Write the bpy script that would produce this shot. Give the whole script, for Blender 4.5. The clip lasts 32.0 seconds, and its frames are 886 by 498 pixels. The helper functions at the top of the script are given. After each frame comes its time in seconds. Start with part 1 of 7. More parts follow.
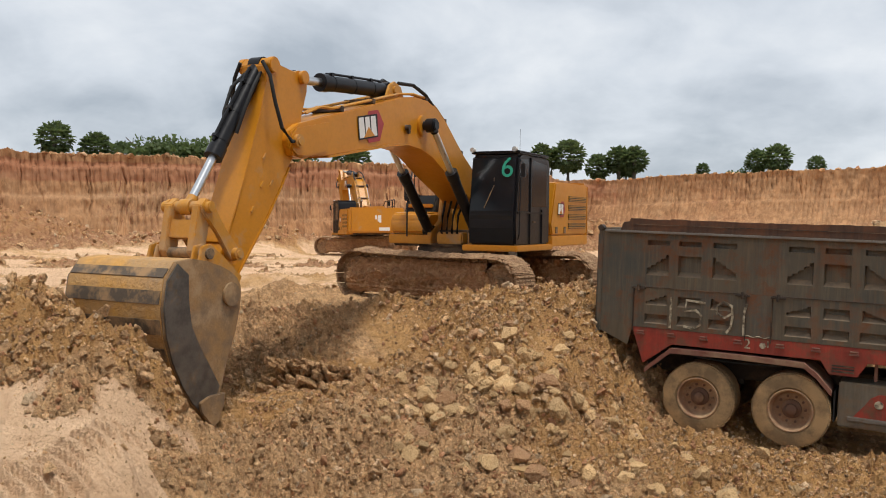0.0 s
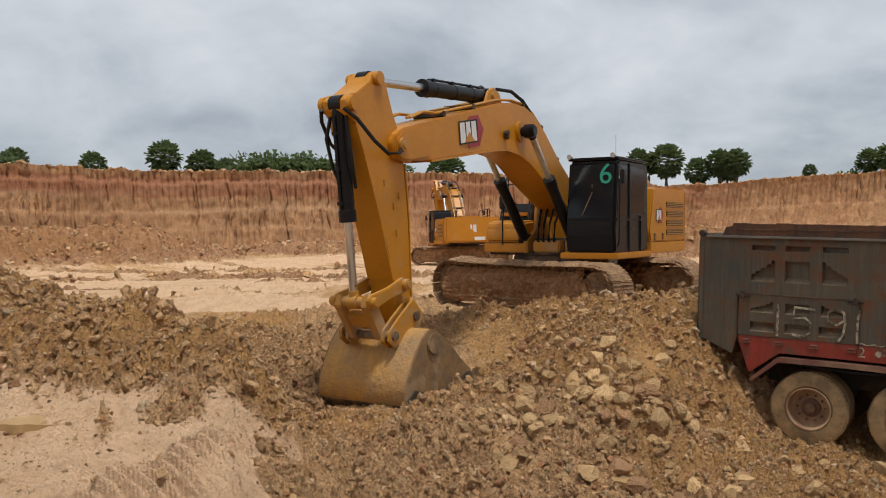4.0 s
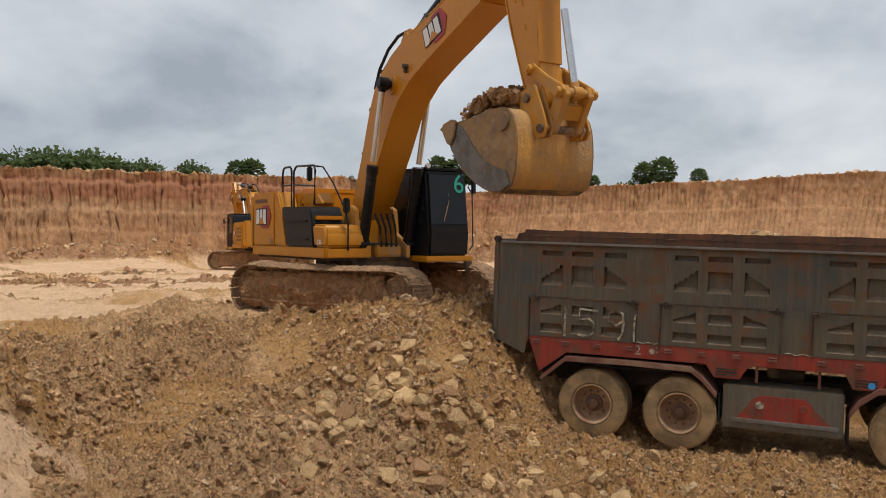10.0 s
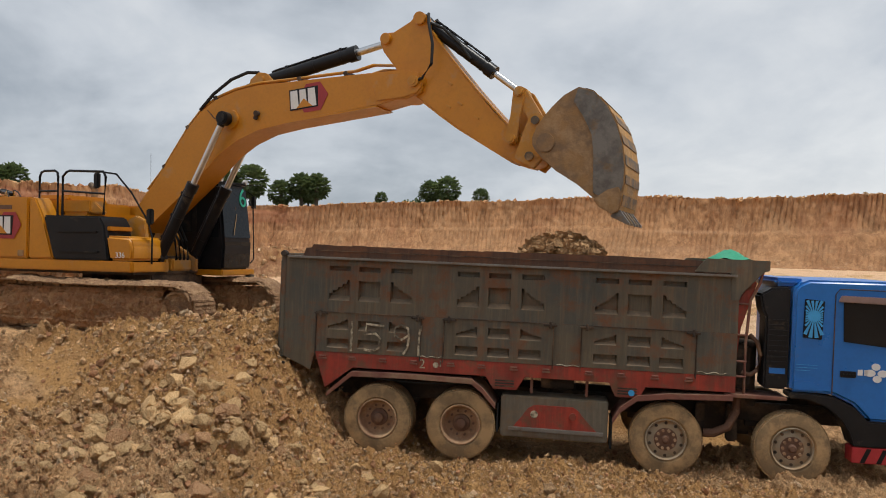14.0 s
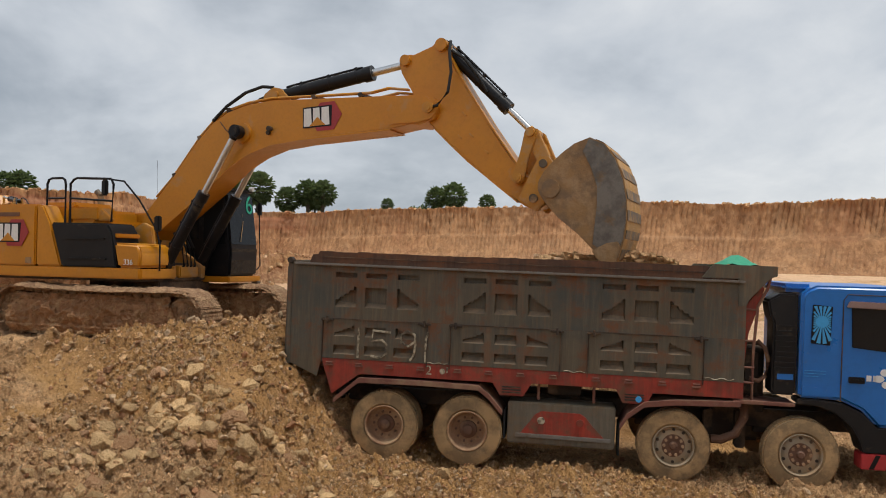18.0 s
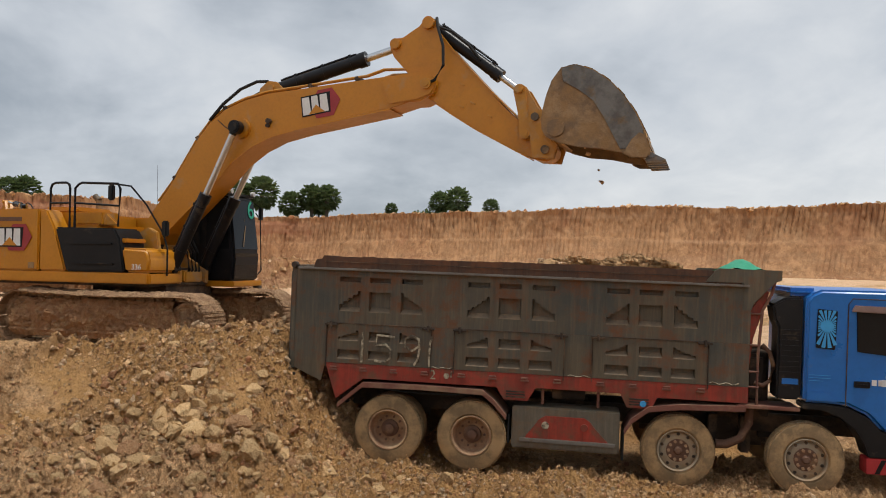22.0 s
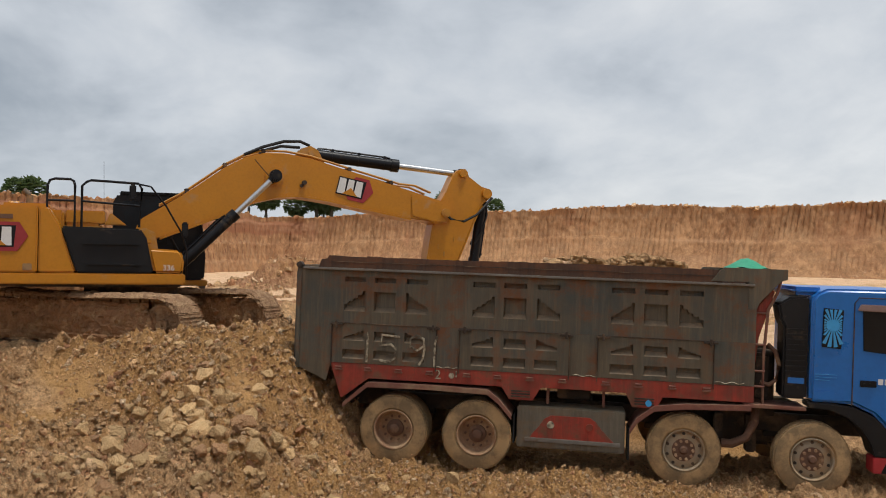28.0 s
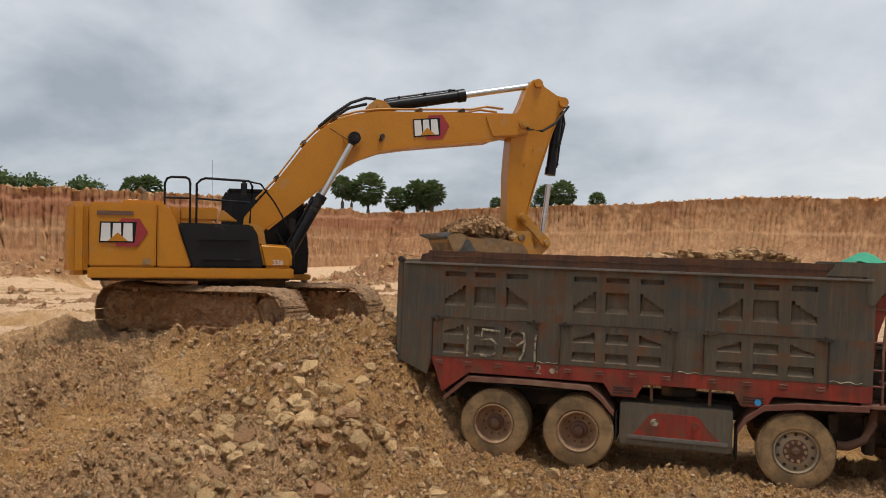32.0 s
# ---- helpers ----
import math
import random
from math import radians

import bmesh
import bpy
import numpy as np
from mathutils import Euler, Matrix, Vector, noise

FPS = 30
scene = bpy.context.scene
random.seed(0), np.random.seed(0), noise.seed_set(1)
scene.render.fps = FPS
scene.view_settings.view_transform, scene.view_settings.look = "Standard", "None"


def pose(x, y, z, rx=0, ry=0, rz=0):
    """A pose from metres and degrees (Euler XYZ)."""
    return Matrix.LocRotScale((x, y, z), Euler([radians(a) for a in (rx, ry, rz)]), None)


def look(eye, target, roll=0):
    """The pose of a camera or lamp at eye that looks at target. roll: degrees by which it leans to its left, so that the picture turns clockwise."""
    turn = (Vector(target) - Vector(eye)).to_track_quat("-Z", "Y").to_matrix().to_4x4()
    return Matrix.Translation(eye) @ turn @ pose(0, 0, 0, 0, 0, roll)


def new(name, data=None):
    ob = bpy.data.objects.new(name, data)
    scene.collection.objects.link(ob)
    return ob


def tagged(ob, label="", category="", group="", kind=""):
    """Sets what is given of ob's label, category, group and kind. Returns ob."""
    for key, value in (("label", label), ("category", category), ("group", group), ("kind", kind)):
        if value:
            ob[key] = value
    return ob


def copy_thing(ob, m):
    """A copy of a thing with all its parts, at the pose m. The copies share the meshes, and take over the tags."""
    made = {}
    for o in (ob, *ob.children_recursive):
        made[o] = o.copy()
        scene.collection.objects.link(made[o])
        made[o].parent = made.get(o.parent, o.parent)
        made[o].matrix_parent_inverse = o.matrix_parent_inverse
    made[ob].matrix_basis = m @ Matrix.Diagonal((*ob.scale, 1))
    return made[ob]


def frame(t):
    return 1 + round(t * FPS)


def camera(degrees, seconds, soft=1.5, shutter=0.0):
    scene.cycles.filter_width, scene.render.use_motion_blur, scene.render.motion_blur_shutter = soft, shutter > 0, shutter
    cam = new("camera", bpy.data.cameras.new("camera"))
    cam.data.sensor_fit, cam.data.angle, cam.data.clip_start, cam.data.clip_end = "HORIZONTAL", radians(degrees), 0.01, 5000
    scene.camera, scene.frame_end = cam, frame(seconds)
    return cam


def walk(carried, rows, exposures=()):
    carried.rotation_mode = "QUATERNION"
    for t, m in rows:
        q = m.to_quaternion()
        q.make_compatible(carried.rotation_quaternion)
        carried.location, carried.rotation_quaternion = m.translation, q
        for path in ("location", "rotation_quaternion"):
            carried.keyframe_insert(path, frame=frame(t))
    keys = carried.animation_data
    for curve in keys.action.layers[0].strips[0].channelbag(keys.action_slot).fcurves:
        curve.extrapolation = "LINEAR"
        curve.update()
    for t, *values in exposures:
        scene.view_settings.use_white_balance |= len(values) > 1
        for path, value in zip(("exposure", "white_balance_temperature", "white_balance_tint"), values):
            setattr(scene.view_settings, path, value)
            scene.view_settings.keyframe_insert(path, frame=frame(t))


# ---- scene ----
cam = camera(54.88, 32.0, soft=1.0)

# The operator stands still and turns: yaw, pitch, roll.
walk(cam, [(t, pose(0, 0, 3.1, 90 + p, r, y)) for t, y, p, r in (
    (0, 0.00, -1.50, -0.00),
    (0.5, 3.52, -1.62, 0.10),
    (1, 6.07, -1.67, 0.25),
    (1.5, 6.12, -1.64, 0.36),
    (2, 6.19, -1.73, 0.51),
    (2.5, 6.23, -1.29, 0.72),
    (3, 6.30, -1.41, 0.89),
    (3.5, 6.36, -1.14, 0.94),
    (5.5, 6.46, -0.48, 0.98),
    (6, 6.48, -0.44, 1.05),
    (6.5, 6.49, -0.39, 1.09),
    (7, 6.41, -0.35, 1.09),
    (7.5, 6.26, -0.29, 1.11),
    (8, 6.04, -0.29, 1.03),
    (8.5, 4.77, -0.37, 0.94),
    (9, 1.95, -0.47, 0.90),
    (9.5, -2.40, -0.63, 0.78),
    (10, -6.87, -0.71, 0.53),
    (10.5, -11.52, -0.71, 0.40),
    (11, -14.51, -0.77, 0.24),
    (11.5, -17.69, -0.38, 0.18),
    (12, -19.91, -0.01, -0.03),
    (12.5, -20.81, 0.18, -0.06),
    (13, -21.14, 0.16, -0.23),
    (14, -21.06, 0.27, -0.20),
    (14.5, -21.00, 0.33, -0.21),
    (16.5, -20.78, 0.53, -0.11),
    (17, -20.75, 0.61, -0.13),
    (18, -20.63, 0.69, -0.07),
    (19, -20.56, 0.69, -0.01),
    (20, -20.48, 0.87, -0.02),
    (21, -20.41, 0.92, -0.00),
    (22, -20.37, 0.99, -0.02),
    (23, -20.34, 1.05, 0.02),
    (24, -20.32, 1.18, -0.00),
    (25, -20.28, 1.19, 0.02),
    (25.5, -20.25, 1.15, -0.01),
    (27.5, -20.12, 1.00, 0.10),
    (28, -20.04, 0.97, 0.09),
    (28.5, -20.00, 0.90, -0.05),
    (29, -19.95, 0.90, -0.04),
    (29.5, -19.57, 0.89, 0.02),
    (30, -18.93, 0.89, -0.02),
    (30.5, -16.30, 0.79, 0.04),
    (31, -14.43, 0.68, -0.03),
    (31.5, -13.37, 0.66, 0.03),
    (32, -13.33, 0.62, 0.15),
)], exposures=((0, 0.27), (0.6, 0.12), (1.1, 0.0), (32, 0.0)))

# ---- world: an overcast sky and a weak, wide sun ----
SUN_ELEVATION, SUN_AZIMUTH = 75, 140
world = bpy.data.worlds.new("overcast_sky")
scene.world = world
world.use_nodes = True
wn, wl = world.node_tree.nodes, world.node_tree.links
wn.clear()


def wnode(kind, **values):
    n = wn.new(kind)
    for k, v in values.items():
        n.inputs[k].default_value = v
    return n


coord = wn.new("ShaderNodeTexCoord")
split = wn.new("ShaderNodeSeparateXYZ")
wl.new(coord.outputs["Generated"], split.inputs[0])
rise = wn.new("ShaderNodeMath")
rise.operation = "MAXIMUM"
rise.inputs[1].default_value = 0.0
wl.new(split.outputs["Z"], rise.inputs[0])
lift = wn.new("ShaderNodeMath")
lift.inputs[1].default_value = 0.5
wl.new(rise.outputs[0], lift.inputs[0])
flat = wn.new("ShaderNodeVectorMath")
flat.operation = "DIVIDE"
pack = wn.new("ShaderNodeCombineXYZ")
for axis in ("X", "Y", "Z"):
    wl.new(lift.outputs[0], pack.inputs[axis])
wl.new(coord.outputs["Generated"], flat.inputs[0])
wl.new(pack.outputs[0], flat.inputs[1])
shift = wn.new("ShaderNodeVectorMath")
shift.inputs[1].default_value = (3.1, 0.4, 0.0)
wl.new(flat.outputs[0], shift.inputs[0])
big = wnode("ShaderNodeTexNoise", Scale=1.5, Detail=7.0, Roughness=0.52, Distortion=0.35)
wl.new(shift.outputs[0], big.inputs["Vector"])
fine = wnode("ShaderNodeTexNoise", Scale=4.2, Detail=6.0, Roughness=0.55, Distortion=0.3)
wl.new(shift.outputs[0], fine.inputs["Vector"])
both = wn.new("ShaderNodeMix")
both.inputs["Factor"].default_value = 0.3
wl.new(big.outputs["Fac"], both.inputs["A"])
wl.new(fine.outputs["Fac"], both.inputs["B"])
ramp = wn.new("ShaderNodeValToRGB")
ramp.color_ramp.elements[0].position, ramp.color_ramp.elements[0].color = 0.37, (0.37, 0.415, 0.47, 1)
ramp.color_ramp.elements[1].position, ramp.color_ramp.elements[1].color = 0.63, (0.80, 0.82, 0.84, 1)
mid = ramp.color_ramp.elements.new(0.5)
mid.color = (0.60, 0.64, 0.69, 1)
wl.new(both.outputs[0], ramp.inputs[0])
sky = wn.new("ShaderNodeTexSky")
sky.sky_type, sky.sun_disc = "NISHITA", False
sky.sun_elevation, sky.sun_rotation = radians(SUN_ELEVATION), radians(SUN_AZIMUTH)
clear = wnode("ShaderNodeBackground", Strength=0.08)
wl.new(sky.outputs[0], clear.inputs["Color"])
cloud = wnode("ShaderNodeBackground", Strength=1.0)
wl.new(ramp.outputs[0], cloud.inputs["Color"])
blend = wn.new("ShaderNodeMixShader")
blend.inputs[0].default_value = 0.9
wl.new(clear.outputs[0], blend.inputs[1])
wl.new(cloud.outputs[0], blend.inputs[2])
wout = wn.new("ShaderNodeOutputWorld")
wl.new(blend.outputs[0], wout.inputs[0])

sun = new("sun", bpy.data.lights.new("sun", "SUN"))
sun.data.energy, sun.data.angle, sun.data.color = 2.6, radians(10), (1.0, 0.96, 0.9)
_e, _a = radians(SUN_ELEVATION), radians(SUN_AZIMUTH)
sun.matrix_basis = look((math.sin(_a) * math.cos(_e) * 50, math.cos(_a) * math.cos(_e) * 50, math.sin(_e) * 50), (0, 0, 0))
scene.view_settings.exposure = 0.0

# ---- materials ----
def material(name, base, second=None, dirt=None, rough=0.6, metal=0.0, scale=3.0, amount=0.5, dirt_amount=0.35, bump=0.15, bump_scale=40.0, dirt_scale=1.7, spread=0.0, relief=0.02, runs=None, runs_amount=0.6, shine=0.5):
    """A painted or natural surface: a base with patches of a second tone, a layer of dirt in its own shapes, grain and relief."""
    m = bpy.data.materials.new(name)
    m.use_nodes = True
    n, l = m.node_tree.nodes, m.node_tree.links
    b = n["Principled BSDF"]
    tc = n.new("ShaderNodeTexCoord")
    info = n.new("ShaderNodeObjectInfo")
    where = n.new("ShaderNodeVectorMath")
    where.operation = "MULTIPLY_ADD"
    where.inputs[1].default_value = (1, 1, 1)
    l.new(tc.outputs["Object"], where.inputs[0])
    off = n.new("ShaderNodeVectorMath")
    off.operation = "SCALE"
    off.inputs[0].default_value = (17.3, 9.1, 23.7)
    l.new(info.outputs["Random"], off.inputs["Scale"])
    l.new(off.outputs[0], where.inputs[2])

    def noise_tex(s, detail=6.0, r=0.6):
        t = n.new("ShaderNodeTexNoise")
        t.inputs["Scale"].default_value, t.inputs["Detail"].default_value, t.inputs["Roughness"].default_value = s, detail, r
        l.new(where.outputs[0], t.inputs["Vector"])
        return t.outputs["Fac"]

    def ranged(v, lo, hi, top):
        r = n.new("ShaderNodeMapRange")
        r.inputs["From Min"].default_value, r.inputs["From Max"].default_value, r.inputs["To Max"].default_value = lo, hi, top
        l.new(v, r.inputs["Value"])
        return r.outputs[0]

    def mixed(f, a, c):
        x = n.new("ShaderNodeMix")
        x.data_type = "RGBA"
        l.new(f, x.inputs["Factor"])
        for sock, v in ((x.inputs["A"], a), (x.inputs["B"], c)):
            if isinstance(v, tuple):
                sock.default_value = (*v, 1)
            else:
                l.new(v, sock)
        return x.outputs["Result"]

    second = second or tuple(c * 0.72 for c in base)
    colour = mixed(ranged(noise_tex(scale), 0.42, 0.62, amount), base, second)
    grain = mixed(ranged(noise_tex(scale * 11, 3.0), 0.45, 0.75, 0.28), colour, tuple(c * 0.6 for c in base))
    if runs:
        tall = n.new("ShaderNodeVectorMath")
        tall.operation = "MULTIPLY"
        tall.inputs[1].default_value = (7, 7, 0.45)
        l.new(where.outputs[0], tall.inputs[0])
        for tone, s_, k_ in ((runs, 1.0, 1.0), (tuple(c * 1.8 for c in base), 2.3, 0.5), (tuple(c * 0.4 for c in base), 1.6, 0.6)):
            t = n.new("ShaderNodeTexNoise")
            t.inputs["Scale"].default_value, t.inputs["Detail"].default_value, t.inputs["Roughness"].default_value = s_, 7.0, 0.7
            l.new(tall.outputs[0], t.inputs["Vector"])
            grain = mixed(ranged(t.outputs["Fac"], 0.5, 0.68, runs_amount * k_), grain, tone)
    mask = None
    if dirt:
        mask = ranged(noise_tex(dirt_scale, 9.0, 0.68), 0.62 - 0.3 * dirt_amount, 0.78 - 0.3 * dirt_amount, 0.92)
        grain = mixed(mask, grain, dirt)
    if spread:
        hsv = n.new("ShaderNodeHueSaturation")
        l.new(grain, hsv.inputs["Color"])
        r = n.new("ShaderNodeMapRange")
        r.inputs["To Min"].default_value, r.inputs["To Max"].default_value = 1 - spread, 1 + spread
        l.new(info.outputs["Random"], r.inputs["Value"])
        l.new(r.outputs[0], hsv.inputs["Value"])
        grain = hsv.outputs[0]
    l.new(grain, b.inputs["Base Color"])
    b.inputs["Metallic"].default_value = metal
    b.inputs["Specular IOR Level"].default_value = shine
    rr = n.new("ShaderNodeMapRange")
    rr.inputs["To Min"].default_value, rr.inputs["To Max"].default_value = max(rough - 0.12, 0.03), min(rough + 0.15, 1)
    l.new(noise_tex(scale * 4), rr.inputs["Value"])
    if mask is None:
        l.new(rr.outputs[0], b.inputs["Roughness"])
    else:
        dull = n.new("ShaderNodeMix")
        l.new(mask, dull.inputs["Factor"])
        l.new(rr.outputs[0], dull.inputs["A"])
        dull.inputs["B"].default_value = 0.95
        l.new(dull.outputs[0], b.inputs["Roughness"])
    bm_ = n.new("ShaderNodeBump")
    bm_.inputs["Strength"].default_value, bm_.inputs["Distance"].default_value = bump, relief
    l.new(noise_tex(bump_scale, 5.0), bm_.inputs["Height"])
    l.new(bm_.outputs[0], b.inputs["Normal"])
    return m


MUD = (0.40, 0.25, 0.125)
M_YELLOW = material("yellow_machine_paint", (0.53, 0.212, 0.007), (0.46, 0.178, 0.007), MUD, 0.38, scale=1.6, dirt_amount=0.10, bump=0.03)
M_YELLOW_WORN = material("worn_yellow_paint", (0.50, 0.225, 0.02), (0.40, 0.175, 0.025), MUD, 0.5, scale=2.5, dirt_amount=0.5, dirt_scale=2.8, bump=0.08)
M_BLACK = material("black_enamel", (0.010, 0.010, 0.012), (0.015, 0.015, 0.016), (0.10, 0.075, 0.05), 0.32, dirt_amount=0.10, bump=0.03, shine=0.22)
M_RUBBER_HOSE = material("black_hose_rubber", (0.02, 0.02, 0.02), rough=0.55, bump=0.05, shine=0.22)
M_CHROME = material("chromed_steel_rod", (0.62, 0.63, 0.64), (0.56, 0.56, 0.56), rough=0.30, metal=1.0, bump=0.0)
M_STEEL = material("scoured_bucket_steel", (0.17, 0.17, 0.17), (0.24, 0.235, 0.22), (0.36, 0.25, 0.14), 0.48, 0.55, scale=2.0, dirt_amount=0.42, dirt_scale=2.6, bump=0.1)
M_STEEL_DARK = material("dark_wear_strip_steel", (0.10, 0.075, 0.052), (0.14, 0.10, 0.066), MUD, 0.55, 0.3, scale=3.0, dirt_amount=0.6, dirt_scale=3.5, bump=0.1)
M_WEAR = material("scoured_heel_plate", (0.19, 0.175, 0.155), (0.10, 0.09, 0.08), (0.26, 0.17, 0.09), 0.42, 0.7, scale=4.0, amount=0.8, dirt_amount=0.25, dirt_scale=3, bump=0.1)
M_TANK = material("grimy_tank_steel", (0.15, 0.13, 0.095), (0.11, 0.095, 0.07), (0.2, 0.13, 0.075), 0.6, 0.2, scale=3.0, dirt_amount=0.4, dirt_scale=2.5, bump=0.1, runs=(0.10, 0.07, 0.045))
M_BUCKET_MUD = material("mud_caked_bucket_shell", (0.52, 0.265, 0.055), (0.19, 0.17, 0.14), (0.43, 0.245, 0.095), 0.6, scale=1.3, amount=0.6, dirt_amount=0.55, dirt_scale=3.2, bump=0.9, bump_scale=14, relief=0.03, runs=(0.24, 0.125, 0.05), runs_amount=0.35)
M_BUCKET_SIDE = material("scraped_muddy_side_plate", (0.29, 0.165, 0.065), (0.16, 0.11, 0.07), (0.36, 0.24, 0.13), 0.7, scale=3.2, amount=0.8, dirt_amount=0.45, dirt_scale=3.4, bump=0.3, bump_scale=20)
M_TRACK_MUD = material("dried_mud_on_track", (0.46, 0.235, 0.108), (0.29, 0.145, 0.068), (0.56, 0.34, 0.165), 0.95, scale=3.2, dirt_amount=0.45, dirt_scale=4.5, bump=1.0, bump_scale=16, relief=0.14)
M_TRACK_SHOE = material("muddy_steel_track_shoe", (0.36, 0.205, 0.105), (0.2, 0.115, 0.062), (0.50, 0.315, 0.165), 0.9, scale=7.0, dirt_amount=0.5, dirt_scale=6, bump=1.0, bump_scale=22, relief=0.09)
M_GLASS_DARK = material("dark_tinted_glass", (0.012, 0.014, 0.017), (0.016, 0.019, 0.022), rough=0.08, bump=0.0, shine=0.22)
M_WHITE = material("white_decal", (0.74, 0.74, 0.72), (0.66, 0.66, 0.64), rough=0.45, bump=0.0)
M_RED_DECAL = material("dark_red_decal", (0.36, 0.03, 0.035), rough=0.45, bump=0.0)
M_GREEN_PAINT = material("green_spray_paint", (0.02, 0.36, 0.24), (0.02, 0.30, 0.20), rough=0.6, bump=0.0)
M_LAMP = material("clear_lamp_glass", (0.6, 0.6, 0.58), rough=0.15, bump=0.0)
M_REDLAMP = material("red_tail_lamp_glass", (0.42, 0.04, 0.02), rough=0.2, bump=0.0)
M_GREY = material("weathered_grey_box_paint", (0.104, 0.084, 0.054), (0.062, 0.066, 0.056), (0.165, 0.072, 0.034), 0.5, scale=0.9, amount=1.0, dirt_amount=0.42, dirt_scale=2.6, bump=0.12, bump_scale=24, runs=(0.16, 0.10, 0.052), runs_amount=0.7)
M_SILL = material("dust_settled_on_grey_paint", (0.17, 0.125, 0.082), (0.105, 0.085, 0.06), (0.24, 0.165, 0.1), 0.85, scale=6.0, dirt_amount=0.5, dirt_scale=7, bump=0.2)
M_BOX_RED = material("worn_red_box_paint", (0.33, 0.036, 0.018), (0.19, 0.028, 0.016), (0.15, 0.08, 0.045), 0.55, scale=2.6, amount=0.8, dirt_amount=0.44, dirt_scale=3.2, bump=0.06, runs=(0.15, 0.05, 0.03))
M_RUST = material("rusty_steel_board", (0.09, 0.050, 0.034), (0.065, 0.04, 0.03), (0.17, 0.07, 0.034), 0.85, scale=2.5, dirt_amount=0.40, bump=0.25, runs=(0.14, 0.06, 0.03), shine=0.3)
M_EDGE = material("bright_worn_steel_edge", (0.20, 0.185, 0.16), (0.12, 0.105, 0.09), (0.16, 0.11, 0.07), 0.5, 0.3, scale=3.0, dirt_amount=0.3, bump=0.1)
M_BLUE = material("blue_cab_paint", (0.012, 0.155, 0.50), (0.010, 0.135, 0.45), (0.20, 0.17, 0.13), 0.3, scale=1.2, dirt_amount=0.06, bump=0.02)
M_LIGHTBLUE = material("light_blue_decal", (0.05, 0.36, 0.74), rough=0.35, bump=0.0)
M_PLASTIC = material("black_moulded_plastic", (0.012, 0.0125, 0.014), (0.019, 0.018, 0.018), (0.12, 0.09, 0.06), 0.42, dirt_amount=0.12, dirt_scale=2.5, bump=0.1, shine=0.22)
M_TYRE = material("dusty_tyre_rubber", (0.26, 0.172, 0.086), (0.12, 0.082, 0.046), (0.46, 0.295, 0.14), 0.92, scale=3.0, dirt_amount=0.6, dirt_scale=2.6, bump=0.35)
M_RIM = material("dusty_brown_wheel_rim", (0.33, 0.185, 0.10), (0.2, 0.105, 0.06), (0.52, 0.35, 0.20), 0.8, scale=4.0, dirt_amount=0.6, bump=0.2)
M_RIM_STEEL = material("grey_steel_disc_wheel", (0.36, 0.30, 0.215), (0.24, 0.175, 0.11), (0.42, 0.285, 0.16), 0.65, 0.2, scale=4.0, dirt_amount=0.62, bump=0.15)
M_HUB = material("rusty_hub", (0.14, 0.07, 0.042), (0.2, 0.11, 0.07), MUD, 0.75, scale=6.0, dirt_amount=0.35, bump=0.2)
M_CHASSIS = material("grimy_chassis_steel", (0.05, 0.038, 0.03), (0.08, 0.055, 0.04), (0.20, 0.13, 0.08), 0.8, scale=3.0, dirt_amount=0.45, bump=0.3, shine=0.3)
M_FENDER = material("red_oxide_fender_steel", (0.20, 0.075, 0.05), (0.14, 0.055, 0.04), (0.28, 0.18, 0.11), 0.7, scale=3.0, dirt_amount=0.4, bump=0.15)
M_TARP = material("green_tarpaulin", (0.02, 0.30, 0.16), (0.015, 0.22, 0.12), rough=0.6, scale=5, bump=0.3, bump_scale=12)
M_PALE_PAINT = material("worn_white_spray_paint", (0.46, 0.40, 0.28), (0.22, 0.17, 0.10), (0.08, 0.065, 0.048), 0.7, scale=9.0, amount=0.9, dirt_amount=0.6, dirt_scale=9, bump=0.05)
M_RED_STRIP = material("red_reflective_strip", (0.45, 0.03, 0.035), (0.3, 0.02, 0.02), MUD, 0.5, dirt_amount=0.25, bump=0.02)
M_VISOR = material("brown_window_visor", (0.28, 0.19, 0.17), rough=0.3, bump=0.0)
M_ROCK = material("broken_clay_rock", (0.70, 0.45, 0.215), (0.52, 0.32, 0.135), (0.76, 0.52, 0.27), 0.95, scale=5, dirt_amount=0.4, dirt_scale=5, bump=1.0, relief=0.05, bump_scale=9, spread=0.22)
M_ROCK_RED = material("reddish_clay_rock", (0.50, 0.27, 0.13), (0.37, 0.19, 0.09), (0.60, 0.38, 0.19), 0.95, scale=5, dirt_amount=0.4, dirt_scale=5, bump=1.0, relief=0.05, bump_scale=9, spread=0.2)
M_BARK = material("palm_trunk_bark", (0.13, 0.11, 0.09), (0.09, 0.075, 0.06), rough=0.95, scale=4, bump=0.6, bump_scale=8)
M_PALM = material("dark_green_palm_leaf", (0.115, 0.155, 0.07), (0.085, 0.12, 0.05), (0.17, 0.16, 0.09), 0.6, scale=0.8, dirt_amount=0.2, bump=0.1, spread=0.2)
M_BUSH = material("dark_green_bush_leaf", (0.10, 0.14, 0.05), (0.075, 0.11, 0.04), rough=0.7, scale=0.6, bump=0.1, spread=0.15)


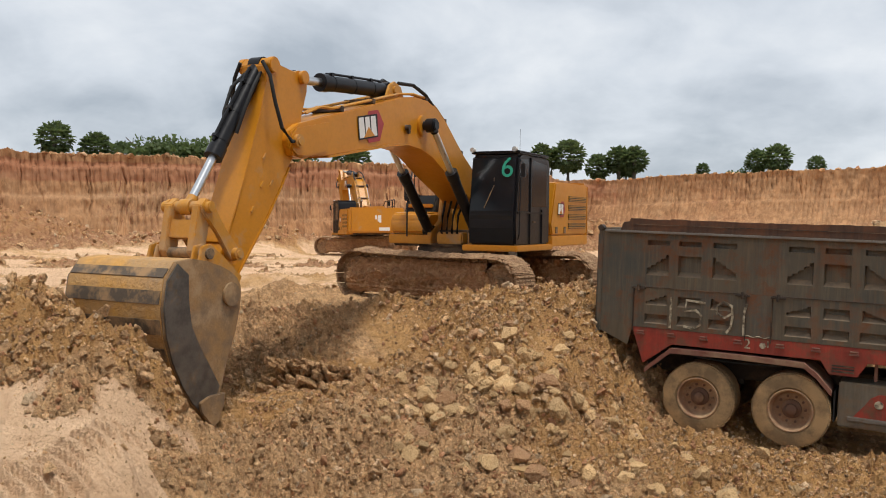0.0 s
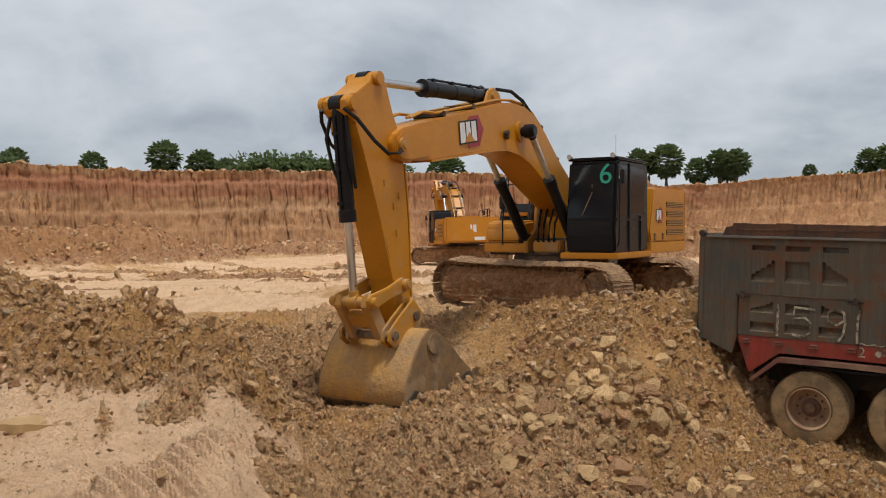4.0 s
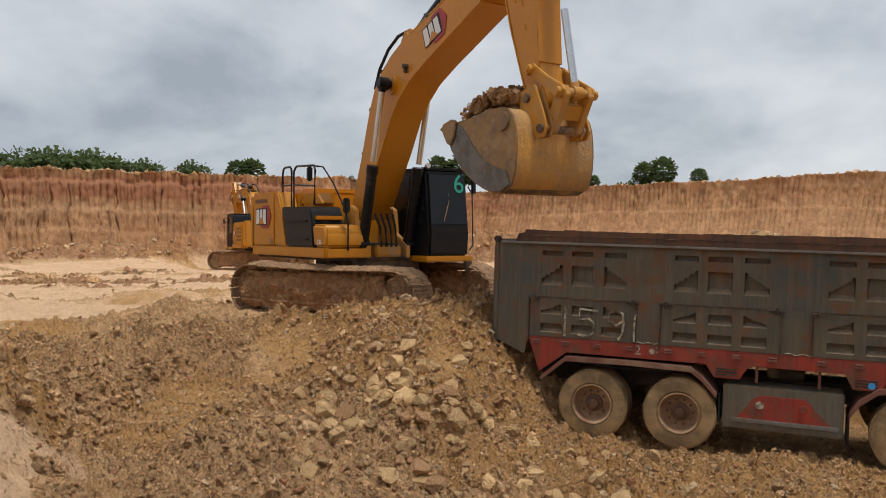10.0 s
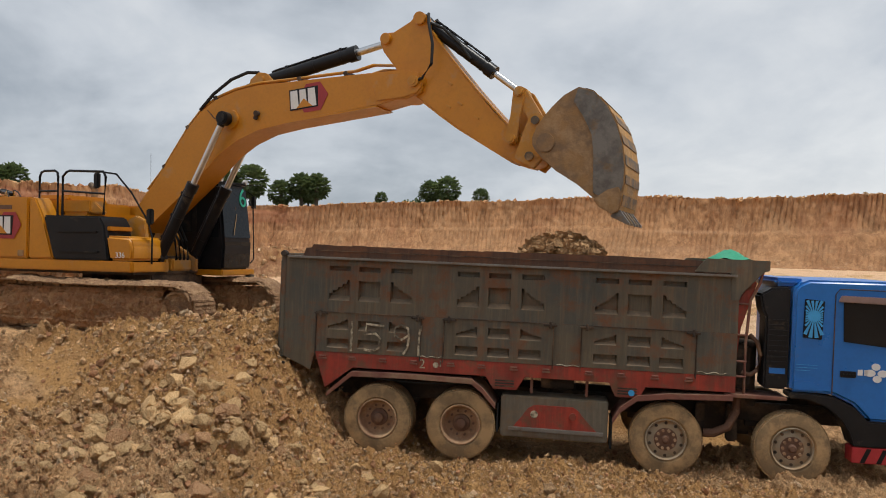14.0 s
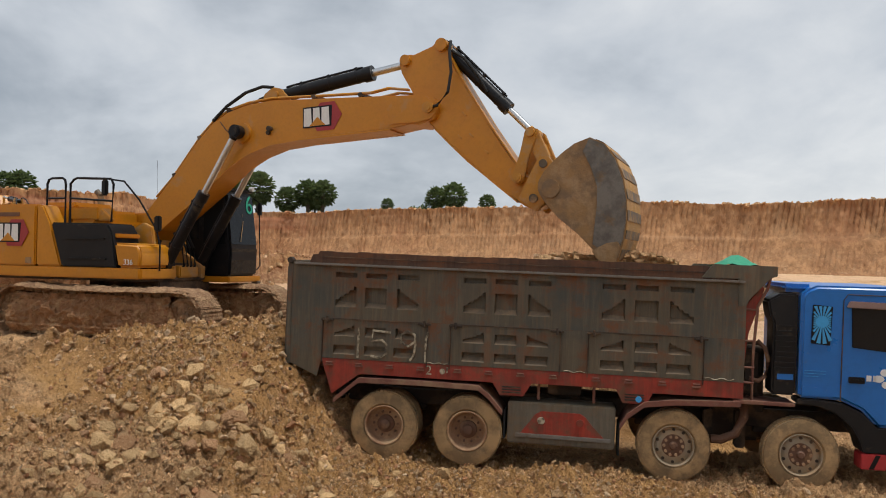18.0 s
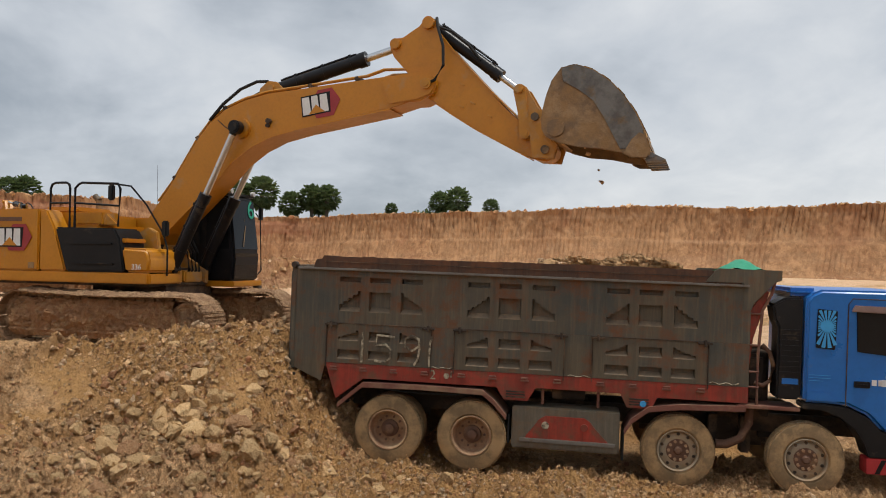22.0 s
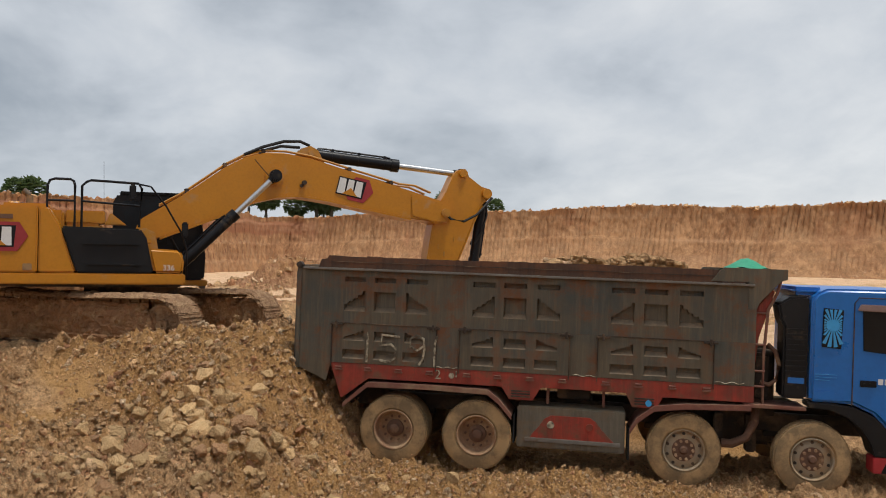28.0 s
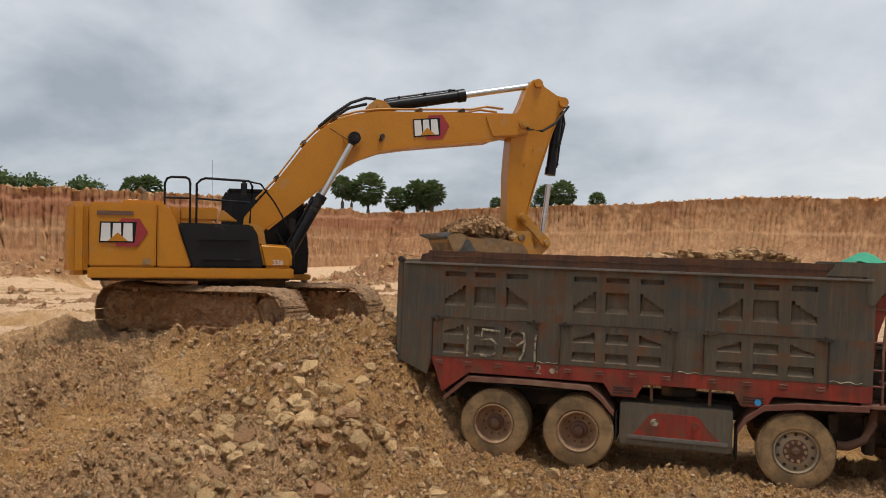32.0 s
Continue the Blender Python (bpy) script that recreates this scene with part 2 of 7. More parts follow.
def soil_material(name, tones, scale, bump, fine_scale=30.0, streaks=0.0, islands=0.0):
    """Bare earth: three tones in patches and clods, a paler soil where the attribute 'pale' says so, relief at two scales."""
    m = bpy.data.materials.new(name)
    m.use_nodes = True
    n, l = m.node_tree.nodes, m.node_tree.links
    b = n["Principled BSDF"]
    b.inputs["Roughness"].default_value = 0.97
    b.inputs["Specular IOR Level"].default_value = 0.2
    geo = n.new("ShaderNodeNewGeometry")
    where = n.new("ShaderNodeVectorMath")
    where.operation = "MULTIPLY"
    where.inputs[1].default_value = (1, 1, 0.3 if streaks else 1)
    l.new(geo.outputs["Position"], where.inputs[0])
    att = n.new("ShaderNodeAttribute")
    att.attribute_name = "pale"
    wet = n.new("ShaderNodeAttribute")
    wet.attribute_name = "ochre"

    def noise_tex(s, detail=8.0, r=0.62, d=0.0):
        t = n.new("ShaderNodeTexNoise")
        t.inputs["Scale"].default_value, t.inputs["Detail"].default_value = s, detail
        t.inputs["Roughness"].default_value, t.inputs["Distortion"].default_value = r, d
        l.new(where.outputs[0], t.inputs["Vector"])
        return t.outputs["Fac"]

    def ranged(v, lo, hi, top=1.0):
        r = n.new("ShaderNodeMapRange")
        r.inputs["From Min"].default_value, r.inputs["From Max"].default_value, r.inputs["To Max"].default_value = lo, hi, top
        l.new(v, r.inputs["Value"])
        return r.outputs[0]

    def mixed(f, a, c):
        x = n.new("ShaderNodeMix")
        x.data_type = "RGBA"
        l.new(f, x.inputs["Factor"])
        for sock, v in ((x.inputs["A"], a), (x.inputs["B"], c)):
            if isinstance(v, tuple):
                sock.default_value = (*v, 1)
            else:
                l.new(v, sock)
        return x.outputs["Result"]

    c = mixed(ranged(noise_tex(scale, d=0.4), 0.40, 0.62), tones[0], tones[1])
    c = mixed(ranged(noise_tex(scale * 3.7), 0.5, 0.7, 0.8), c, tones[2])
    c = mixed(ranged(noise_tex(fine_scale, 4.0), 0.5, 0.66, 0.38), c, tuple(v * 0.5 for v in tones[1]))
    c = mixed(ranged(noise_tex(fine_scale * 0.6, 3.0), 0.52, 0.66, 0.6), c, tuple(min(v * 1.35, 0.80) for v in tones[0]))
    c = mixed(ranged(noise_tex(fine_scale * 0.28, 5.0, 0.7), 0.51, 0.61, 0.45), c, tuple(v * 0.55 for v in tones[1]))
    c = mixed(ranged(noise_tex(fine_scale * 0.17, 6.0, 0.7), 0.50, 0.60, 0.75), c, tuple(min(v * 1.3, 0.88) for v in tones[0]))
    jag = n.new("ShaderNodeMath")
    jag.operation = "MULTIPLY_ADD"
    l.new(noise_tex(1.7), jag.inputs[0])
    jag.inputs[1].default_value = 0.7
    l.new(att.outputs["Fac"], jag.inputs[2])
    c = mixed(ranged(jag.outputs[0], 0.70, 0.95), c, mixed(ranged(noise_tex(2.2), 0.4, 0.65), (0.87, 0.585, 0.36), (0.76, 0.485, 0.285)))
    jag2 = n.new("ShaderNodeMath")
    jag2.operation = "MULTIPLY_ADD"
    l.new(noise_tex(1.1), jag2.inputs[0])
    jag2.inputs[1].default_value = 0.8
    l.new(wet.outputs["Fac"], jag2.inputs[2])
    c = mixed(ranged(jag2.outputs[0], 0.75, 1.0, 0.85), c, mixed(ranged(noise_tex(2.9), 0.4, 0.65), (0.62, 0.345, 0.13), (0.47, 0.255, 0.10)))
    red = n.new("ShaderNodeAttribute")
    red.attribute_name = "red"
    jag3 = n.new("ShaderNodeMath")
    jag3.operation = "MULTIPLY_ADD"
    l.new(noise_tex(scale * 5), jag3.inputs[0])
    jag3.inputs[1].default_value = 0.8
    l.new(red.outputs["Fac"], jag3.inputs[2])
    c = mixed(ranged(jag3.outputs[0], 0.65, 1.1, 0.8), c, (0.31, 0.13, 0.068))
    streak = None
    if streaks:
        tall = n.new("ShaderNodeVectorMath")
        tall.operation = "MULTIPLY"
        tall.inputs[1].default_value = (1, 1, 0.07)
        l.new(geo.outputs["Position"], tall.inputs[0])
        t = n.new("ShaderNodeTexNoise")
        t.inputs["Scale"].default_value, t.inputs["Detail"].default_value, t.inputs["Roughness"].default_value = 4.6, 7.0, 0.72
        l.new(tall.outputs[0], t.inputs["Vector"])
        streak = t.outputs["Fac"]
        drip = n.new("ShaderNodeAttribute")
        drip.attribute_name = "drip"
        wet_ = n.new("ShaderNodeMath")
        wet_.operation = "MULTIPLY"
        l.new(ranged(streak, 0.54, 0.60, streaks), wet_.inputs[0])
        l.new(drip.outputs["Fac"], wet_.inputs[1])
        c = mixed(wet_.outputs[0], c, (0.17, 0.062, 0.034))
        c = mixed(ranged(streak, 0.5, 0.66, 0.22), c, (0.33, 0.165, 0.085))
        beds = n.new("ShaderNodeVectorMath")
        beds.operation = "MULTIPLY"
        beds.inputs[1].default_value = (0.03, 0.03, 1)
        l.new(geo.outputs["Position"], beds.inputs[0])
        t = n.new("ShaderNodeTexNoise")
        t.inputs["Scale"].default_value, t.inputs["Detail"].default_value = 1.3, 4.0
        l.new(beds.outputs[0], t.inputs["Vector"])
        c = mixed(ranged(t.outputs["Fac"], 0.5, 0.68, 0.25), c, (0.48, 0.305, 0.178))
    if islands:
        c = mixed(ranged(geo.outputs["Random Per Island"], 0.86, 0.9, 0.7), c, (0.46, 0.205, 0.105))
        c = mixed(ranged(geo.outputs["Random Per Island"], 0.14, 0.10, 0.6), c, (0.74, 0.56, 0.37))
        scramble = n.new("ShaderNodeMath")
        scramble.operation = "MULTIPLY"
        scramble.inputs[1].default_value = 37.31
        l.new(geo.outputs["Random Per Island"], scramble.inputs[0])
        part_ = n.new("ShaderNodeMath")
        part_.operation = "FRACT"
        l.new(scramble.outputs[0], part_.inputs[0])
        span = n.new("ShaderNodeMapRange")
        span.inputs["To Min"].default_value, span.inputs["To Max"].default_value = 1 - 0.75 * islands, 1 + islands
        l.new(part_.outputs[0], span.inputs["Value"])
        tone = n.new("ShaderNodeHueSaturation")
        l.new(c, tone.inputs["Color"])
        l.new(span.outputs[0], tone.inputs["Value"])
        c = tone.outputs[0]
    l.new(c, b.inputs["Base Color"])
    one = n.new("ShaderNodeBump")
    one.inputs["Strength"].default_value, one.inputs["Distance"].default_value = bump, 0.09
    l.new(noise_tex(fine_scale * 0.35, 8.0, 0.7), one.inputs["Height"])
    two = n.new("ShaderNodeBump")
    two.inputs["Strength"].default_value, two.inputs["Distance"].default_value = bump * 0.7, 0.025
    l.new(streak or noise_tex(fine_scale * 2.0, 5.0), two.inputs["Height"])
    if streaks:
        two.inputs["Distance"].default_value = 0.1
    l.new(one.outputs[0], two.inputs["Normal"])
    three = n.new("ShaderNodeBump")
    three.inputs["Strength"].default_value, three.inputs["Distance"].default_value = bump, 0.22
    l.new(noise_tex(fine_scale * 0.13, 7.0, 0.65), three.inputs["Height"])
    l.new(three.outputs[0], one.inputs["Normal"])
    l.new(two.outputs[0], b.inputs["Normal"])
    return m


M_SOIL = soil_material("churned_brown_clay", ((0.63, 0.386, 0.196), (0.455, 0.260, 0.129), (0.61, 0.332, 0.142)), 0.55, 1.0)
M_CLOD = soil_material("loose_clay_clods", ((0.645, 0.405, 0.212), (0.470, 0.276, 0.140), (0.615, 0.348, 0.157)), 0.7, 1.0, islands=0.36)
M_WALL = soil_material("cut_laterite_face", ((0.375, 0.206, 0.101), (0.312, 0.157, 0.076), (0.375, 0.225, 0.120)), 0.16, 0.8, 6.0, 0.9)
M_WATER = material("muddy_puddle_water", (0.44, 0.29, 0.14), (0.40, 0.26, 0.12), rough=0.12, bump=0.0)
M_PLATEAU = soil_material("dry_scrub_earth", ((0.30, 0.23, 0.13), (0.12, 0.13, 0.05), (0.33, 0.2, 0.12)), 0.12, 0.4, 3.0)

for leaf in (M_PALM, M_BUSH):
    n_, l_ = leaf.node_tree.nodes, leaf.node_tree.links
    thin = n_.new("ShaderNodeBsdfTranslucent")
    thin.inputs["Color"].default_value = (0.16, 0.22, 0.07, 1)
    mix_ = n_.new("ShaderNodeMixShader")
    mix_.inputs[0].default_value = 0.4
    l_.new(n_["Principled BSDF"].outputs[0], mix_.inputs[1])
    l_.new(thin.outputs[0], mix_.inputs[2])
    l_.new(mix_.outputs[0], n_["Material Output"].inputs["Surface"])

# ---- mesh helpers ----
class Shape:
    """Collects faces of one part before it becomes a mesh."""

    def __init__(self):
        self.v, self.f = [], []

    def add(self, verts, faces):
        k = len(self.v)
        self.v.extend(tuple(p) for p in verts)
        self.f.extend(tuple(i + k for i in q) for q in faces)
        return self

    def box(self, x0, x1, y0, y1, z0, z1, m=None):
        p = [Vector(q) for q in ((x0, y0, z0), (x1, y0, z0), (x1, y1, z0), (x0, y1, z0), (x0, y0, z1), (x1, y0, z1), (x1, y1, z1), (x0, y1, z1))]
        p = [m @ q for q in p] if m else p
        return self.add(p, ((3, 2, 1, 0), (4, 5, 6, 7), (0, 1, 5, 4), (1, 2, 6, 5), (2, 3, 7, 6), (3, 0, 4, 7)))

    def prism(self, outline, y0, y1, pull=0.0):
        """An outline in x and z, drawn from y0 to y1."""
        n = len(outline)
        v = [(x, y0, z) for x, z in outline] + [(x, y1, z) for x, z in outline]
        f = [tuple(range(n)), tuple(range(2 * n - 1, n - 1, -1))]
        f += [(i, n + i, n + (i + 1) % n, (i + 1) % n) for i in range(n)]
        return self.add(v, f)

    def plan(self, outline, z0, z1):
        """An outline in x and y, raised from z0 to z1."""
        n = len(outline)
        v = [(x, y, z0) for x, y in outline] + [(x, y, z1) for x, y in outline]
        f = [tuple(range(n - 1, -1, -1)), tuple(range(n, 2 * n))]
        f += [(i, (i + 1) % n, n + (i + 1) % n, n + i) for i in range(n)]
        return self.add(v, f)

    def rod(self, a, b, r, n=14, r2=None):
        a, b = Vector(a), Vector(b)
        q = (b - a).to_track_quat("Z", "Y")
        r2 = r if r2 is None else r2
        v = []
        for p, rr in ((a, r), (b, r2)):
            v += [p + q @ Vector((rr * math.cos(2 * math.pi * i / n), rr * math.sin(2 * math.pi * i / n), 0)) for i in range(n)]
        f = [tuple(range(n - 1, -1, -1)), tuple(range(n, 2 * n))]
        f += [(i, (i + 1) % n, n + (i + 1) % n, n + i) for i in range(n)]
        return self.add(v, f)

    def pipe(self, points, r, n=8):
        pts = [Vector(p) for p in points]
        rings = []
        for i, p in enumerate(pts):
            d = (pts[min(i + 1, len(pts) - 1)] - pts[max(i - 1, 0)]).normalized()
            q = d.to_track_quat("Z", "Y")
            rings.append([p + q @ Vector((r * math.cos(2 * math.pi * k / n), r * math.sin(2 * math.pi * k / n), 0)) for k in range(n)])
        v = [p for ring in rings for p in ring]
        f = [(i * n + k, i * n + (k + 1) % n, (i + 1) * n + (k + 1) % n, (i + 1) * n + k) for i in range(len(pts) - 1) for k in range(n)]
        f += [tuple(range(n - 1, -1, -1)), tuple(range(len(v) - n, len(v)))]
        return self.add(v, f)

    def lathe(self, profile, n=40, y=0.0):
        """A profile of (radius, y) turned about the y axis."""
        v = [(r * math.cos(2 * math.pi * k / n), y + yy, r * math.sin(2 * math.pi * k / n)) for r, yy in profile for k in range(n)]
        f = [(i * n + k, i * n + (k + 1) % n, (i + 1) * n + (k + 1) % n, (i + 1) * n + k) for i in range(len(profile) - 1) for k in range(n)]
        return self.add(v, f)


def part(name, shape, mat, parent=None, label="", bevel=0.0, m=None, smooth=35, segments=2):
    """Links a shape as one mesh object under a thing or a part."""
    me = bpy.data.meshes.new(name)
    me.from_pydata([tuple(p) for p in shape.v], [], shape.f)
    bm = bmesh.new()
    bm.from_mesh(me)
    bmesh.ops.recalc_face_normals(bm, faces=bm.faces)
    if bevel:
        bm.normal_update()
        edges = [e for e in bm.edges if len(e.link_faces) == 2 and e.calc_face_angle(0) > radians(30)]
        bmesh.ops.bevel(bm, geom=edges, offset=bevel, segments=segments, affect="EDGES", clamp_overlap=True)
    bm.to_mesh(me)
    bm.free()
    if smooth:
        me.shade_smooth()
        me.set_sharp_from_angle(angle=radians(smooth))
    me.materials.append(mat)
    ob = new(name, me)
    if parent:
        ob.parent = parent
    if m is not None:
        ob.matrix_basis = m
    if label:
        ob["label"] = label
    return ob


def empty(name, label, category, m=None, group=""):
    ob = tagged(new(name), label, category, group)
    if m is not None:
        ob.matrix_basis = m
    return ob


def lettering(text, size, mat, name, parent, m, label="", depth=0.004, gap=1.0):
    cu = bpy.data.curves.new(name, "FONT")
    cu.body, cu.size, cu.extrude, cu.align_x, cu.align_y = text, size, depth, "CENTER", "CENTER"
    cu.space_character = gap
    tmp = bpy.data.objects.new(name, cu)
    scene.collection.objects.link(tmp)
    bpy.context.view_layer.update()
    me = bpy.data.meshes.new_from_object(tmp.evaluated_get(bpy.context.evaluated_depsgraph_get()))
    bpy.data.objects.remove(tmp)
    me.materials.clear()
    me.materials.append(mat)
    ob = new(name, me)
    ob.parent, ob.matrix_basis = parent, m
    if label:
        ob["label"] = label
    return ob


# ---- smooth random fields ----
def field(x, y, seed=0):
    """Value noise over the plane, from 0 to 1."""
    xi, yi = np.floor(x).astype(np.int64), np.floor(y).astype(np.int64)
    fx, fy = x - xi, y - yi
    fx, fy = fx * fx * (3 - 2 * fx), fy * fy * (3 - 2 * fy)

    def h(a, b):
        k = (a * 374761393 + b * 668265263 + seed * 974634777) & 0xFFFFFFFF
        k = ((k ^ (k >> 13)) * 1274126177) & 0xFFFFFFFF
        return ((k ^ (k >> 16)) & 0xFFFF) / 65535.0

    return (h(xi, yi) * (1 - fx) + h(xi + 1, yi) * fx) * (1 - fy) + (h(xi, yi + 1) * (1 - fx) + h(xi + 1, yi + 1) * fx) * fy


def fbm(x, y, octaves=4, seed=0, gain=0.5):
    s, a, t = 0.0, 1.0, 0.0
    for k in range(octaves):
        s, t = s + a * field(x * 2 ** k + 13.7 * k, y * 2 ** k - 7.3 * k, seed + k), t + a
        a *= gain
    return s / t


def cobbles(x, y, seed=0):
    """Rounded lumps packed side by side, from 0 in the clefts to 1 on top."""
    xi, yi = np.floor(x).astype(np.int64), np.floor(y).astype(np.int64)
    best = np.full(x.shape, 9.0)
    second = np.full(x.shape, 9.0)
    tall = np.zeros(x.shape)
    for a in (-1, 0, 1):
        for b in (-1, 0, 1):
            k = ((xi + a) * 374761393 + (yi + b) * 668265263 + seed * 974634777) & 0xFFFFFFFF
            k = ((k ^ (k >> 13)) * 1274126177) & 0xFFFFFFFF
            k = k ^ (k >> 16)
            px, py, ph = (k & 0x3FF) / 1023.0, ((k >> 10) & 0x3FF) / 1023.0, ((k >> 20) & 0x3FF) / 1023.0
            d = np.hypot(xi + a + px - x, yi + b + py - y)
            near = d < best
            second = np.where(near, best, np.minimum(second, d))
            tall = np.where(near, ph, tall)
            best = np.where(near, d, best)
    return np.sqrt(np.clip((second - best) * 1.6, 0, 1)) * (0.35 + 0.65 * tall)


def step(v, lo, hi):
    t = np.clip((v - lo) / (hi - lo), 0, 1)
    return t * t * (3 - 2 * t)


# ---- the pit floor ----
TRUCK_AT, TRUCK_X, TRUCK_Y = np.array((3.734, 12.539, 0.039)), np.array((0.8686, -0.4955)), np.array((0.4955, 0.8686))
RIM = 8.1
WALL_AZ = (-180, -120, -62, -50, -40, -30, -22, -14, -9.5, -4, 0, 5, 14, 27, 45, 65, 120, 180)
WALL_R = (60, 66, 74, 76, 77, 80, 82, 88, 92, 80, 72, 66, 60, 62, 58, 55, 56, 60)


def hump(x, y, cx, cy, rx, ry, h, turn=0.0):
    c, s = math.cos(radians(turn)), math.sin(radians(turn))
    u, v = ((x - cx) * c + (y - cy) * s) / rx, (-(x - cx) * s + (y - cy) * c) / ry
    return h * np.exp(-(u * u + v * v))


def ground_parts(x, y):
    """Height, paleness, ochre and roughness of the pit floor."""
    r = np.hypot(x, y)
    base = np.interp(y, (-90, -6, 4, 7, 8.5, 10, 13, 17, 25, 45, 60, 110), (2.2, 1.6, 1.4, 0.5, 0.3, 0.42, 0.85, 1.25, 1.35, 1.75, 2.2, 2.6))
    s = (x - TRUCK_AT[0]) * TRUCK_X[0] + (y - TRUCK_AT[1]) * TRUCK_X[1]
    t = (x - TRUCK_AT[0]) * TRUCK_Y[0] + (y - TRUCK_AT[1]) * TRUCK_Y[1]
    lane = np.maximum(TRUCK_AT[2] - 0.0391 * s, -1.2)
    shelf = step(-x - 0.25 * (y - 6.3), 1.5, 2.9) * (1 - step(y, 10.4, 12.6)) * step(y, 2, 5)
    base = base * (1 - shelf) + 1.36 * shelf
    near_bank = step(np.hypot(x, y), 3.0, 7.0)
    w = step(s, -3.0, -1.0) * (1 - step(t, 2.7, 5.0)) * near_bank
    base = base * (1 - w) + lane * w
    # spoil heap in front of the excavator, running down behind the truck's tail
    pile = 2.05 + 0.10 * (1 - step(x, -0.8, 1.2)) - 0.375 * np.maximum(0, 14.5 - y) - 0.5 * np.maximum(0, y - 15.1) - 0.30 * np.maximum(0, -1.5 - x) - 0.92 * np.maximum(0, s + 1.68) * (1 - step(t, 2.4, 3.4)) - 0.25 * np.maximum(0, x - 4.5)
    pile = pile + 0.35 * (fbm(x * 0.7, y * 0.7, 2, 5) - 0.5) * step(14.6 - y, 0, 1.5)
    k = 0.22
    m = np.maximum(base, pile)
    h = m + k * np.log(np.exp((base - m) / k) + np.exp((pile - m) / k)) - k * 0.2
    onpile = step(pile - base, -0.25, 0.3)
    # bench under the tracks
    bx, by = x - 0.3, y - 18.1
    bench = 1.482 - 0.0130 * bx + 0.0095 * by
    wb = 1 - step(np.hypot(bx * 0.9, by * 1.15), 1.9, 2.9)
    h = h * (1 - wb) + bench * wb
    wi = 1 - step(np.hypot(x + 3.9, (y - 49.0) * 0.8), 3.5, 6.5)
    # hollow that the bucket digs, and the ridge of lumps beside it
    h = h - hump(x, y, 6.8, 18.4, 1.6, 1.5, 0.7)
    ax, ay, bx_, by_ = -2.95, 10.9, -1.5, 13.75
    q = np.clip(((x - ax) * (bx_ - ax) + (y - ay) * (by_ - ay)) / ((bx_ - ax) ** 2 + (by_ - ay) ** 2), 0, 1)
    away = np.hypot(x - ax - q * (bx_ - ax), y - ay - q * (by_ - ay))
    dig = 0.55 + 0.16 * q + 0.72 * np.maximum(0, away - 0.85) + 0.25 * (fbm(x * 1.3, y * 1.3, 3, 131) - 0.5)
    dug = step(h - dig, -0.1, 0.25)
    h = np.where(h > dig, dig + 0.12 * np.tanh((h - dig) * 0.0), h)
    left = hump(x, y, -7.8, 11.2, 2.0, 1.5, 1.5) + hump(x, y, -5.4, 9.9, 1.2, 1.0, 0.88, -25) + hump(x, y, -4.05, 9.45, 0.9, 0.75, 0.62, -25) + hump(x, y, -3.15, 9.2, 0.6, 0.5, 0.36, -25)
    far = hump(x, y, -30, 44, 9, 5, 2.3, 20) + hump(x, y, -21.5, 44, 4, 3, 1.3, 10) + hump(x, y, -12, 52, 9, 4, 1.0) + hump(x, y, -1, 50, 6, 3, 0.5) + hump(x, y, 12, 44, 7, 3.5, 0.9) + hump(x, y, 7.3, 42, 2.2, 2.0, 1.2) + hump(x, y, 5, 26, 4, 1.2, 0.55) + hump(x, y, 20, 36, 9, 6, 1.3)
    far = far + hump(x, y, -3.5, 17.6, 2.2, 0.7, 0.28) + hump(x, y, -8.5, 23, 3.5, 0.8, 0.3) + hump(x, y, -2.0, 21.5, 3.0, 0.9, 0.42) + hump(x, y, -3.9, 20.2, 1.9, 0.5, 0.45, 8) + hump(x, y, -9.8, 25.5, 1.5, 0.5, 0.34, 4) + hump(x, y, -5.4, 26.5, 1.6, 0.5, 0.34, -6) + hump(x, y, -6.8, 16.4, 1.8, 0.5, 0.3, -10)
    clumps = hump(x, y, -3.65, 8.2, 0.34, 0.6, 0.17, 12) + hump(x, y, -4.15, 7.7, 0.09, 0.95, 0.11, 28) + hump(x, y, -4.8, 7.4, 0.08, 0.9, 0.06, 30) + hump(x, y, -2.75, 7.2, 0.08, 0.8, 0.06, 35)
    h = h + left + far + clumps
    lumps = np.clip(onpile + step(left, 0.1, 0.4) + step(clumps, 0.04, 0.14) + 0.9 * step(far, 0.2, 0.6) + 0.18 * w * (1 - step(r, 14, 20)), 0, 1)
    hollow = dug * step(1.0 - away, -0.2, 0.3)
    middle = step(y, 9.8, 11.2) * (1 - step(y, 19.0, 22.0)) * (1 - step(np.abs(x + 1.5), 5.5, 9.0))
    lumps = np.maximum(lumps, 0.85 * middle + 0.75 * step(fbm(x * 0.20, y * 0.75, 4, 111), 0.50, 0.59) * step(y, 14, 18) * (1 - step(r, 40, 60)))
    near_edge = -2.15 - 0.27 * (y - 6.3) + 2.2 * (fbm(x * 0.7, y * 0.9, 4, 121) - 0.5)
    near = step(x - near_edge, -0.1, 0.35) * (1 - step(y, 11.2, 12.0)) * step(y, 4.8, 5.4)
    lumps = np.maximum(lumps, 0.8 * near)
    h = h + 0.10 * near
    h = h * (1 - wi) + 1.46 * wi
    slide = np.clip(hump(x, y, 1.45, 12.4, 0.26, 0.7, 1.0, -20) + hump(x, y, -1.0, 15.1, 0.8, 0.7, 1.0, 25) + 0.6 * hump(x, y, 0.3, 13.6, 0.5, 0.5, 1.0), 0, 1)
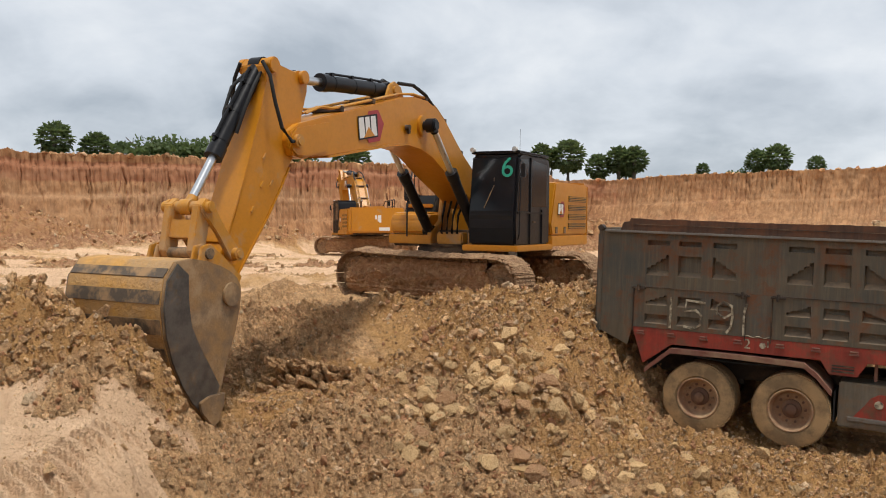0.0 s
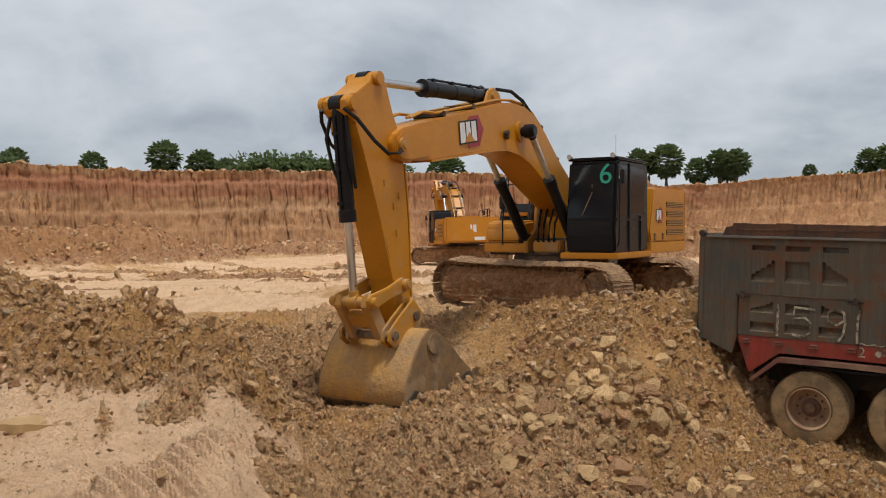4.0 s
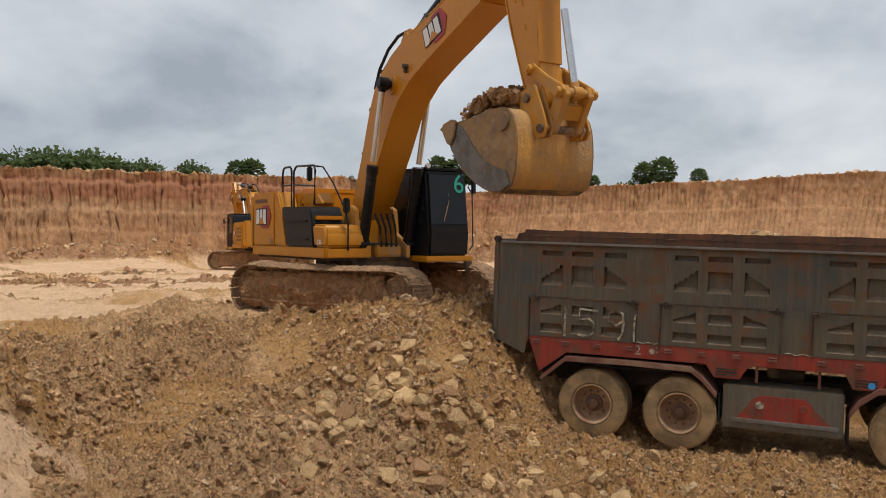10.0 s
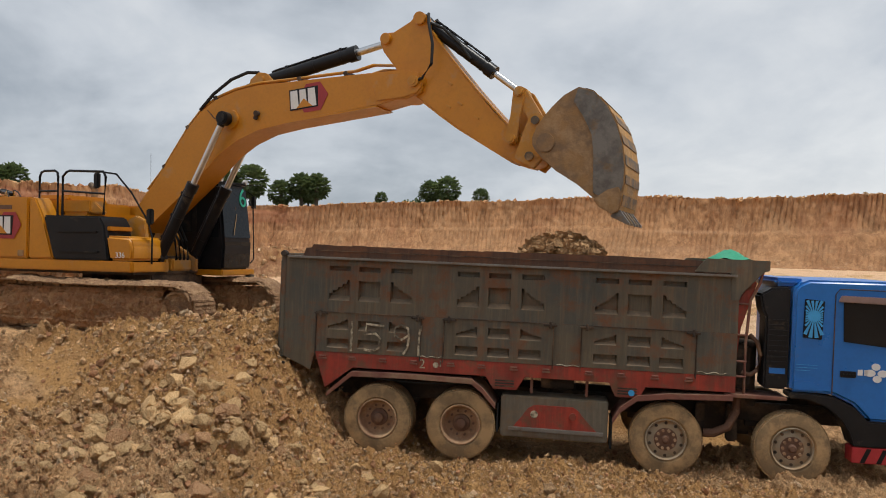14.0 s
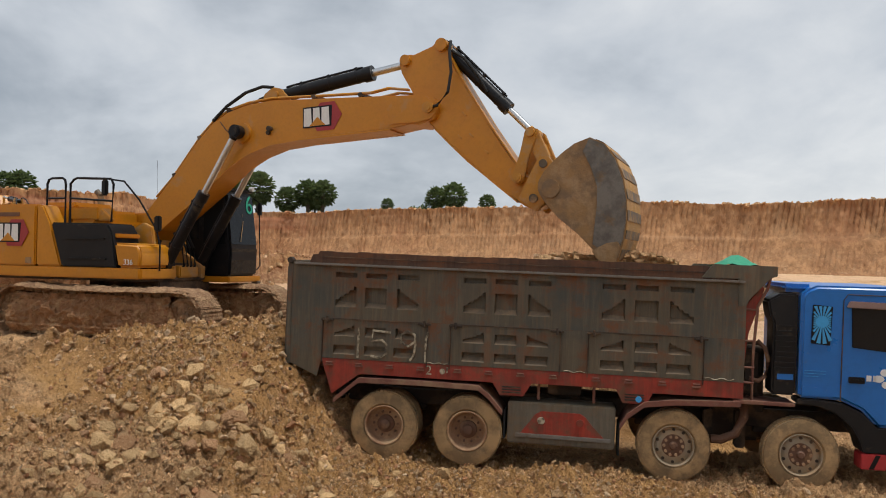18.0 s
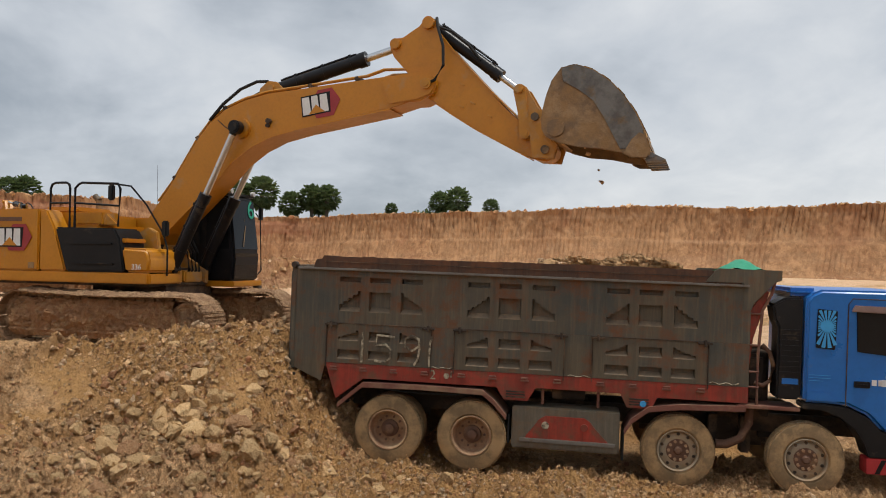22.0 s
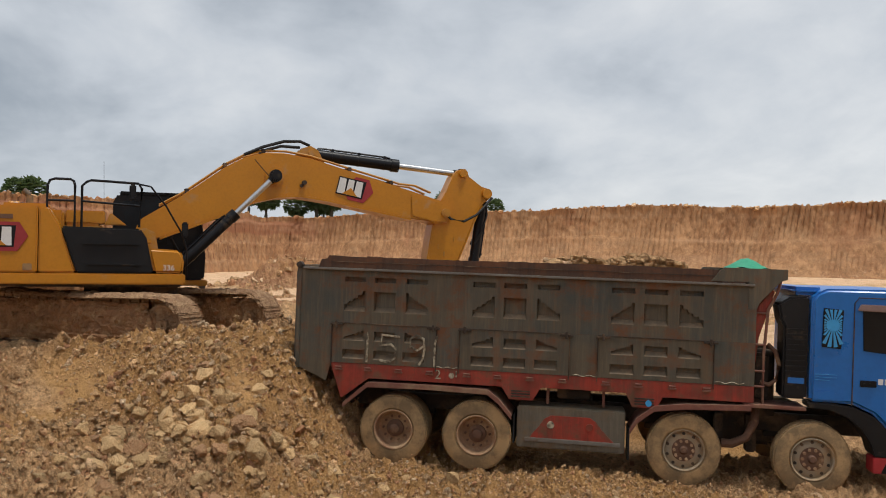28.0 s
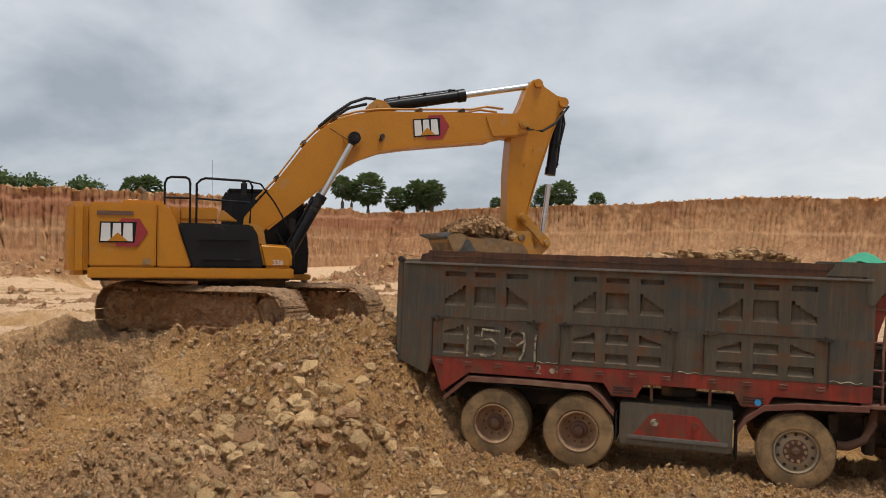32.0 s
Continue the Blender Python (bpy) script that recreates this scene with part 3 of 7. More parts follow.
    lumps = lumps * (1 - 0.85 * step(slide, 0.25, 0.7))
    lumps = lumps * (1 - 0.7 * hollow) * (1 - 0.8 * wb) * (1 - 0.7 * wi)
    flat = (1 - lumps)
    rough = 0.10 + 0.9 * lumps
    fade = 1 - step(r, 45, 80)
    h = h + rough * (0.34 * (fbm(x * 1.1, y * 1.1, 3, 11) - 0.5) + 0.28 * (np.abs(fbm(x * 2.7, y * 2.7, 3, 21) - 0.5) * 2 - 0.3) + 0.17 * (0.3 - np.abs(fbm(x * 8, y * 8, 3, 31) - 0.5) * 2) ) * (0.4 + 0.6 * fade)
    h = h + step(r, 24, 32) * lumps * (0.5 * (cobbles(x * 0.7, y * 0.7, 147) - 0.4) + 0.3 * (cobbles(x * 1.7, y * 1.7, 148) - 0.4)) * (0.35 + 0.65 * step(far, 0.3, 1.0))
    clod = step(r, 4.8, 6) * (1 - step(r, 28, 40)) * lumps
    wx, wy = x + 0.10 * (fbm(x * 5, y * 5, 2, 141) - 0.5), y + 0.10 * (fbm(x * 5, y * 5, 2, 142) - 0.5)
    big = step(fbm(x * 0.8, y * 0.8, 2, 143), 0.45, 0.6)
    h = h + clod * (0.17 * big * (cobbles(wx * 3.1, wy * 3.1, 144) - 0.4) + 0.14 * (cobbles(wx * 6.0, wy * 6.0, 145) - 0.4) + 0.085 * (cobbles(wx * 14.0, wy * 14.0, 146) - 0.4))
    h = h + 0.10 * (fbm(x * 0.35, y * 0.35, 3, 41) - 0.5) * step(r, 5, 8) * (1 - wb)
    # wheel tracks pressed into the flats
    rut = np.sin((x * 0.35 + y * 0.94 + 0.5 * fbm(x * 0.2, y * 0.2, 2, 71)) * 2.6)
    h = h - 0.05 * step(rut, 0.55, 0.9) * flat * step(r, 5, 6)
    u_, v_ = (x + 2.96) * 0.15 + (y - 5.94) * 0.99, (x + 2.96) * 0.99 - (y - 5.94) * 0.15
    strip = step(u_, -1.0, -0.6) * (1 - step(u_, 1.9, 2.4)) * (1 - step(np.abs(v_ + 0.1), 0.24, 0.34))
    h = h + 0.07 * strip * step(np.sin((u_ + 0.35 * v_) * 2 * math.pi / 0.17), 0.0, 0.7) * (0.4 + 0.9 * step(fbm(x * 3, y * 3, 2, 151), 0.35, 0.6))
    for rx_, rw_ in ((-3.75, 0.10), (-4.6, 0.14), (-5.6, 0.12)):
        line_ = x - rx_ + 0.42 * (y - 6.9) + 0.25 * (fbm(y * 0.9, y * 0 + rx_, 2, 152) - 0.5)
        h = h - 0.05 * np.exp(-(line_ / rw_) ** 2) * shelf * flat + 0.03 * np.exp(-((np.abs(line_) - 2 * rw_) / (0.7 * rw_)) ** 2) * shelf * flat
    h = h + shelf * flat * (0.05 * (fbm(x * 3.2, y * 3.2, 4, 153) - 0.5) + 0.02 * (cobbles(x * 7, y * 7, 154) - 0.4))
    pale = np.clip(flat * 1.1 - 0.85 * w - 0.8 * step(slide, 0.2, 0.6) - 1.5 * hollow - 0.5 * wb - 0.8 * middle - near, 0, 1) * (0.55 + 0.45 * step(fbm(x * 0.25, y * 0.16, 3, 51), 0.33, 0.5))
    ochre = np.clip(0.55 * hollow + 0.5 * step(fbm(x * 0.3, y * 0.3, 3, 61), 0.55, 0.7) + 0.75 * step(left, 0.15, 0.6) + 0.5 * step(far, 0.5, 1.2) + 0.35 * middle + 0.3 * w * (1 - onpile), 0, 1)
    return h, pale, ochre, lumps


def ground_height(x, y):
    return float(ground_parts(np.array([x], dtype=float), np.array([y], dtype=float))[0][0])


def sheet(name, x, y, z, mat, attributes=None, closed=False, smooth=True):
    """A grid of points as one mesh."""
    rows, cols = x.shape
    v = np.stack([x, y, z], -1).reshape(-1, 3)
    i, j = np.meshgrid(np.arange(rows - 1), np.arange(cols if closed else cols - 1), indexing="ij")
    j2 = (j + 1) % cols
    f = np.stack([i * cols + j, i * cols + j2, (i + 1) * cols + j2, (i + 1) * cols + j], -1).reshape(-1, 4)
    return numeric(name, v, f, mat, attributes, smooth)


def numeric(name, v, f, mat, attributes=None, smooth=True):
    """A mesh from arrays of points and of equal faces."""
    me = bpy.data.meshes.new(name)
    k = f.shape[1]
    me.vertices.add(len(v))
    me.vertices.foreach_set("co", np.ascontiguousarray(v, dtype=np.float32).ravel())
    me.loops.add(f.size)
    me.loops.foreach_set("vertex_index", np.ascontiguousarray(f, dtype=np.int32).ravel())
    me.polygons.add(len(f))
    me.polygons.foreach_set("loop_start", np.arange(0, f.size, k, dtype=np.int32))
    me.polygons.foreach_set("use_smooth", np.full(len(f), smooth))
    for key, values in (attributes or {}).items():
        a = me.attributes.new(key, "FLOAT", "POINT")
        a.data.foreach_set("value", np.ascontiguousarray(values, dtype=np.float32).ravel())
    me.update(calc_edges=True)
    me.validate()
    me.materials.append(mat)
    return new(name, me)


az = np.radians(np.concatenate([np.arange(-180, -56, 3.0), np.arange(-56, 42, 0.14), np.arange(42, 180, 3.0)]))
rr = np.concatenate([np.linspace(0.01, 5.2, 16), np.arange(5.25, 7.5, 0.045), np.arange(7.5, 16.5, 0.038), 16.5 * np.exp(np.arange(0, 1.84, 0.0085))])
RR, AZ = np.meshgrid(rr, az, indexing="ij")
gx, gy = -RR * np.sin(AZ) + 0.5 * (1 - step(RR, 0, 7)), RR * np.cos(AZ) - 0.5 * (1 - step(RR, 0, 7))
gz, g_pale, g_ochre, g_lumps = ground_parts(gx, gy)
ground = tagged(sheet("ground", gx, gy, gz, M_SOIL, {"pale": g_pale, "ochre": g_ochre, "red": 0.55 * step(RR, 26, 34) * step(g_lumps, 0.3, 0.8)}, closed=True, smooth=False), "churned brown clay pit floor with pale dried mud flats", "ground", kind="structure")



# ---- puddles of muddy water ----
def puddle(cx, cy, rx, ry, seed):
    rng = random.Random(seed)
    z = ground_height(cx, cy)
    ring = []
    for k in range(40):
        a = 2 * math.pi * k / 40
        w = 1 + 0.22 * math.sin(3 * a + seed) + 0.13 * math.sin(7 * a + 2 * seed) + rng.uniform(-0.05, 0.05)
        ring.append((cx + rx * w * math.cos(a), cy + ry * w * math.sin(a)))
    z = float(np.percentile([ground_height(*p) for p in ring], 55)) + 0.004
    tagged(part("puddle", Shape().plan(ring, z - 0.3, z), M_WATER), "shallow puddle of ochre muddy water on the clay", "puddle", "puddles")


for spot in ((-5.05, 7.9, 0.36, 0.24, 3), (-7.6, 19.8, 1.1, 0.6, 5), (-5.58, 15.8, 0.5, 0.3, 9), (0.88, 10.1, 0.16, 0.22, 11), (0.63, 9.3, 0.2, 0.16, 14)):
    puddle(*spot)

# ---- the cut face round the pit, and the land above it ----
wall_az = np.radians(np.concatenate([np.arange(-180, -62, 2.0), np.arange(-62, 50, 0.045), np.arange(50, 180.1, 2.0)]))
wall_r = np.interp(np.degrees(wall_az), WALL_AZ, WALL_R)
for _ in range(60):
    wall_r[1:-1] = (wall_r[:-2] + 2 * wall_r[1:-1] + wall_r[2:]) / 4
wall_r = wall_r + 1.0 * (fbm(wall_az * 14, wall_az * 0, 3, 81) - 0.5)
run = np.cumsum(np.concatenate([[0], np.diff(wall_az) * wall_r[1:]]))
hh = np.linspace(0, 1, 46)
H, RUN = np.meshgrid(hh, run, indexing="ij")
WA, WR = np.broadcast_to(wall_az, H.shape), np.broadcast_to(wall_r, H.shape)
right_side = 1 - step(np.degrees(WA), -13, -6)
flare = 3.4 * (1 - H) ** 2.4 * (0.25 + 0.75 * right_side) + 1.1 * (1 - H)
slant = RUN + 0.9 * (H - 0.5) * right_side + 0.7 * fbm(RUN * 0.12, H * 0.8, 3, 92) + 0.12 * fbm(RUN * 1.1, H * 3, 2, 91)
tooth = np.abs(np.sin(slant * math.pi / 0.42))
grooves = (0.17 + 0.03 * right_side) * (1 - tooth) ** 2.6 * (0.15 + 1.1 * step(fbm(RUN * 0.35, H * 2.5, 3, 93), 0.35, 0.65)) * step(H, 0.02, 0.15)
gully = 0 * H
crack_rng = random.Random(12)
for _ in range(120):
    at_, lean, deep, wide = crack_rng.uniform(-30, 34), crack_rng.uniform(-0.8, 0.8), crack_rng.uniform(0.06, 0.30), crack_rng.uniform(0.035, 0.065)
    if at_ < -6 and crack_rng.random() < 0.55:
        continue
    low_ = crack_rng.uniform(0.0, 0.6)
    high_ = min(low_ + crack_rng.uniform(0.25, 0.8), 0.86)
    line = float(np.interp(radians(at_), wall_az, run)) + lean * (H - 0.5) + 0.5 * (fbm(H * 6, H * 0 + at_, 3, 94) - 0.5)
    gully = np.maximum(gully, deep * np.exp(-((RUN - line) / wide) ** 2) * step(H, low_, low_ + 0.1) * (1 - step(H, high_, high_ + 0.08)))
ledge = 0.22 * step(H - 0.52 - 0.22 * (fbm(RUN * 0.05, H * 0, 3, 96) - 0.5), -0.015, 0.015) + 0.16 * step(H - 0.26 - 0.2 * (fbm(RUN * 0.06, H * 0, 3, 98) - 0.5), -0.015, 0.015) + 0.4 * step(H - 0.86 - 0.1 * (fbm(RUN * 0.25, H * 0, 3, 90) - 0.5), -0.02, 0.02) * (1 - right_side)
crumble = 0.20 * (fbm(RUN * 0.7, H * 5, 4, 97) - 0.5) + 0.22 * (fbm(RUN * 2.5, H * 14, 3, 98) - 0.5)
lip = 0.35 * step(H, 0.90, 1.0) * (fbm(RUN * 0.8, RUN * 0, 3, 99) - 0.3)
WRR = WR - flare + grooves + gully + ledge + crumble - lip
foot = ground_parts(-WRR[0] * np.sin(WA[0]), WRR[0] * np.cos(WA[0]))[0] - 0.3
top = RIM + 0.9 * (fbm(run * 0.09, run * 0, 3, 101) - 0.5) + (0.7 - 0.45 * right_side[0]) * (fbm(run * 0.8, run * 0, 4, 102, 0.65) - 0.5)
WZ = foot[None, :] + (top - foot)[None, :] * H
wall = tagged(sheet("wall_cut_face", -WRR * np.sin(WA), WRR * np.cos(WA), WZ, M_WALL, {"pale": right_side * 0.32 * (1 - H) ** 0.7, "drip": (1 - right_side) * np.clip(step(H, 0.05, 0.35) * step(fbm(RUN * 0.22, H * 0.7, 3, 107), 0.47, 0.60) * (1 - step(H, 0.84, 0.9)) + 0.8 * step(H, 0.70, 0.78) * (1 - step(H, 0.86, 0.90)), 0, 1) + 0.25 * right_side * step(fbm(RUN * 0.3, H * 0.5, 2, 108), 0.6, 0.7), "ochre": 0.15 * step(H, 0.88, 0.98) + 0.2 * step(fbm(RUN * 0.12, H * 2, 2, 103), 0.5, 0.7), "red": (1 - right_side) * step(H, 0.66, 0.74) * (1 - step(H, 0.90, 0.94)) * (0.25 + 0.75 * step(fbm(RUN * 0.10, H * 1.5, 3, 104), 0.38, 0.58)) + 0.35 * step(fbm(RUN * 0.16, H * 1.2, 3, 106), 0.55, 0.7)}), "orange laterite cliff scored with vertical digger marks", "cliff", kind="structure")
rim_rng = np.random.default_rng(23)
rim_az = rim_rng.uniform(-58, 42, 1500)
rim_r = np.interp(np.radians(rim_az), wall_az, WRR[-1]) + rim_rng.uniform(-0.25, 1.6, 1500)
rim_z = np.interp(np.radians(rim_az), wall_az, top)
steps_out = np.concatenate([[0.0, 0.6, 1.5, 3, 6, 12, 25], np.geomspace(50, 3800, 14)])
PO, PA = np.meshgrid(steps_out, wall_az, indexing="ij")
PR = WRR[-1][None, :] + PO
pz = top[None, :] * (1 - step(PO, 0, 25)) + (RIM + 0.2) * step(PO, 0, 25) + 0.5 * (fbm(-PR * np.sin(PA) * 0.3, PR * np.cos(PA) * 0.3, 2, 105) - 0.5) * step(PO, 0.5, 3)
plateau = tagged(sheet("ground_above_pit", -PR * np.sin(PA), PR * np.cos(PA), pz, M_PLATEAU, {"pale": PO * 0, "ochre": 0.6 * (1 - step(PO, 0, 4))}), "scrubby land above the pit reaching the horizon", "ground", kind="structure")


# ---- palms and bushes on the rim ----
def fan_leaf(sh, at, way, size, rng):
    """One stiff fan of folded blades on a short stalk."""
    way = way.normalized()
    side = way.cross(Vector((0, 0, 1)))
    side = side.normalized() if side.length > 0.05 else Vector((1, 0, 0))
    up = side.cross(way)
    c = at + way * size * 0.55
    sh.rod(at, c, 0.03, 4)
    blades = 9
    for i in range(blades):
        a = radians(-105 + 210 * i / (blades - 1)) + rng.uniform(-0.06, 0.06)
        d = way * math.cos(a) + side * math.sin(a)
        tipp = c + d * size * rng.uniform(0.75, 0.95) - Vector((0, 0, size * 0.04)) + up * rng.uniform(-0.1, 0.1)
        n_ = side * math.cos(a) - way * math.sin(a)
        mid_ = c + d * size * 0.5 + up * 0.07
        w_ = size * 0.13
        sh.add([c, mid_ + n_ * w_, tipp, mid_ - n_ * w_], [(0, 1, 2), (0, 2, 3)])


def fan_palm(seed, height, spread):
    rng = random.Random(seed)
    t = empty("fan_palm", "tall fan palm with a round dark green crown", "palm tree", group="palms on the rim")
    tr = Shape()
    pts = [(0.05 * math.sin(k * 1.3 + seed), 0.05 * math.cos(k + seed), -4.0 + (height + 4.0) * k / 6) for k in range(7)]
    tr.pipe(pts, 0.2, 8)
    part("trunk", tr, M_BARK, t)
    cr = Shape()
    for k in range(190):
        z = 1 - 1.96 * (k + 0.5) / 190
        a = k * 2.39996 + rng.uniform(-0.3, 0.3)
        q = math.sqrt(max(0, 1 - z * z))
        d = Vector((q * math.cos(a), q * math.sin(a), z))
        fan_leaf(cr, Vector((0, 0, height)) + d * spread * rng.uniform(0.42, 0.62), (d + Vector((rng.uniform(-0.35, 0.35), rng.uniform(-0.35, 0.35), rng.uniform(-0.35, 0.35)))), spread * rng.uniform(0.24, 0.32), rng)
    part("crown", cr, M_PALM, t, smooth=0)
    return t


def bush(seed, w, h):
    rng = random.Random(seed)
    t = empty("bush", "dark green bushy tree on the pit rim", "bush", group="bushes on the rim")
    st = Shape()
    for k in range(4):
        st.rod((rng.uniform(-0.3, 0.3) * w, rng.uniform(-0.2, 0.2), -0.6), (rng.uniform(-0.4, 0.4) * w, rng.uniform(-0.3, 0.3), h * 0.7), 0.09, 6, 0.03)
    part("trunk", st, M_BARK, t)
    cr = Shape()
    for k in range(900):
        a, q, zz = rng.uniform(0, 6.283), math.sqrt(rng.random()), rng.random()
        wob = 0.75 + 0.25 * math.sin(3 * a + seed) + 0.2 * math.sin(7 * zz + seed)
        p = Vector((math.cos(a) * q * w * 0.5 * wob, math.sin(a) * q * w * 0.35, h * (0.1 + 0.85 * zz * (1 - 0.45 * q * q) * wob)))
        s = rng.uniform(0.16, 0.42)
        e = [Vector((rng.uniform(-1, 1), rng.uniform(-1, 1), rng.uniform(-1, 1))).normalized() * s for _ in range(3)]
        cr.add([p, p + e[0], p + e[0] * 0.5 + e[1], p + e[1] * 0.8 + e[2] * 0.3], [(0, 1, 2), (0, 2, 3)])
    part("crown", cr, M_BUSH, t, smooth=0)
    return t


def on_rim(degrees_left, beyond, z=RIM):
    a = radians(degrees_left)
    r = float(np.interp(degrees_left, WALL_AZ, WALL_R)) + beyond
    return pose(-r * math.sin(a), r * math.cos(a), z)


def crown_at(degrees_left, degrees_up, beyond, crown_height):
    """The foot of a palm whose crown's middle stands in that direction."""
    a = radians(degrees_left)
    r = float(np.interp(degrees_left, WALL_AZ, WALL_R)) + beyond
    return pose(-r * math.sin(a), r * math.cos(a), 3.1 + r * math.tan(radians(degrees_up - 0.12)) - crown_height)


PALM_SIZES = ((2.3, 1.75), (1.4, 1.6), (3.0, 1.9))
palm_kinds = [fan_palm(k_, *size_) for k_, size_ in zip((3, 8, 15), PALM_SIZES)]
for k, (d, up, out, kind, s) in enumerate(((24.4, 5.45, 9, 0, 0.72), (22.1, 4.95, 10, 1, 0.72), (-8.35, 4.75, 6, 2, 0.95), (6.6, 4.50, 9, 1, 0.62), (5.7, 4.55, 9, 1, 0.68), (-6.6, 4.85, 9, 1, 0.75), (-7.2, 4.55, 9, 1, 0.6), (-10.3, 4.0, 9, 1, 0.9), (-11.6, 4.5, 10, 0, 0.85), (-12.6, 4.45, 9, 0, 0.85), (-12.1, 4.2, 12, 2, 0.8), (-20.2, 4.2, 14, 1, 0.78), (-21.35, 4.35, 13, 0, 0.82), (28.6, 4.9, 9, 1, 0.6), (-16.9, 3.75, 15, 1, 0.45), (-23.6, 3.9, 14, 1, 0.55), (20.6, 4.75, 9, 1, 0.5), (33.0, 5.0, 9, 1, 0.6))):
    m_ = crown_at(d, up, out, PALM_SIZES[kind][0] * s * 1.25) @ pose(0, 0, 0, 0, 0, 47 * k)
    if k < 3:
        t_ = palm_kinds[kind]
        t_.matrix_basis = m_
    else:
        t_ = copy_thing(palm_kinds[kind], m_)
    s *= 1.25
    t_.scale = (s, s, s)
bush_kinds = [bush(5, 4.6, 2.7), bush(9, 3.6, 2.1)]
for k, (d, out, kind, s) in enumerate(((18.9, 8, 0, 1.0), (17.4, 8, 1, 1.0), (16.2, 9, 0, 1.0), (15.1, 8, 1, 0.95), (13.8, 8, 1, 0.7), (21.6, 10, 1, 0.6), (12.2, 8, 1, 0.7), (9.4, 8, 1, 0.75), (-18.7, 14, 1, 0.6), (-19.5, 14, 1, 0.7), (33.5, 8, 0, 0.9), (36.5, 8, 0, 1.0), (39.5, 8, 1, 1.0))):
    m_ = on_rim(d, out, RIM - 0.15) @ pose(0, 0, 0, 0, 0, d)
    if k < 2:
        t_ = bush_kinds[k]
        t_.matrix_basis = m_
    else:
        t_ = copy_thing(bush_kinds[kind], m_)
    t_.scale = (s, s, s)

# ---- the working excavator ----
BOOM_FOOT, BOOM_LEN, STICK_LEN = (0.199, 2.187), 6.385, 2.538
LINK_FOOT, LINK_LEN, TIE_LEN, LUG_LEN, LUG_TURN = (2.07, 0.07), 0.80, 0.60, 0.60, 115
STICK_PIN_ON_BOOM, ROD_PIN = (3.52, 1.49), (-0.954, 0.35)
BUCKET_CYL_PIN = (-0.573, 0.97)
BOOM_CYL_FOOT, BOOM_CYL_PIN = (0.82, 1.52), (2.674, 1.023)
HEADING = -42


def badge(parent, m, w, h):
    """A maker's badge as plain shapes: a dark red hexagon, three white blocks and a yellow wedge."""
    b = part("badge", Shape().prism([(w * a, h * c) for a, c in ((-0.16, -0.5), (0.28, -0.5), (0.5, 0.02), (0.32, 0.5), (-0.05, 0.5), (-0.3, 0.0))], -0.004, 0.0), M_RED_DECAL, parent, "dark red and white maker's badge", m=m)
    part("backing", Shape().prism([(w * a, h * c) for a, c in ((-0.52, -0.36), (0.22, -0.36), (0.26, 0.38), (-0.5, 0.38))], -0.008, -0.0042), M_BLACK, b)
    for i, (x0, x1) in enumerate(((-0.49, -0.28), (-0.25, -0.06), (-0.03, 0.18))):
        part("white_block", Shape().prism([(w * x0, h * -0.31), (w * x1, h * -0.31), (w * (x1 - 0.01), h * 0.33), (w * (x0 + 0.02), h * 0.33)], -0.012, -0.0082), M_WHITE, b)
    part("wedge", Shape().prism([(w * -0.34, h * -0.31), (w * 0.08, h * -0.31), (w * -0.13, h * 0.0)], -0.016, -0.0122), M_YELLOW, b)
    return b


RIGHT, LEFT = Matrix.Identity(4), pose(0, 0, 0, 0, 0, 180)


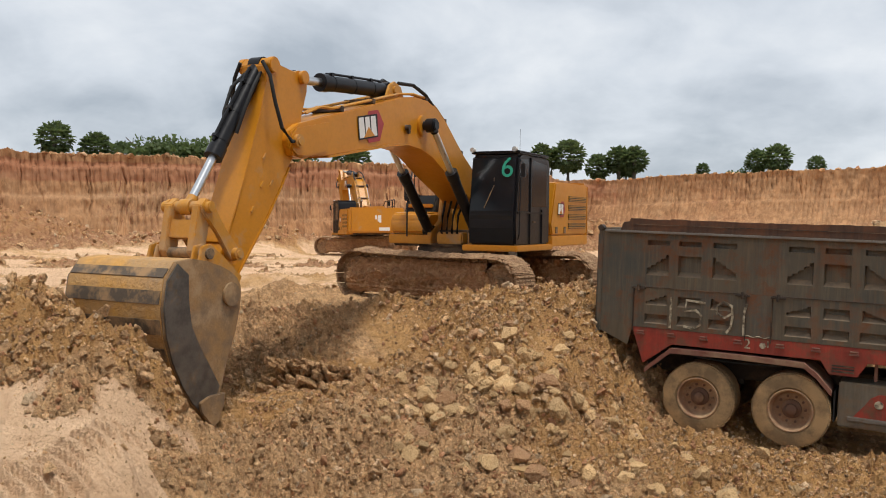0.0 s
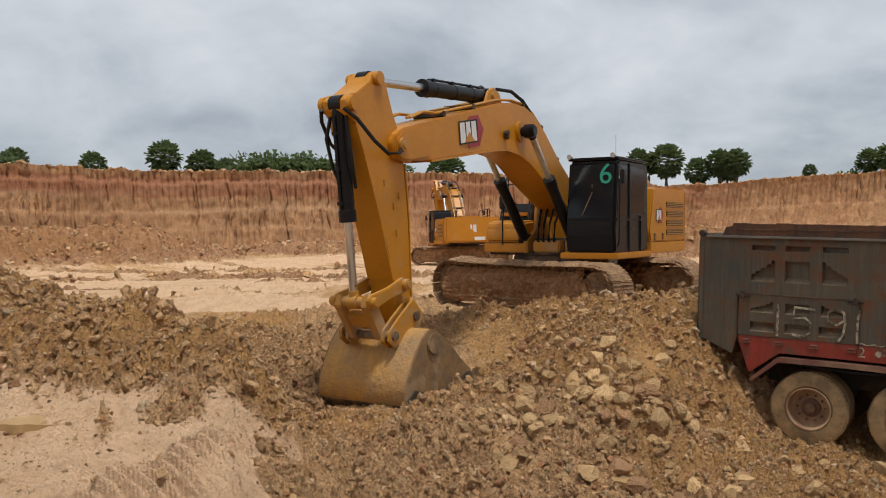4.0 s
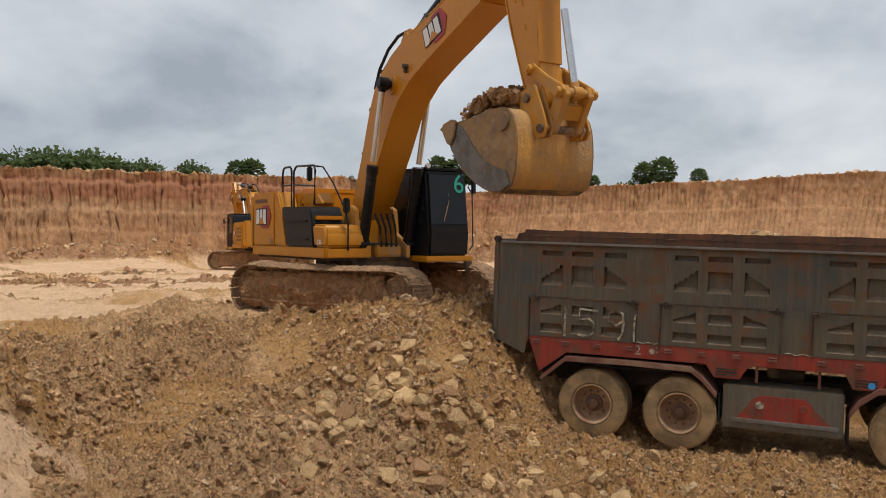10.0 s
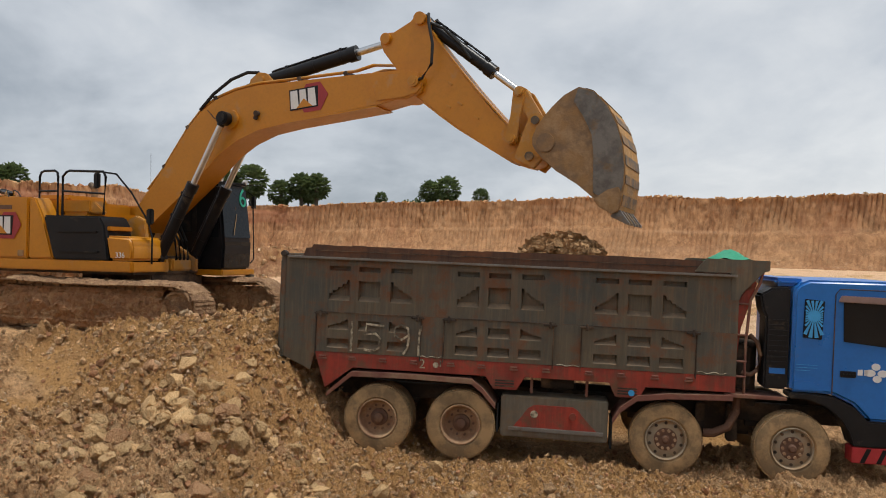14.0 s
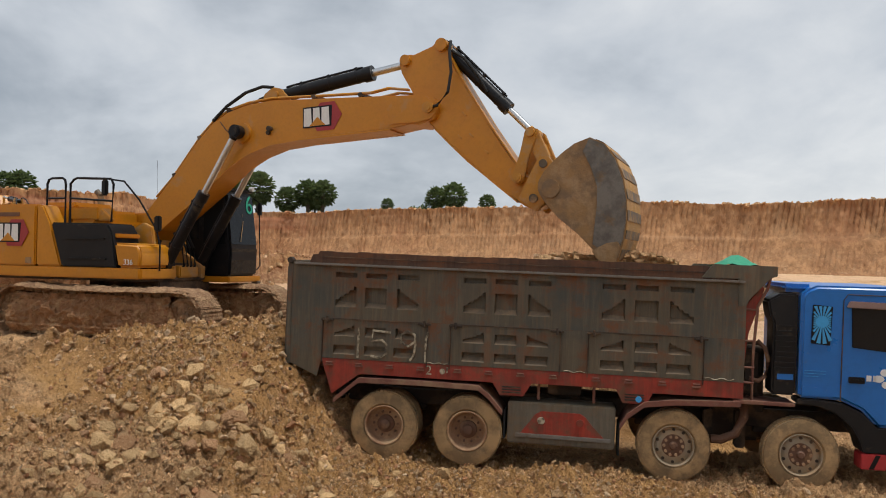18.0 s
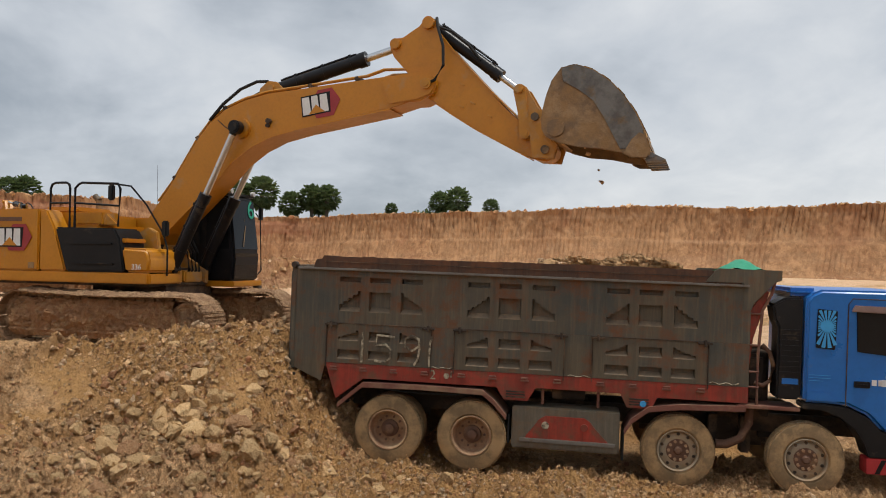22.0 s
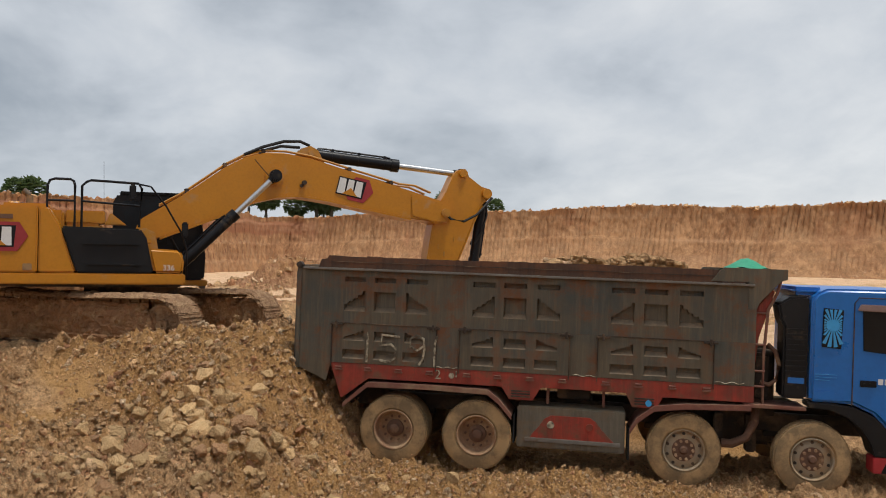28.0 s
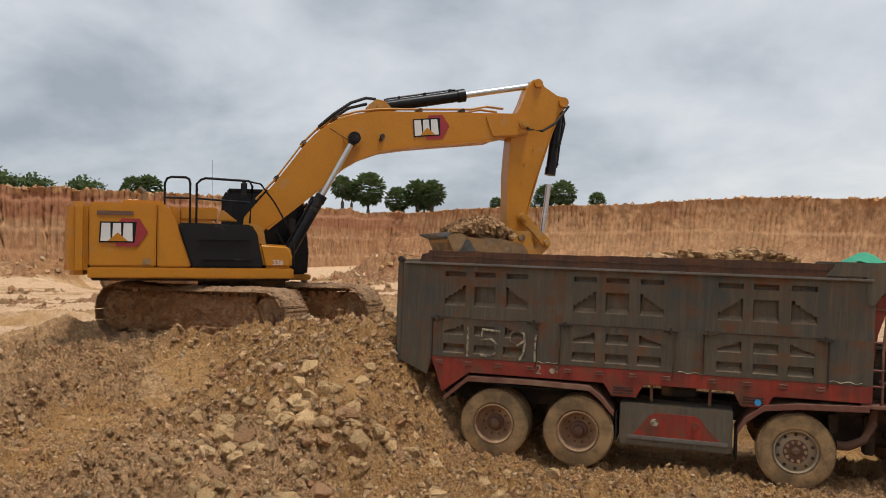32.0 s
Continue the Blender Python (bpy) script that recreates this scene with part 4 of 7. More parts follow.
def track_unit(parent, y, name="track"):
    """One crawler: a muddy frame, its shoes, the idler and the sprocket."""
    m = pose(0, 0, 0, 0, 0, HEADING) @ pose(0, y, 0)
    L, R = 1.98, 0.47
    zc = 0.54

    def rail(u, off=0.0):
        """A point and a slope on the loop, u from 0 to 1."""
        straight, arc = 2 * L, math.pi * (R + off)
        total = 2 * straight + 2 * arc
        d = u * total
        if d < straight:
            x = -L + d
            return x, zc + R + off - 0.05 * math.sin(math.pi * d / straight), 0.0
        d -= straight
        if d < arc:
            a = math.pi / 2 - d / (R + off)
            return L + (R + off) * math.cos(a), zc + (R + off) * math.sin(a), a - math.pi / 2
        d -= arc
        if d < straight:
            return L - d, zc - R - off, math.pi
        d -= straight
        a = -math.pi / 2 - d / (R + off)
        return -L + (R + off) * math.cos(a), zc + (R + off) * math.sin(a), a - math.pi / 2

    frame_ = Shape()
    frame_.prism([(-1.95, 0.25), (1.75, 0.25), (1.9, 0.5), (1.75, 0.82), (0.6, 0.86), (-0.6, 0.88), (-1.9, 0.84), (-2.1, 0.5)], -0.2, 0.2)
    f = part(name, frame_, M_TRACK_MUD, parent, "crawler track caked with dried mud", bevel=0.05, m=m)
    rng = random.Random(int(y * 10) + 7)
    for side in (-1, 1):
        crust = Shape()
        nx, nz = 120, 26
        for a in range(nx):
            for c in range(nz):
                u, w_ = a / (nx - 1), c / (nz - 1)
                x, z = -2.14 + 3.84 * u, 0.2 + 0.74 * w_
                rough_ = 0.5 * noise.fractal(Vector((x * 3, z * 3, side * 5 + y)), 1.0, 2.0, 4) + 0.32 * noise.noise(Vector((x * 11, z * 11, y))) + 0.16 * noise.noise(Vector((x * 24, z * 24, y + 6)))
                out_ = 0.17 + 0.07 * math.sin(math.pi * min(w_ * 1.15, 1)) * (1 - u ** 8) + 0.20 * rough_ + 0.08 * abs(noise.noise(Vector((x * 7, z * 7, y + 3)))) - 0.04 * abs(noise.noise(Vector((x * 17, z * 17, y + 8)))) + (0.06 if w_ < 0.2 else 0)
                crust.v.append((x, side * out_, z + 0.05 * rough_))
        for a in range(nx - 1):
            for c in range(nz - 1):
                crust.f.append((a * nz + c, (a + 1) * nz + c, (a + 1) * nz + c + 1, a * nz + c + 1))
        part("mud_crust", crust, M_TRACK_MUD, f, "rough crust of dried mud", smooth=25)
    idl = Shape().lathe([(0.02, -0.17), (0.12, -0.2), (0.14, -0.13), (0.3, -0.12), (0.36, -0.16), (0.41, -0.14), (0.41, 0.14), (0.36, 0.16), (0.3, 0.12), (0.14, 0.13), (0.12, 0.2), (0.02, 0.17)], 28)
    part("idler_wheel", idl, M_TRACK_SHOE, f, "mud-filled front idler wheel", m=pose(L + 0.02, 0, zc))
    part("drive_sprocket", idl, M_TRACK_SHOE, f, "mud-filled drive sprocket", m=pose(-L - 0.02, 0, zc))
    shoe = Shape()
    shoe.box(-0.107, 0.107, -0.3, 0.3, 0.0, 0.022).box(-0.09, -0.06, -0.3, 0.3, 0.022, 0.040).box(-0.012, 0.012, -0.3, 0.3, 0.022, 0.030).box(0.062, 0.085, -0.3, 0.3, 0.022, 0.034).box(-0.09, 0.09, -0.12, -0.06, -0.07, 0.0).box(-0.09, 0.09, 0.06, 0.12, -0.07, 0.0)
    first = None
    count = 50
    for i in range(count):
        x, z, a = rail(i / count, 0.03)
        mm = Matrix.Translation((x, 0, z)) @ Matrix.Rotation(-a, 4, "Y")
        if first is None:
            first = part("track_shoe", shoe, M_TRACK_SHOE, f, m=mm)
        else:
            o = new("track_shoe", first.data)
            o.parent, o.matrix_basis = f, mm
    layer = Shape()
    nu, nv = 200, 26
    for a_ in range(nu):
        for c in range(nv):
            x, z, a = rail(0.005 + 0.40 * a_ / (nu - 1), 0.03)
            w_ = 2.0 * c / (nv - 1) - 1
            lump_ = 0.5 + 0.5 * noise.fractal(Vector((x * 3.2, w_ * 1.6, y)), 0.7, 2.0, 4) + 0.35 * noise.noise(Vector((x * 13, w_ * 5, y + 4)))
            side_ = w_ * (0.325 + 0.02 * noise.noise(Vector((x * 6, w_ * 9, y + 2))))
            thick = (0.06 + 0.075 * lump_) * (1 - 0.7 * (a_ / (nu - 1)) ** 6) - (0.05 + 0.05 * lump_) * abs(w_) ** 6
            layer.v.append((x + thick * math.sin(-a), side_, z + thick * math.cos(a)))
    for a_ in range(nu - 1):
        for c in range(nv - 1):
            layer.f.append((a_ * nv + c, (a_ + 1) * nv + c, (a_ + 1) * nv + c + 1, a_ * nv + c + 1))
    part("mud_layer", layer, M_TRACK_SHOE, f, "mud trodden into the top of the track", smooth=20)
    mudtop = Shape()
    for k in range(240):
        u = rng.uniform(0.0, 0.47)
        x, z, a = rail(u, 0.045)
        s = rng.uniform(0.03, 0.075)
        yy = rng.uniform(-0.27, 0.27)
        nz = Vector((math.sin(-a) * -1, 0, math.cos(a)))
        ring = [Vector((x + s * 1.3 * math.cos(q) * math.cos(a), yy + s * 1.3 * math.sin(q), z - s * math.cos(q) * math.sin(-a))) for q in (0, 1.05, 2.1, 3.14, 4.2, 5.25)]
        mudtop.add(ring + [Vector((x, yy, z)) + nz * s * 0.7], [(i, (i + 1) % 6, 6) for i in range(6)])
    tagged(part("mud_lumps", mudtop, M_TRACK_SHOE, f, "mud lumps on the track shoes", smooth=0), kind="stuff")
    return f


def louvre(parent, x0, x1, y, z0, z1, side):
    """A dark grille with slats on a side panel."""
    g = part("grille", Shape().box(x0, x1, y - 0.006, y + 0.006, z0, z1), M_PLASTIC, parent, "dark ventilation grille")
    n = max(2, int((z1 - z0) / 0.035))
    s = Shape().box(x0, x1, y - 0.016, y + 0.016, -0.009, 0.009)
    for i in range(n):
        part("slat", s, M_YELLOW_WORN, g, m=pose(0, 0, z0 + (i + 0.5) * (z1 - z0) / n))
    return g


def build_house(ex):
    """The slewing body with its panels, counterweight, deck and rails."""
    h = part("house", Shape().box(-2.75, 0.9, -1.36, 1.36, 1.2, 1.27).box(-0.85, 0.85, -0.8, 0.8, 0.98, 1.2), M_CHASSIS, ex, "slewing deck of the body", bevel=0.02)
    part("slew_ring", Shape().lathe([(0.0, 0.0), (0.78, 0.0), (0.78, 0.24), (0.72, 0.24), (0.72, 0.3), (0.0, 0.3)], 36), M_CHASSIS, h, "greasy slew ring", m=pose(0, 0, 1.24, 90))
    cw = [(-2.795, -1.45), (-3.10, -1.41), (-3.24, -1.1), (-3.28, -0.5), (-3.29, 0.6), (-3.28, 1.3), (-3.18, 1.62), (-2.86, 1.70)]
    part("counterweight", Shape().plan(cw, 1.30, 2.67), M_YELLOW, h, "yellow rounded counterweight", bevel=0.09, segments=4)
    part("tail_lamp", Shape().box(-3.235, -3.1, -1.15, -0.95, 1.42, 1.5), M_REDLAMP, h, "red tail lamp", bevel=0.01)
    part("engine_hood", Shape().box(-2.7, -1.2, -1.02, 1.02, 1.24, 2.62).box(-1.2, -0.55, -1.0, 0.5, 1.24, 2.38), M_YELLOW, h, "yellow engine hood", bevel=0.05)
    part("hood_bump", Shape().box(-2.35, -1.5, -0.5, 0.6, 2.62, 2.76), M_YELLOW, h, "raised yellow engine cover", bevel=0.05)
    part("exhaust", Shape().rod((-2.0, 0.75, 2.66), (-2.0, 0.75, 2.98), 0.07, 12).rod((-2.0, 0.75, 2.98), (-2.12, 0.75, 3.08), 0.065, 12), M_STEEL_DARK, h, "dark exhaust stack")
    # right side: door, slanted panel, black panel, tool box and sill
    part("side_door", Shape().prism([(-2.78, 1.46), (-1.595, 1.46), (-1.595, 2.66), (-2.78, 2.66)], -1.45, -1.03), M_YELLOW, h, "yellow engine door", bevel=0.03)
    part("slanted_panel", Shape().prism([(-1.58, 1.46), (-0.955, 1.46), (-1.235, 2.31), (-1.42, 2.64), (-1.58, 2.66)], -1.44, -1.03), M_YELLOW, h, "yellow slanted side panel", bevel=0.03)
    part("black_panel", Shape().prism([(-0.94, 1.46), (0.385, 1.46), (0.26, 2.12), (0.145, 2.29), (-1.215, 2.306)], -1.45, -0.7), M_PLASTIC, h, "black moulded side panel", bevel=0.03)
    part("panel_rib", Shape().box(-0.85, 0.12, -1.49, -1.445, 1.98, 2.01).box(-0.78, 0.16, -1.49, -1.445, 1.60, 1.63), M_PLASTIC, h, "moulded rib", bevel=0.008)
    part("tool_box", Shape().prism([(0.395, 1.46), (0.92, 1.46), (0.94, 1.74), (0.86, 1.90), (0.29, 1.93)], -1.44, -0.52), M_YELLOW, h, "yellow tool box", bevel=0.05, segments=3)
    part("tool_box_step", Shape().box(0.0, 0.35, -1.36, -0.75, 2.02, 2.10).box(-0.2, 0.2, -1.3, -0.8, 2.14, 2.2), M_YELLOW, h, "yellow step on the deck", bevel=0.015)
    part("sill", Shape().box(-2.79, 0.93, -1.475, -1.36, 1.25, 1.45).box(0.90, 0.965, -1.44, -0.42, 1.25, 1.44), M_YELLOW, h, "yellow lower sill", bevel=0.02)
    part("sill", Shape().box(-2.83, -0.45, 1.36, 1.73, 1.22, 1.45), M_YELLOW, h, "yellow lower sill", bevel=0.02)
    part("side_vent", Shape().box(-2.64, -2.0, -1.464, -1.448, 2.42, 2.50), M_HUB, h, "brown side vent")
    part("latch", Shape().box(-1.83, -1.68, -1.468, -1.44, 1.50, 1.62), M_STEEL_DARK, h, "door latch", bevel=0.01)
    badge(h, pose(-2.16, -1.464, 2.10), 0.84, 0.52)
    lettering("336", 0.145, M_WHITE, "model_number", h, pose(0.66, -1.452, 1.56, 90), "white model number 336")
    # left side panels behind the cab
    part("left_panel", Shape().prism([(-2.85, 1.46), (-0.55, 1.46), (-0.45, 1.7), (-0.72, 2.58), (-0.9, 2.61), (-2.85, 2.61)], 1.03, 1.70), M_YELLOW, h, "yellow side panel with grilles", bevel=0.03)
    for i in range(4):
        louvre(h, -2.75, -1.55, 1.705, 1.60 + i * 0.2, 1.72 + i * 0.2, 1)
    badge(h, pose(-1.08, 1.706, 2.02) @ LEFT, 0.46, 0.34)
    for x in (-0.82, -1.35):
        part("panel_latch", Shape().box(x, x + 0.1, 1.69, 1.72, 1.50, 1.64), M_STEEL_DARK, h, "panel latch")
    # guard rails on the deck
    rails = Shape()
    rails.pipe([(-1.46, -1.3, 2.3), (-1.46, -1.3, 3.06), (-1.42, -1.3, 3.145), (-1.34, -1.3, 3.175), (-1.08, -1.3, 3.175), (-1.02, -1.3, 3.14), (-1.00, -1.3, 3.06), (-1.00, -1.3, 2.3)], 0.024)
    rails.pipe([(-1.46, -1.3, 2.78), (-1.00, -1.3, 2.78)], 0.02)
    part("guard_rail", rails, M_BLACK, h, "black tubular guard rail")
    rails = Shape()
    rails.pipe([(-0.88, -1.3, 2.3), (-0.88, -1.3, 3.06), (-0.8, -1.3, 3.14), (-0.72, -1.3, 3.17), (0.1, -1.3, 3.14), (0.16, -1.3, 3.04), (0.12, -1.3, 2.32)], 0.024)
    rails.pipe([(-0.88, -1.3, 2.78), (0.12, -1.3, 2.72)], 0.02)
    part("guard_rail", rails, M_BLACK, h, "black tubular guard rail")
    part("grab_rail", Shape().pipe([(0.1, -1.3, 3.13), (0.32, -1.2, 3.1), (0.6, -1.1, 2.75), (0.92, -1.0, 2.2), (1.0, -0.98, 1.9), (1.0, -0.98, 1.4)], 0.018), M_BLACK, h, "long black grab rail")
    part("mirror", Shape().box(-0.06, 0.06, -1.4, -1.3, 2.82, 3.12), M_PLASTIC, h, "black side mirror", bevel=0.025)
    part("mirror", Shape().box(0.9, 1.02, -1.06, -0.94, 2.15, 2.45), M_PLASTIC, h, "black side mirror", bevel=0.025)
    part("deck_box", Shape().box(-1.18, -0.5, -0.98, -0.5, 2.38, 2.62).prism([(-0.5, 2.36), (-0.1, 2.36), (-0.4, 2.6)], -0.98, -0.93), M_YELLOW, h, "yellow box on the deck", bevel=0.02)
    for y in (-0.52, 0.42):
        part("boom_bracket", Shape().prism([(-0.25, 1.24), (0.95, 1.24), (0.95, 1.5), (0.5, 1.75), (0.42, 2.25), (0.22, 2.34), (0.02, 2.25), (-0.25, 1.6)], y, y + 0.10), M_YELLOW_WORN, h, "boom foot bracket", bevel=0.015)
    hoses = Shape()
    for i in range(4):
        yy = -0.18 + 0.12 * i
        hoses.pipe([(0.75, yy, 1.3), (0.95, yy, 1.5), (0.9, yy, 1.85), (0.72, yy * 1.2, 2.15)], 0.025, 6)
    part("hose", hoses, M_RUBBER_HOSE, h, "bundle of black hydraulic hoses")
    part("valve_block", Shape().box(0.6, 0.95, -0.3, 0.3, 1.26, 1.5), M_YELLOW_WORN, h, "muddy valve block", bevel=0.03)
    part("antenna", Shape().rod((-0.6, 0.9, 2.7), (-0.62, 0.9, 3.75), 0.0035, 5), M_BLACK, h, "thin black whip antenna")
    return h


def build_cab(ex):
    """The operator's cab: dark frame, tinted panes, a green numeral."""
    x0, x1, y0, y1 = -0.42, 1.46, 0.61, 1.74
    side = [(x0, 1.26), (1.42, 1.26), (1.46, 1.75), (1.30, 3.03), (1.15, 3.09), (x0 + 0.1, 3.09), (x0, 2.9)]
    c = part("cab", Shape().prism(side, y0 + 0.06, y1 - 0.06), M_BLACK, ex, "black operator's cab with tinted windows", bevel=0.05)
    part("cab_sill", Shape().box(-0.45, 1.50, 0.57, 1.75, 1.16, 1.28), M_YELLOW, c, "yellow sill under the cab", bevel=0.02)
    part("roof", Shape().box(-0.3, 1.31, 0.63, 1.72, 3.07, 3.125), M_BLACK, c, "cab roof", bevel=0.03)

    def on_front(z):
        return 1.46 - (z - 1.75) * 0.16 / 1.28 if z > 1.75 else 1.42 + (z - 1.26) * 0.04 / 0.49

    w = Shape()
    w.add([(on_front(1.95) + 0.012, y0 + 0.1, 1.95), (on_front(1.95) + 0.012, y1 - 0.1, 1.95), (on_front(2.98) + 0.012, y1 - 0.12, 2.98), (on_front(2.98) + 0.012, y0 + 0.12, 2.98)], [(0, 1, 2, 3)])
    part("windscreen", w, M_GLASS_DARK, c, "dark tinted windscreen")
    w = Shape()
    w.add([(on_front(1.34) + 0.012, y0 + 0.1, 1.34), (on_front(1.34) + 0.012, y1 - 0.1, 1.34), (on_front(1.86) + 0.012, y1 - 0.1, 1.86), (on_front(1.86) + 0.012, y0 + 0.1, 1.86)], [(0, 1, 2, 3)])
    part("lower_pane", w, M_GLASS_DARK, c, "dark lower front pane")
    for yy, s in ((y1 - 0.055, 1), (y0 + 0.055, -1)):
        w = Shape()
        w.add([(0.78, yy, 1.95), (1.33, yy, 1.95), (1.22, yy, 2.96), (0.78, yy, 2.98)], [(0, 1, 2, 3)])
        part("side_pane", w, M_GLASS_DARK, c, "dark tinted side window")
        w = Shape()
        w.add([(-0.2, yy, 2.05), (0.66, yy, 2.05), (0.66, yy, 2.98), (-0.2, yy, 2.92)], [(0, 1, 2, 3)])
        part("side_pane", w, M_GLASS_DARK, c, "dark tinted side window")
    part("door_frame", Shape().box(0.68, 0.74, y1 - 0.07, y1 - 0.03, 1.3, 3.02).box(0.0, 1.36, y1 - 0.07, y1 - 0.03, 1.9, 1.94).box(0.05, 0.09, y1 - 0.07, y1 - 0.03, 1.3, 2.0), M_PLASTIC, c, "cab door frame", bevel=0.008)
    part("door_handle", Shape().box(0.5, 0.62, y1 - 0.04, y1 - 0.01, 1.72, 1.76), M_STEEL_DARK, c, "cab door handle", bevel=0.008)
    part("grab_bar", Shape().pipe([(1.40, y1 - 0.02, 1.4), (1.46, y1 + 0.03, 1.5), (1.42, y1 + 0.03, 2.6), (1.33, y1 - 0.02, 2.75)], 0.015, 6), M_BLACK, c, "black grab bar")
    part("wiper", Shape().pipe([(1.46, 1.02, 2.0), (1.39, 1.2, 2.45)], 0.01, 5).box(1.36, 1.375, 1.18, 1.2, 2.3, 2.6), M_STEEL_DARK, c, "windscreen wiper")
    lettering("6", 0.56, M_GREEN_PAINT, "numeral", c, Matrix.Translation((on_front(2.78) + 0.022, 1.46, 2.78)) @ pose(0, 0, 0, 90, 0, 90) @ pose(0, 0, 0, -7), "green sprayed numeral 6")
    part("mirror", Shape().box(1.36, 1.44, y1 + 0.04, y1 + 0.12, 2.6, 2.86).pipe([(1.3, y1 - 0.06, 2.97), (1.4, y1 + 0.08, 2.86)], 0.012, 5), M_PLASTIC, c, "black cab mirror", bevel=0.01)
    for yy in (0.70, 1.60):
        part("work_lamp", Shape().rod((1.28, yy, 3.15), (1.36, yy, 3.15), 0.05, 12), M_LAMP, c, "cab work lamp")
    part("bent_step", Shape().prism([(1.36, 1.18), (1.53, 1.16), (1.50, 1.0), (1.44, 0.92)], 1.58, 1.71), M_EDGE, c, "bent steel step plate", bevel=0.01)
    return c


def build_boom(ex):
    upper = [(-0.16, 0.12), (-0.02, 0.34), (0.81, 0.76), (1.73, 1.30), (2.1, 1.46), (2.5, 1.53), (2.97, 1.49), (3.47, 1.37), (4.3, 1.05), (5.74, 0.50), (6.35, 0.26), (6.52, 0.12), (6.53, -0.08)]
    lower = [(6.42, -0.22), (6.12, -0.22), (5.95, -0.14), (5.56, -0.07), (4.5, 0.24), (3.75, 0.46), (3.17, 0.595), (2.69, 0.61), (2.24, 0.54), (1.57, 0.30), (0.22, -0.08), (0.0, -0.2), (-0.16, -0.08)]
    b = part("boom", Shape().prism(upper + lower, -0.33, 0.33), M_YELLOW, ex, "yellow box-section boom", bevel=0.015)
    # raised flanges and the tip plates
    for y in (-0.345, 0.345):
        part("tip_plate", Shape().prism([(5.62, 0.45), (6.4, 0.19), (6.5, 0.05), (6.47, -0.14), (6.35, -0.2), (6.1, -0.17), (5.6, 0.0)], y - 0.012, y + 0.012), M_YELLOW, b, "thick plate at the boom tip", bevel=0.006)
        s = 1 if y > 0 else -1
        part("boom_pin", Shape().rod((6.375, y - 0.03 * s, 0), (6.375, y + 0.07 * s, 0), 0.10, 20).rod((6.375, y + 0.02 * s, 0), (6.375, y + 0.09 * s, 0), 0.06, 16), M_YELLOW_WORN, b, "boom tip pin")
        part("cylinder_pin", Shape().rod((2.67, y - 0.05 * s, 1.023), (2.67, y + 0.30 * s, 1.023), 0.085, 20).rod((2.67, y + 0.10 * s, 1.023), (2.67, y + 0.26 * s, 1.023), 0.13, 20), M_BLACK, b, "black boom cylinder pin")
        part("boss", Shape().rod((2.67, y - 0.05 * s, 1.023), (2.67, y + 0.03 * s, 1.023), 0.2, 24), M_YELLOW, b, "round boss on the boom", bevel=0.012)
        part("work_lamp", Shape().rod((3.28, y, 0.86), (3.28, y + 0.08 * s, 0.86), 0.05, 14).rod((3.22, y, 0.80), (3.22, y + 0.05 * s, 0.80), 0.04, 10), M_CHASSIS, b, "boom work lamp")
    badge(b, pose(4.38, -0.338, 0.66, 0, 17, 0), 0.80, 0.52)
    badge(b, pose(4.40, 0.338, 0.64, 0, 17, 0) @ LEFT, 0.80, 0.52)
    part("cylinder_bracket", Shape().prism([(3.15, 1.40), (3.3, 1.60), (3.52, 1.65), (3.67, 1.55), (3.81, 1.20)], -0.2, -0.14).prism([(3.15, 1.40), (3.3, 1.60), (3.52, 1.65), (3.67, 1.55), (3.81, 1.20)], 0.14, 0.2).rod((3.52, -0.24, 1.49), (3.52, 0.24, 1.49), 0.07, 16), M_YELLOW_WORN, b, "stick cylinder bracket", bevel=0.01)
    lines = Shape()
    for y in (-0.26, -0.2, 0.2, 0.26):
        pts = [(0.35, y, 0.60), (0.83, y, 0.82), (1.73, y, 1.36), (2.1, y, 1.52), (2.5, y, 1.59), (2.97, y, 1.55), (3.47, y, 1.43), (4.3, y, 1.12), (5.4, y, 0.72), (5.75, y, 0.66), (6.1, y, 0.48)]
        part("steel_pipe", Shape().pipe(pts, 0.022, 6), M_YELLOW_WORN, b, "hydraulic pipe along the boom")
    for a, u in ((0.9, 0.80), (1.7, 1.28), (2.5, 1.53), (4.3, 1.05), (5.2, 0.71)):
        part("pipe_clamp", Shape().box(a - 0.04, a + 0.04, -0.3, 0.3, u, u + 0.09), M_CHASSIS, b, "pipe clamp", bevel=0.008)
    part("hose", Shape().pipe([(2.1, -0.28, 1.52), (2.5, -0.3, 1.66), (2.95, -0.26, 1.76), (3.3, -0.2, 1.75), (3.5, -0.14, 1.66)], 0.033, 8), M_RUBBER_HOSE, b, "black hose to the stick cylinder")
    part("hose", Shape().pipe([(2.2, 0.26, 1.52), (2.55, 0.28, 1.64), (2.95, 0.24, 1.72), (3.35, 0.16, 1.66)], 0.033, 8), M_RUBBER_HOSE, b, "black hose to the stick cylinder")
    part("hose_loop", Shape().pipe([(2.3, -0.37, 1.4), (2.45, -0.5, 1.15), (2.6, -0.55, 0.95), (2.72, -0.5, 0.92)], 0.009, 5), M_RUBBER_HOSE, b, "thin looped hose")
    part("lower_flange", Shape().prism([(0.3, -0.1), (1.57, 0.27), (2.24, 0.51), (2.69, 0.58), (3.17, 0.565), (3.75, 0.43), (5.56, -0.10), (5.56, -0.07), (3.75, 0.47), (3.17, 0.605), (2.69, 0.62), (2.24, 0.55), (1.57, 0.31), (0.3, -0.06)], -0.36, 0.36), M_YELLOW, b, "lower flange of the boom")
    return b


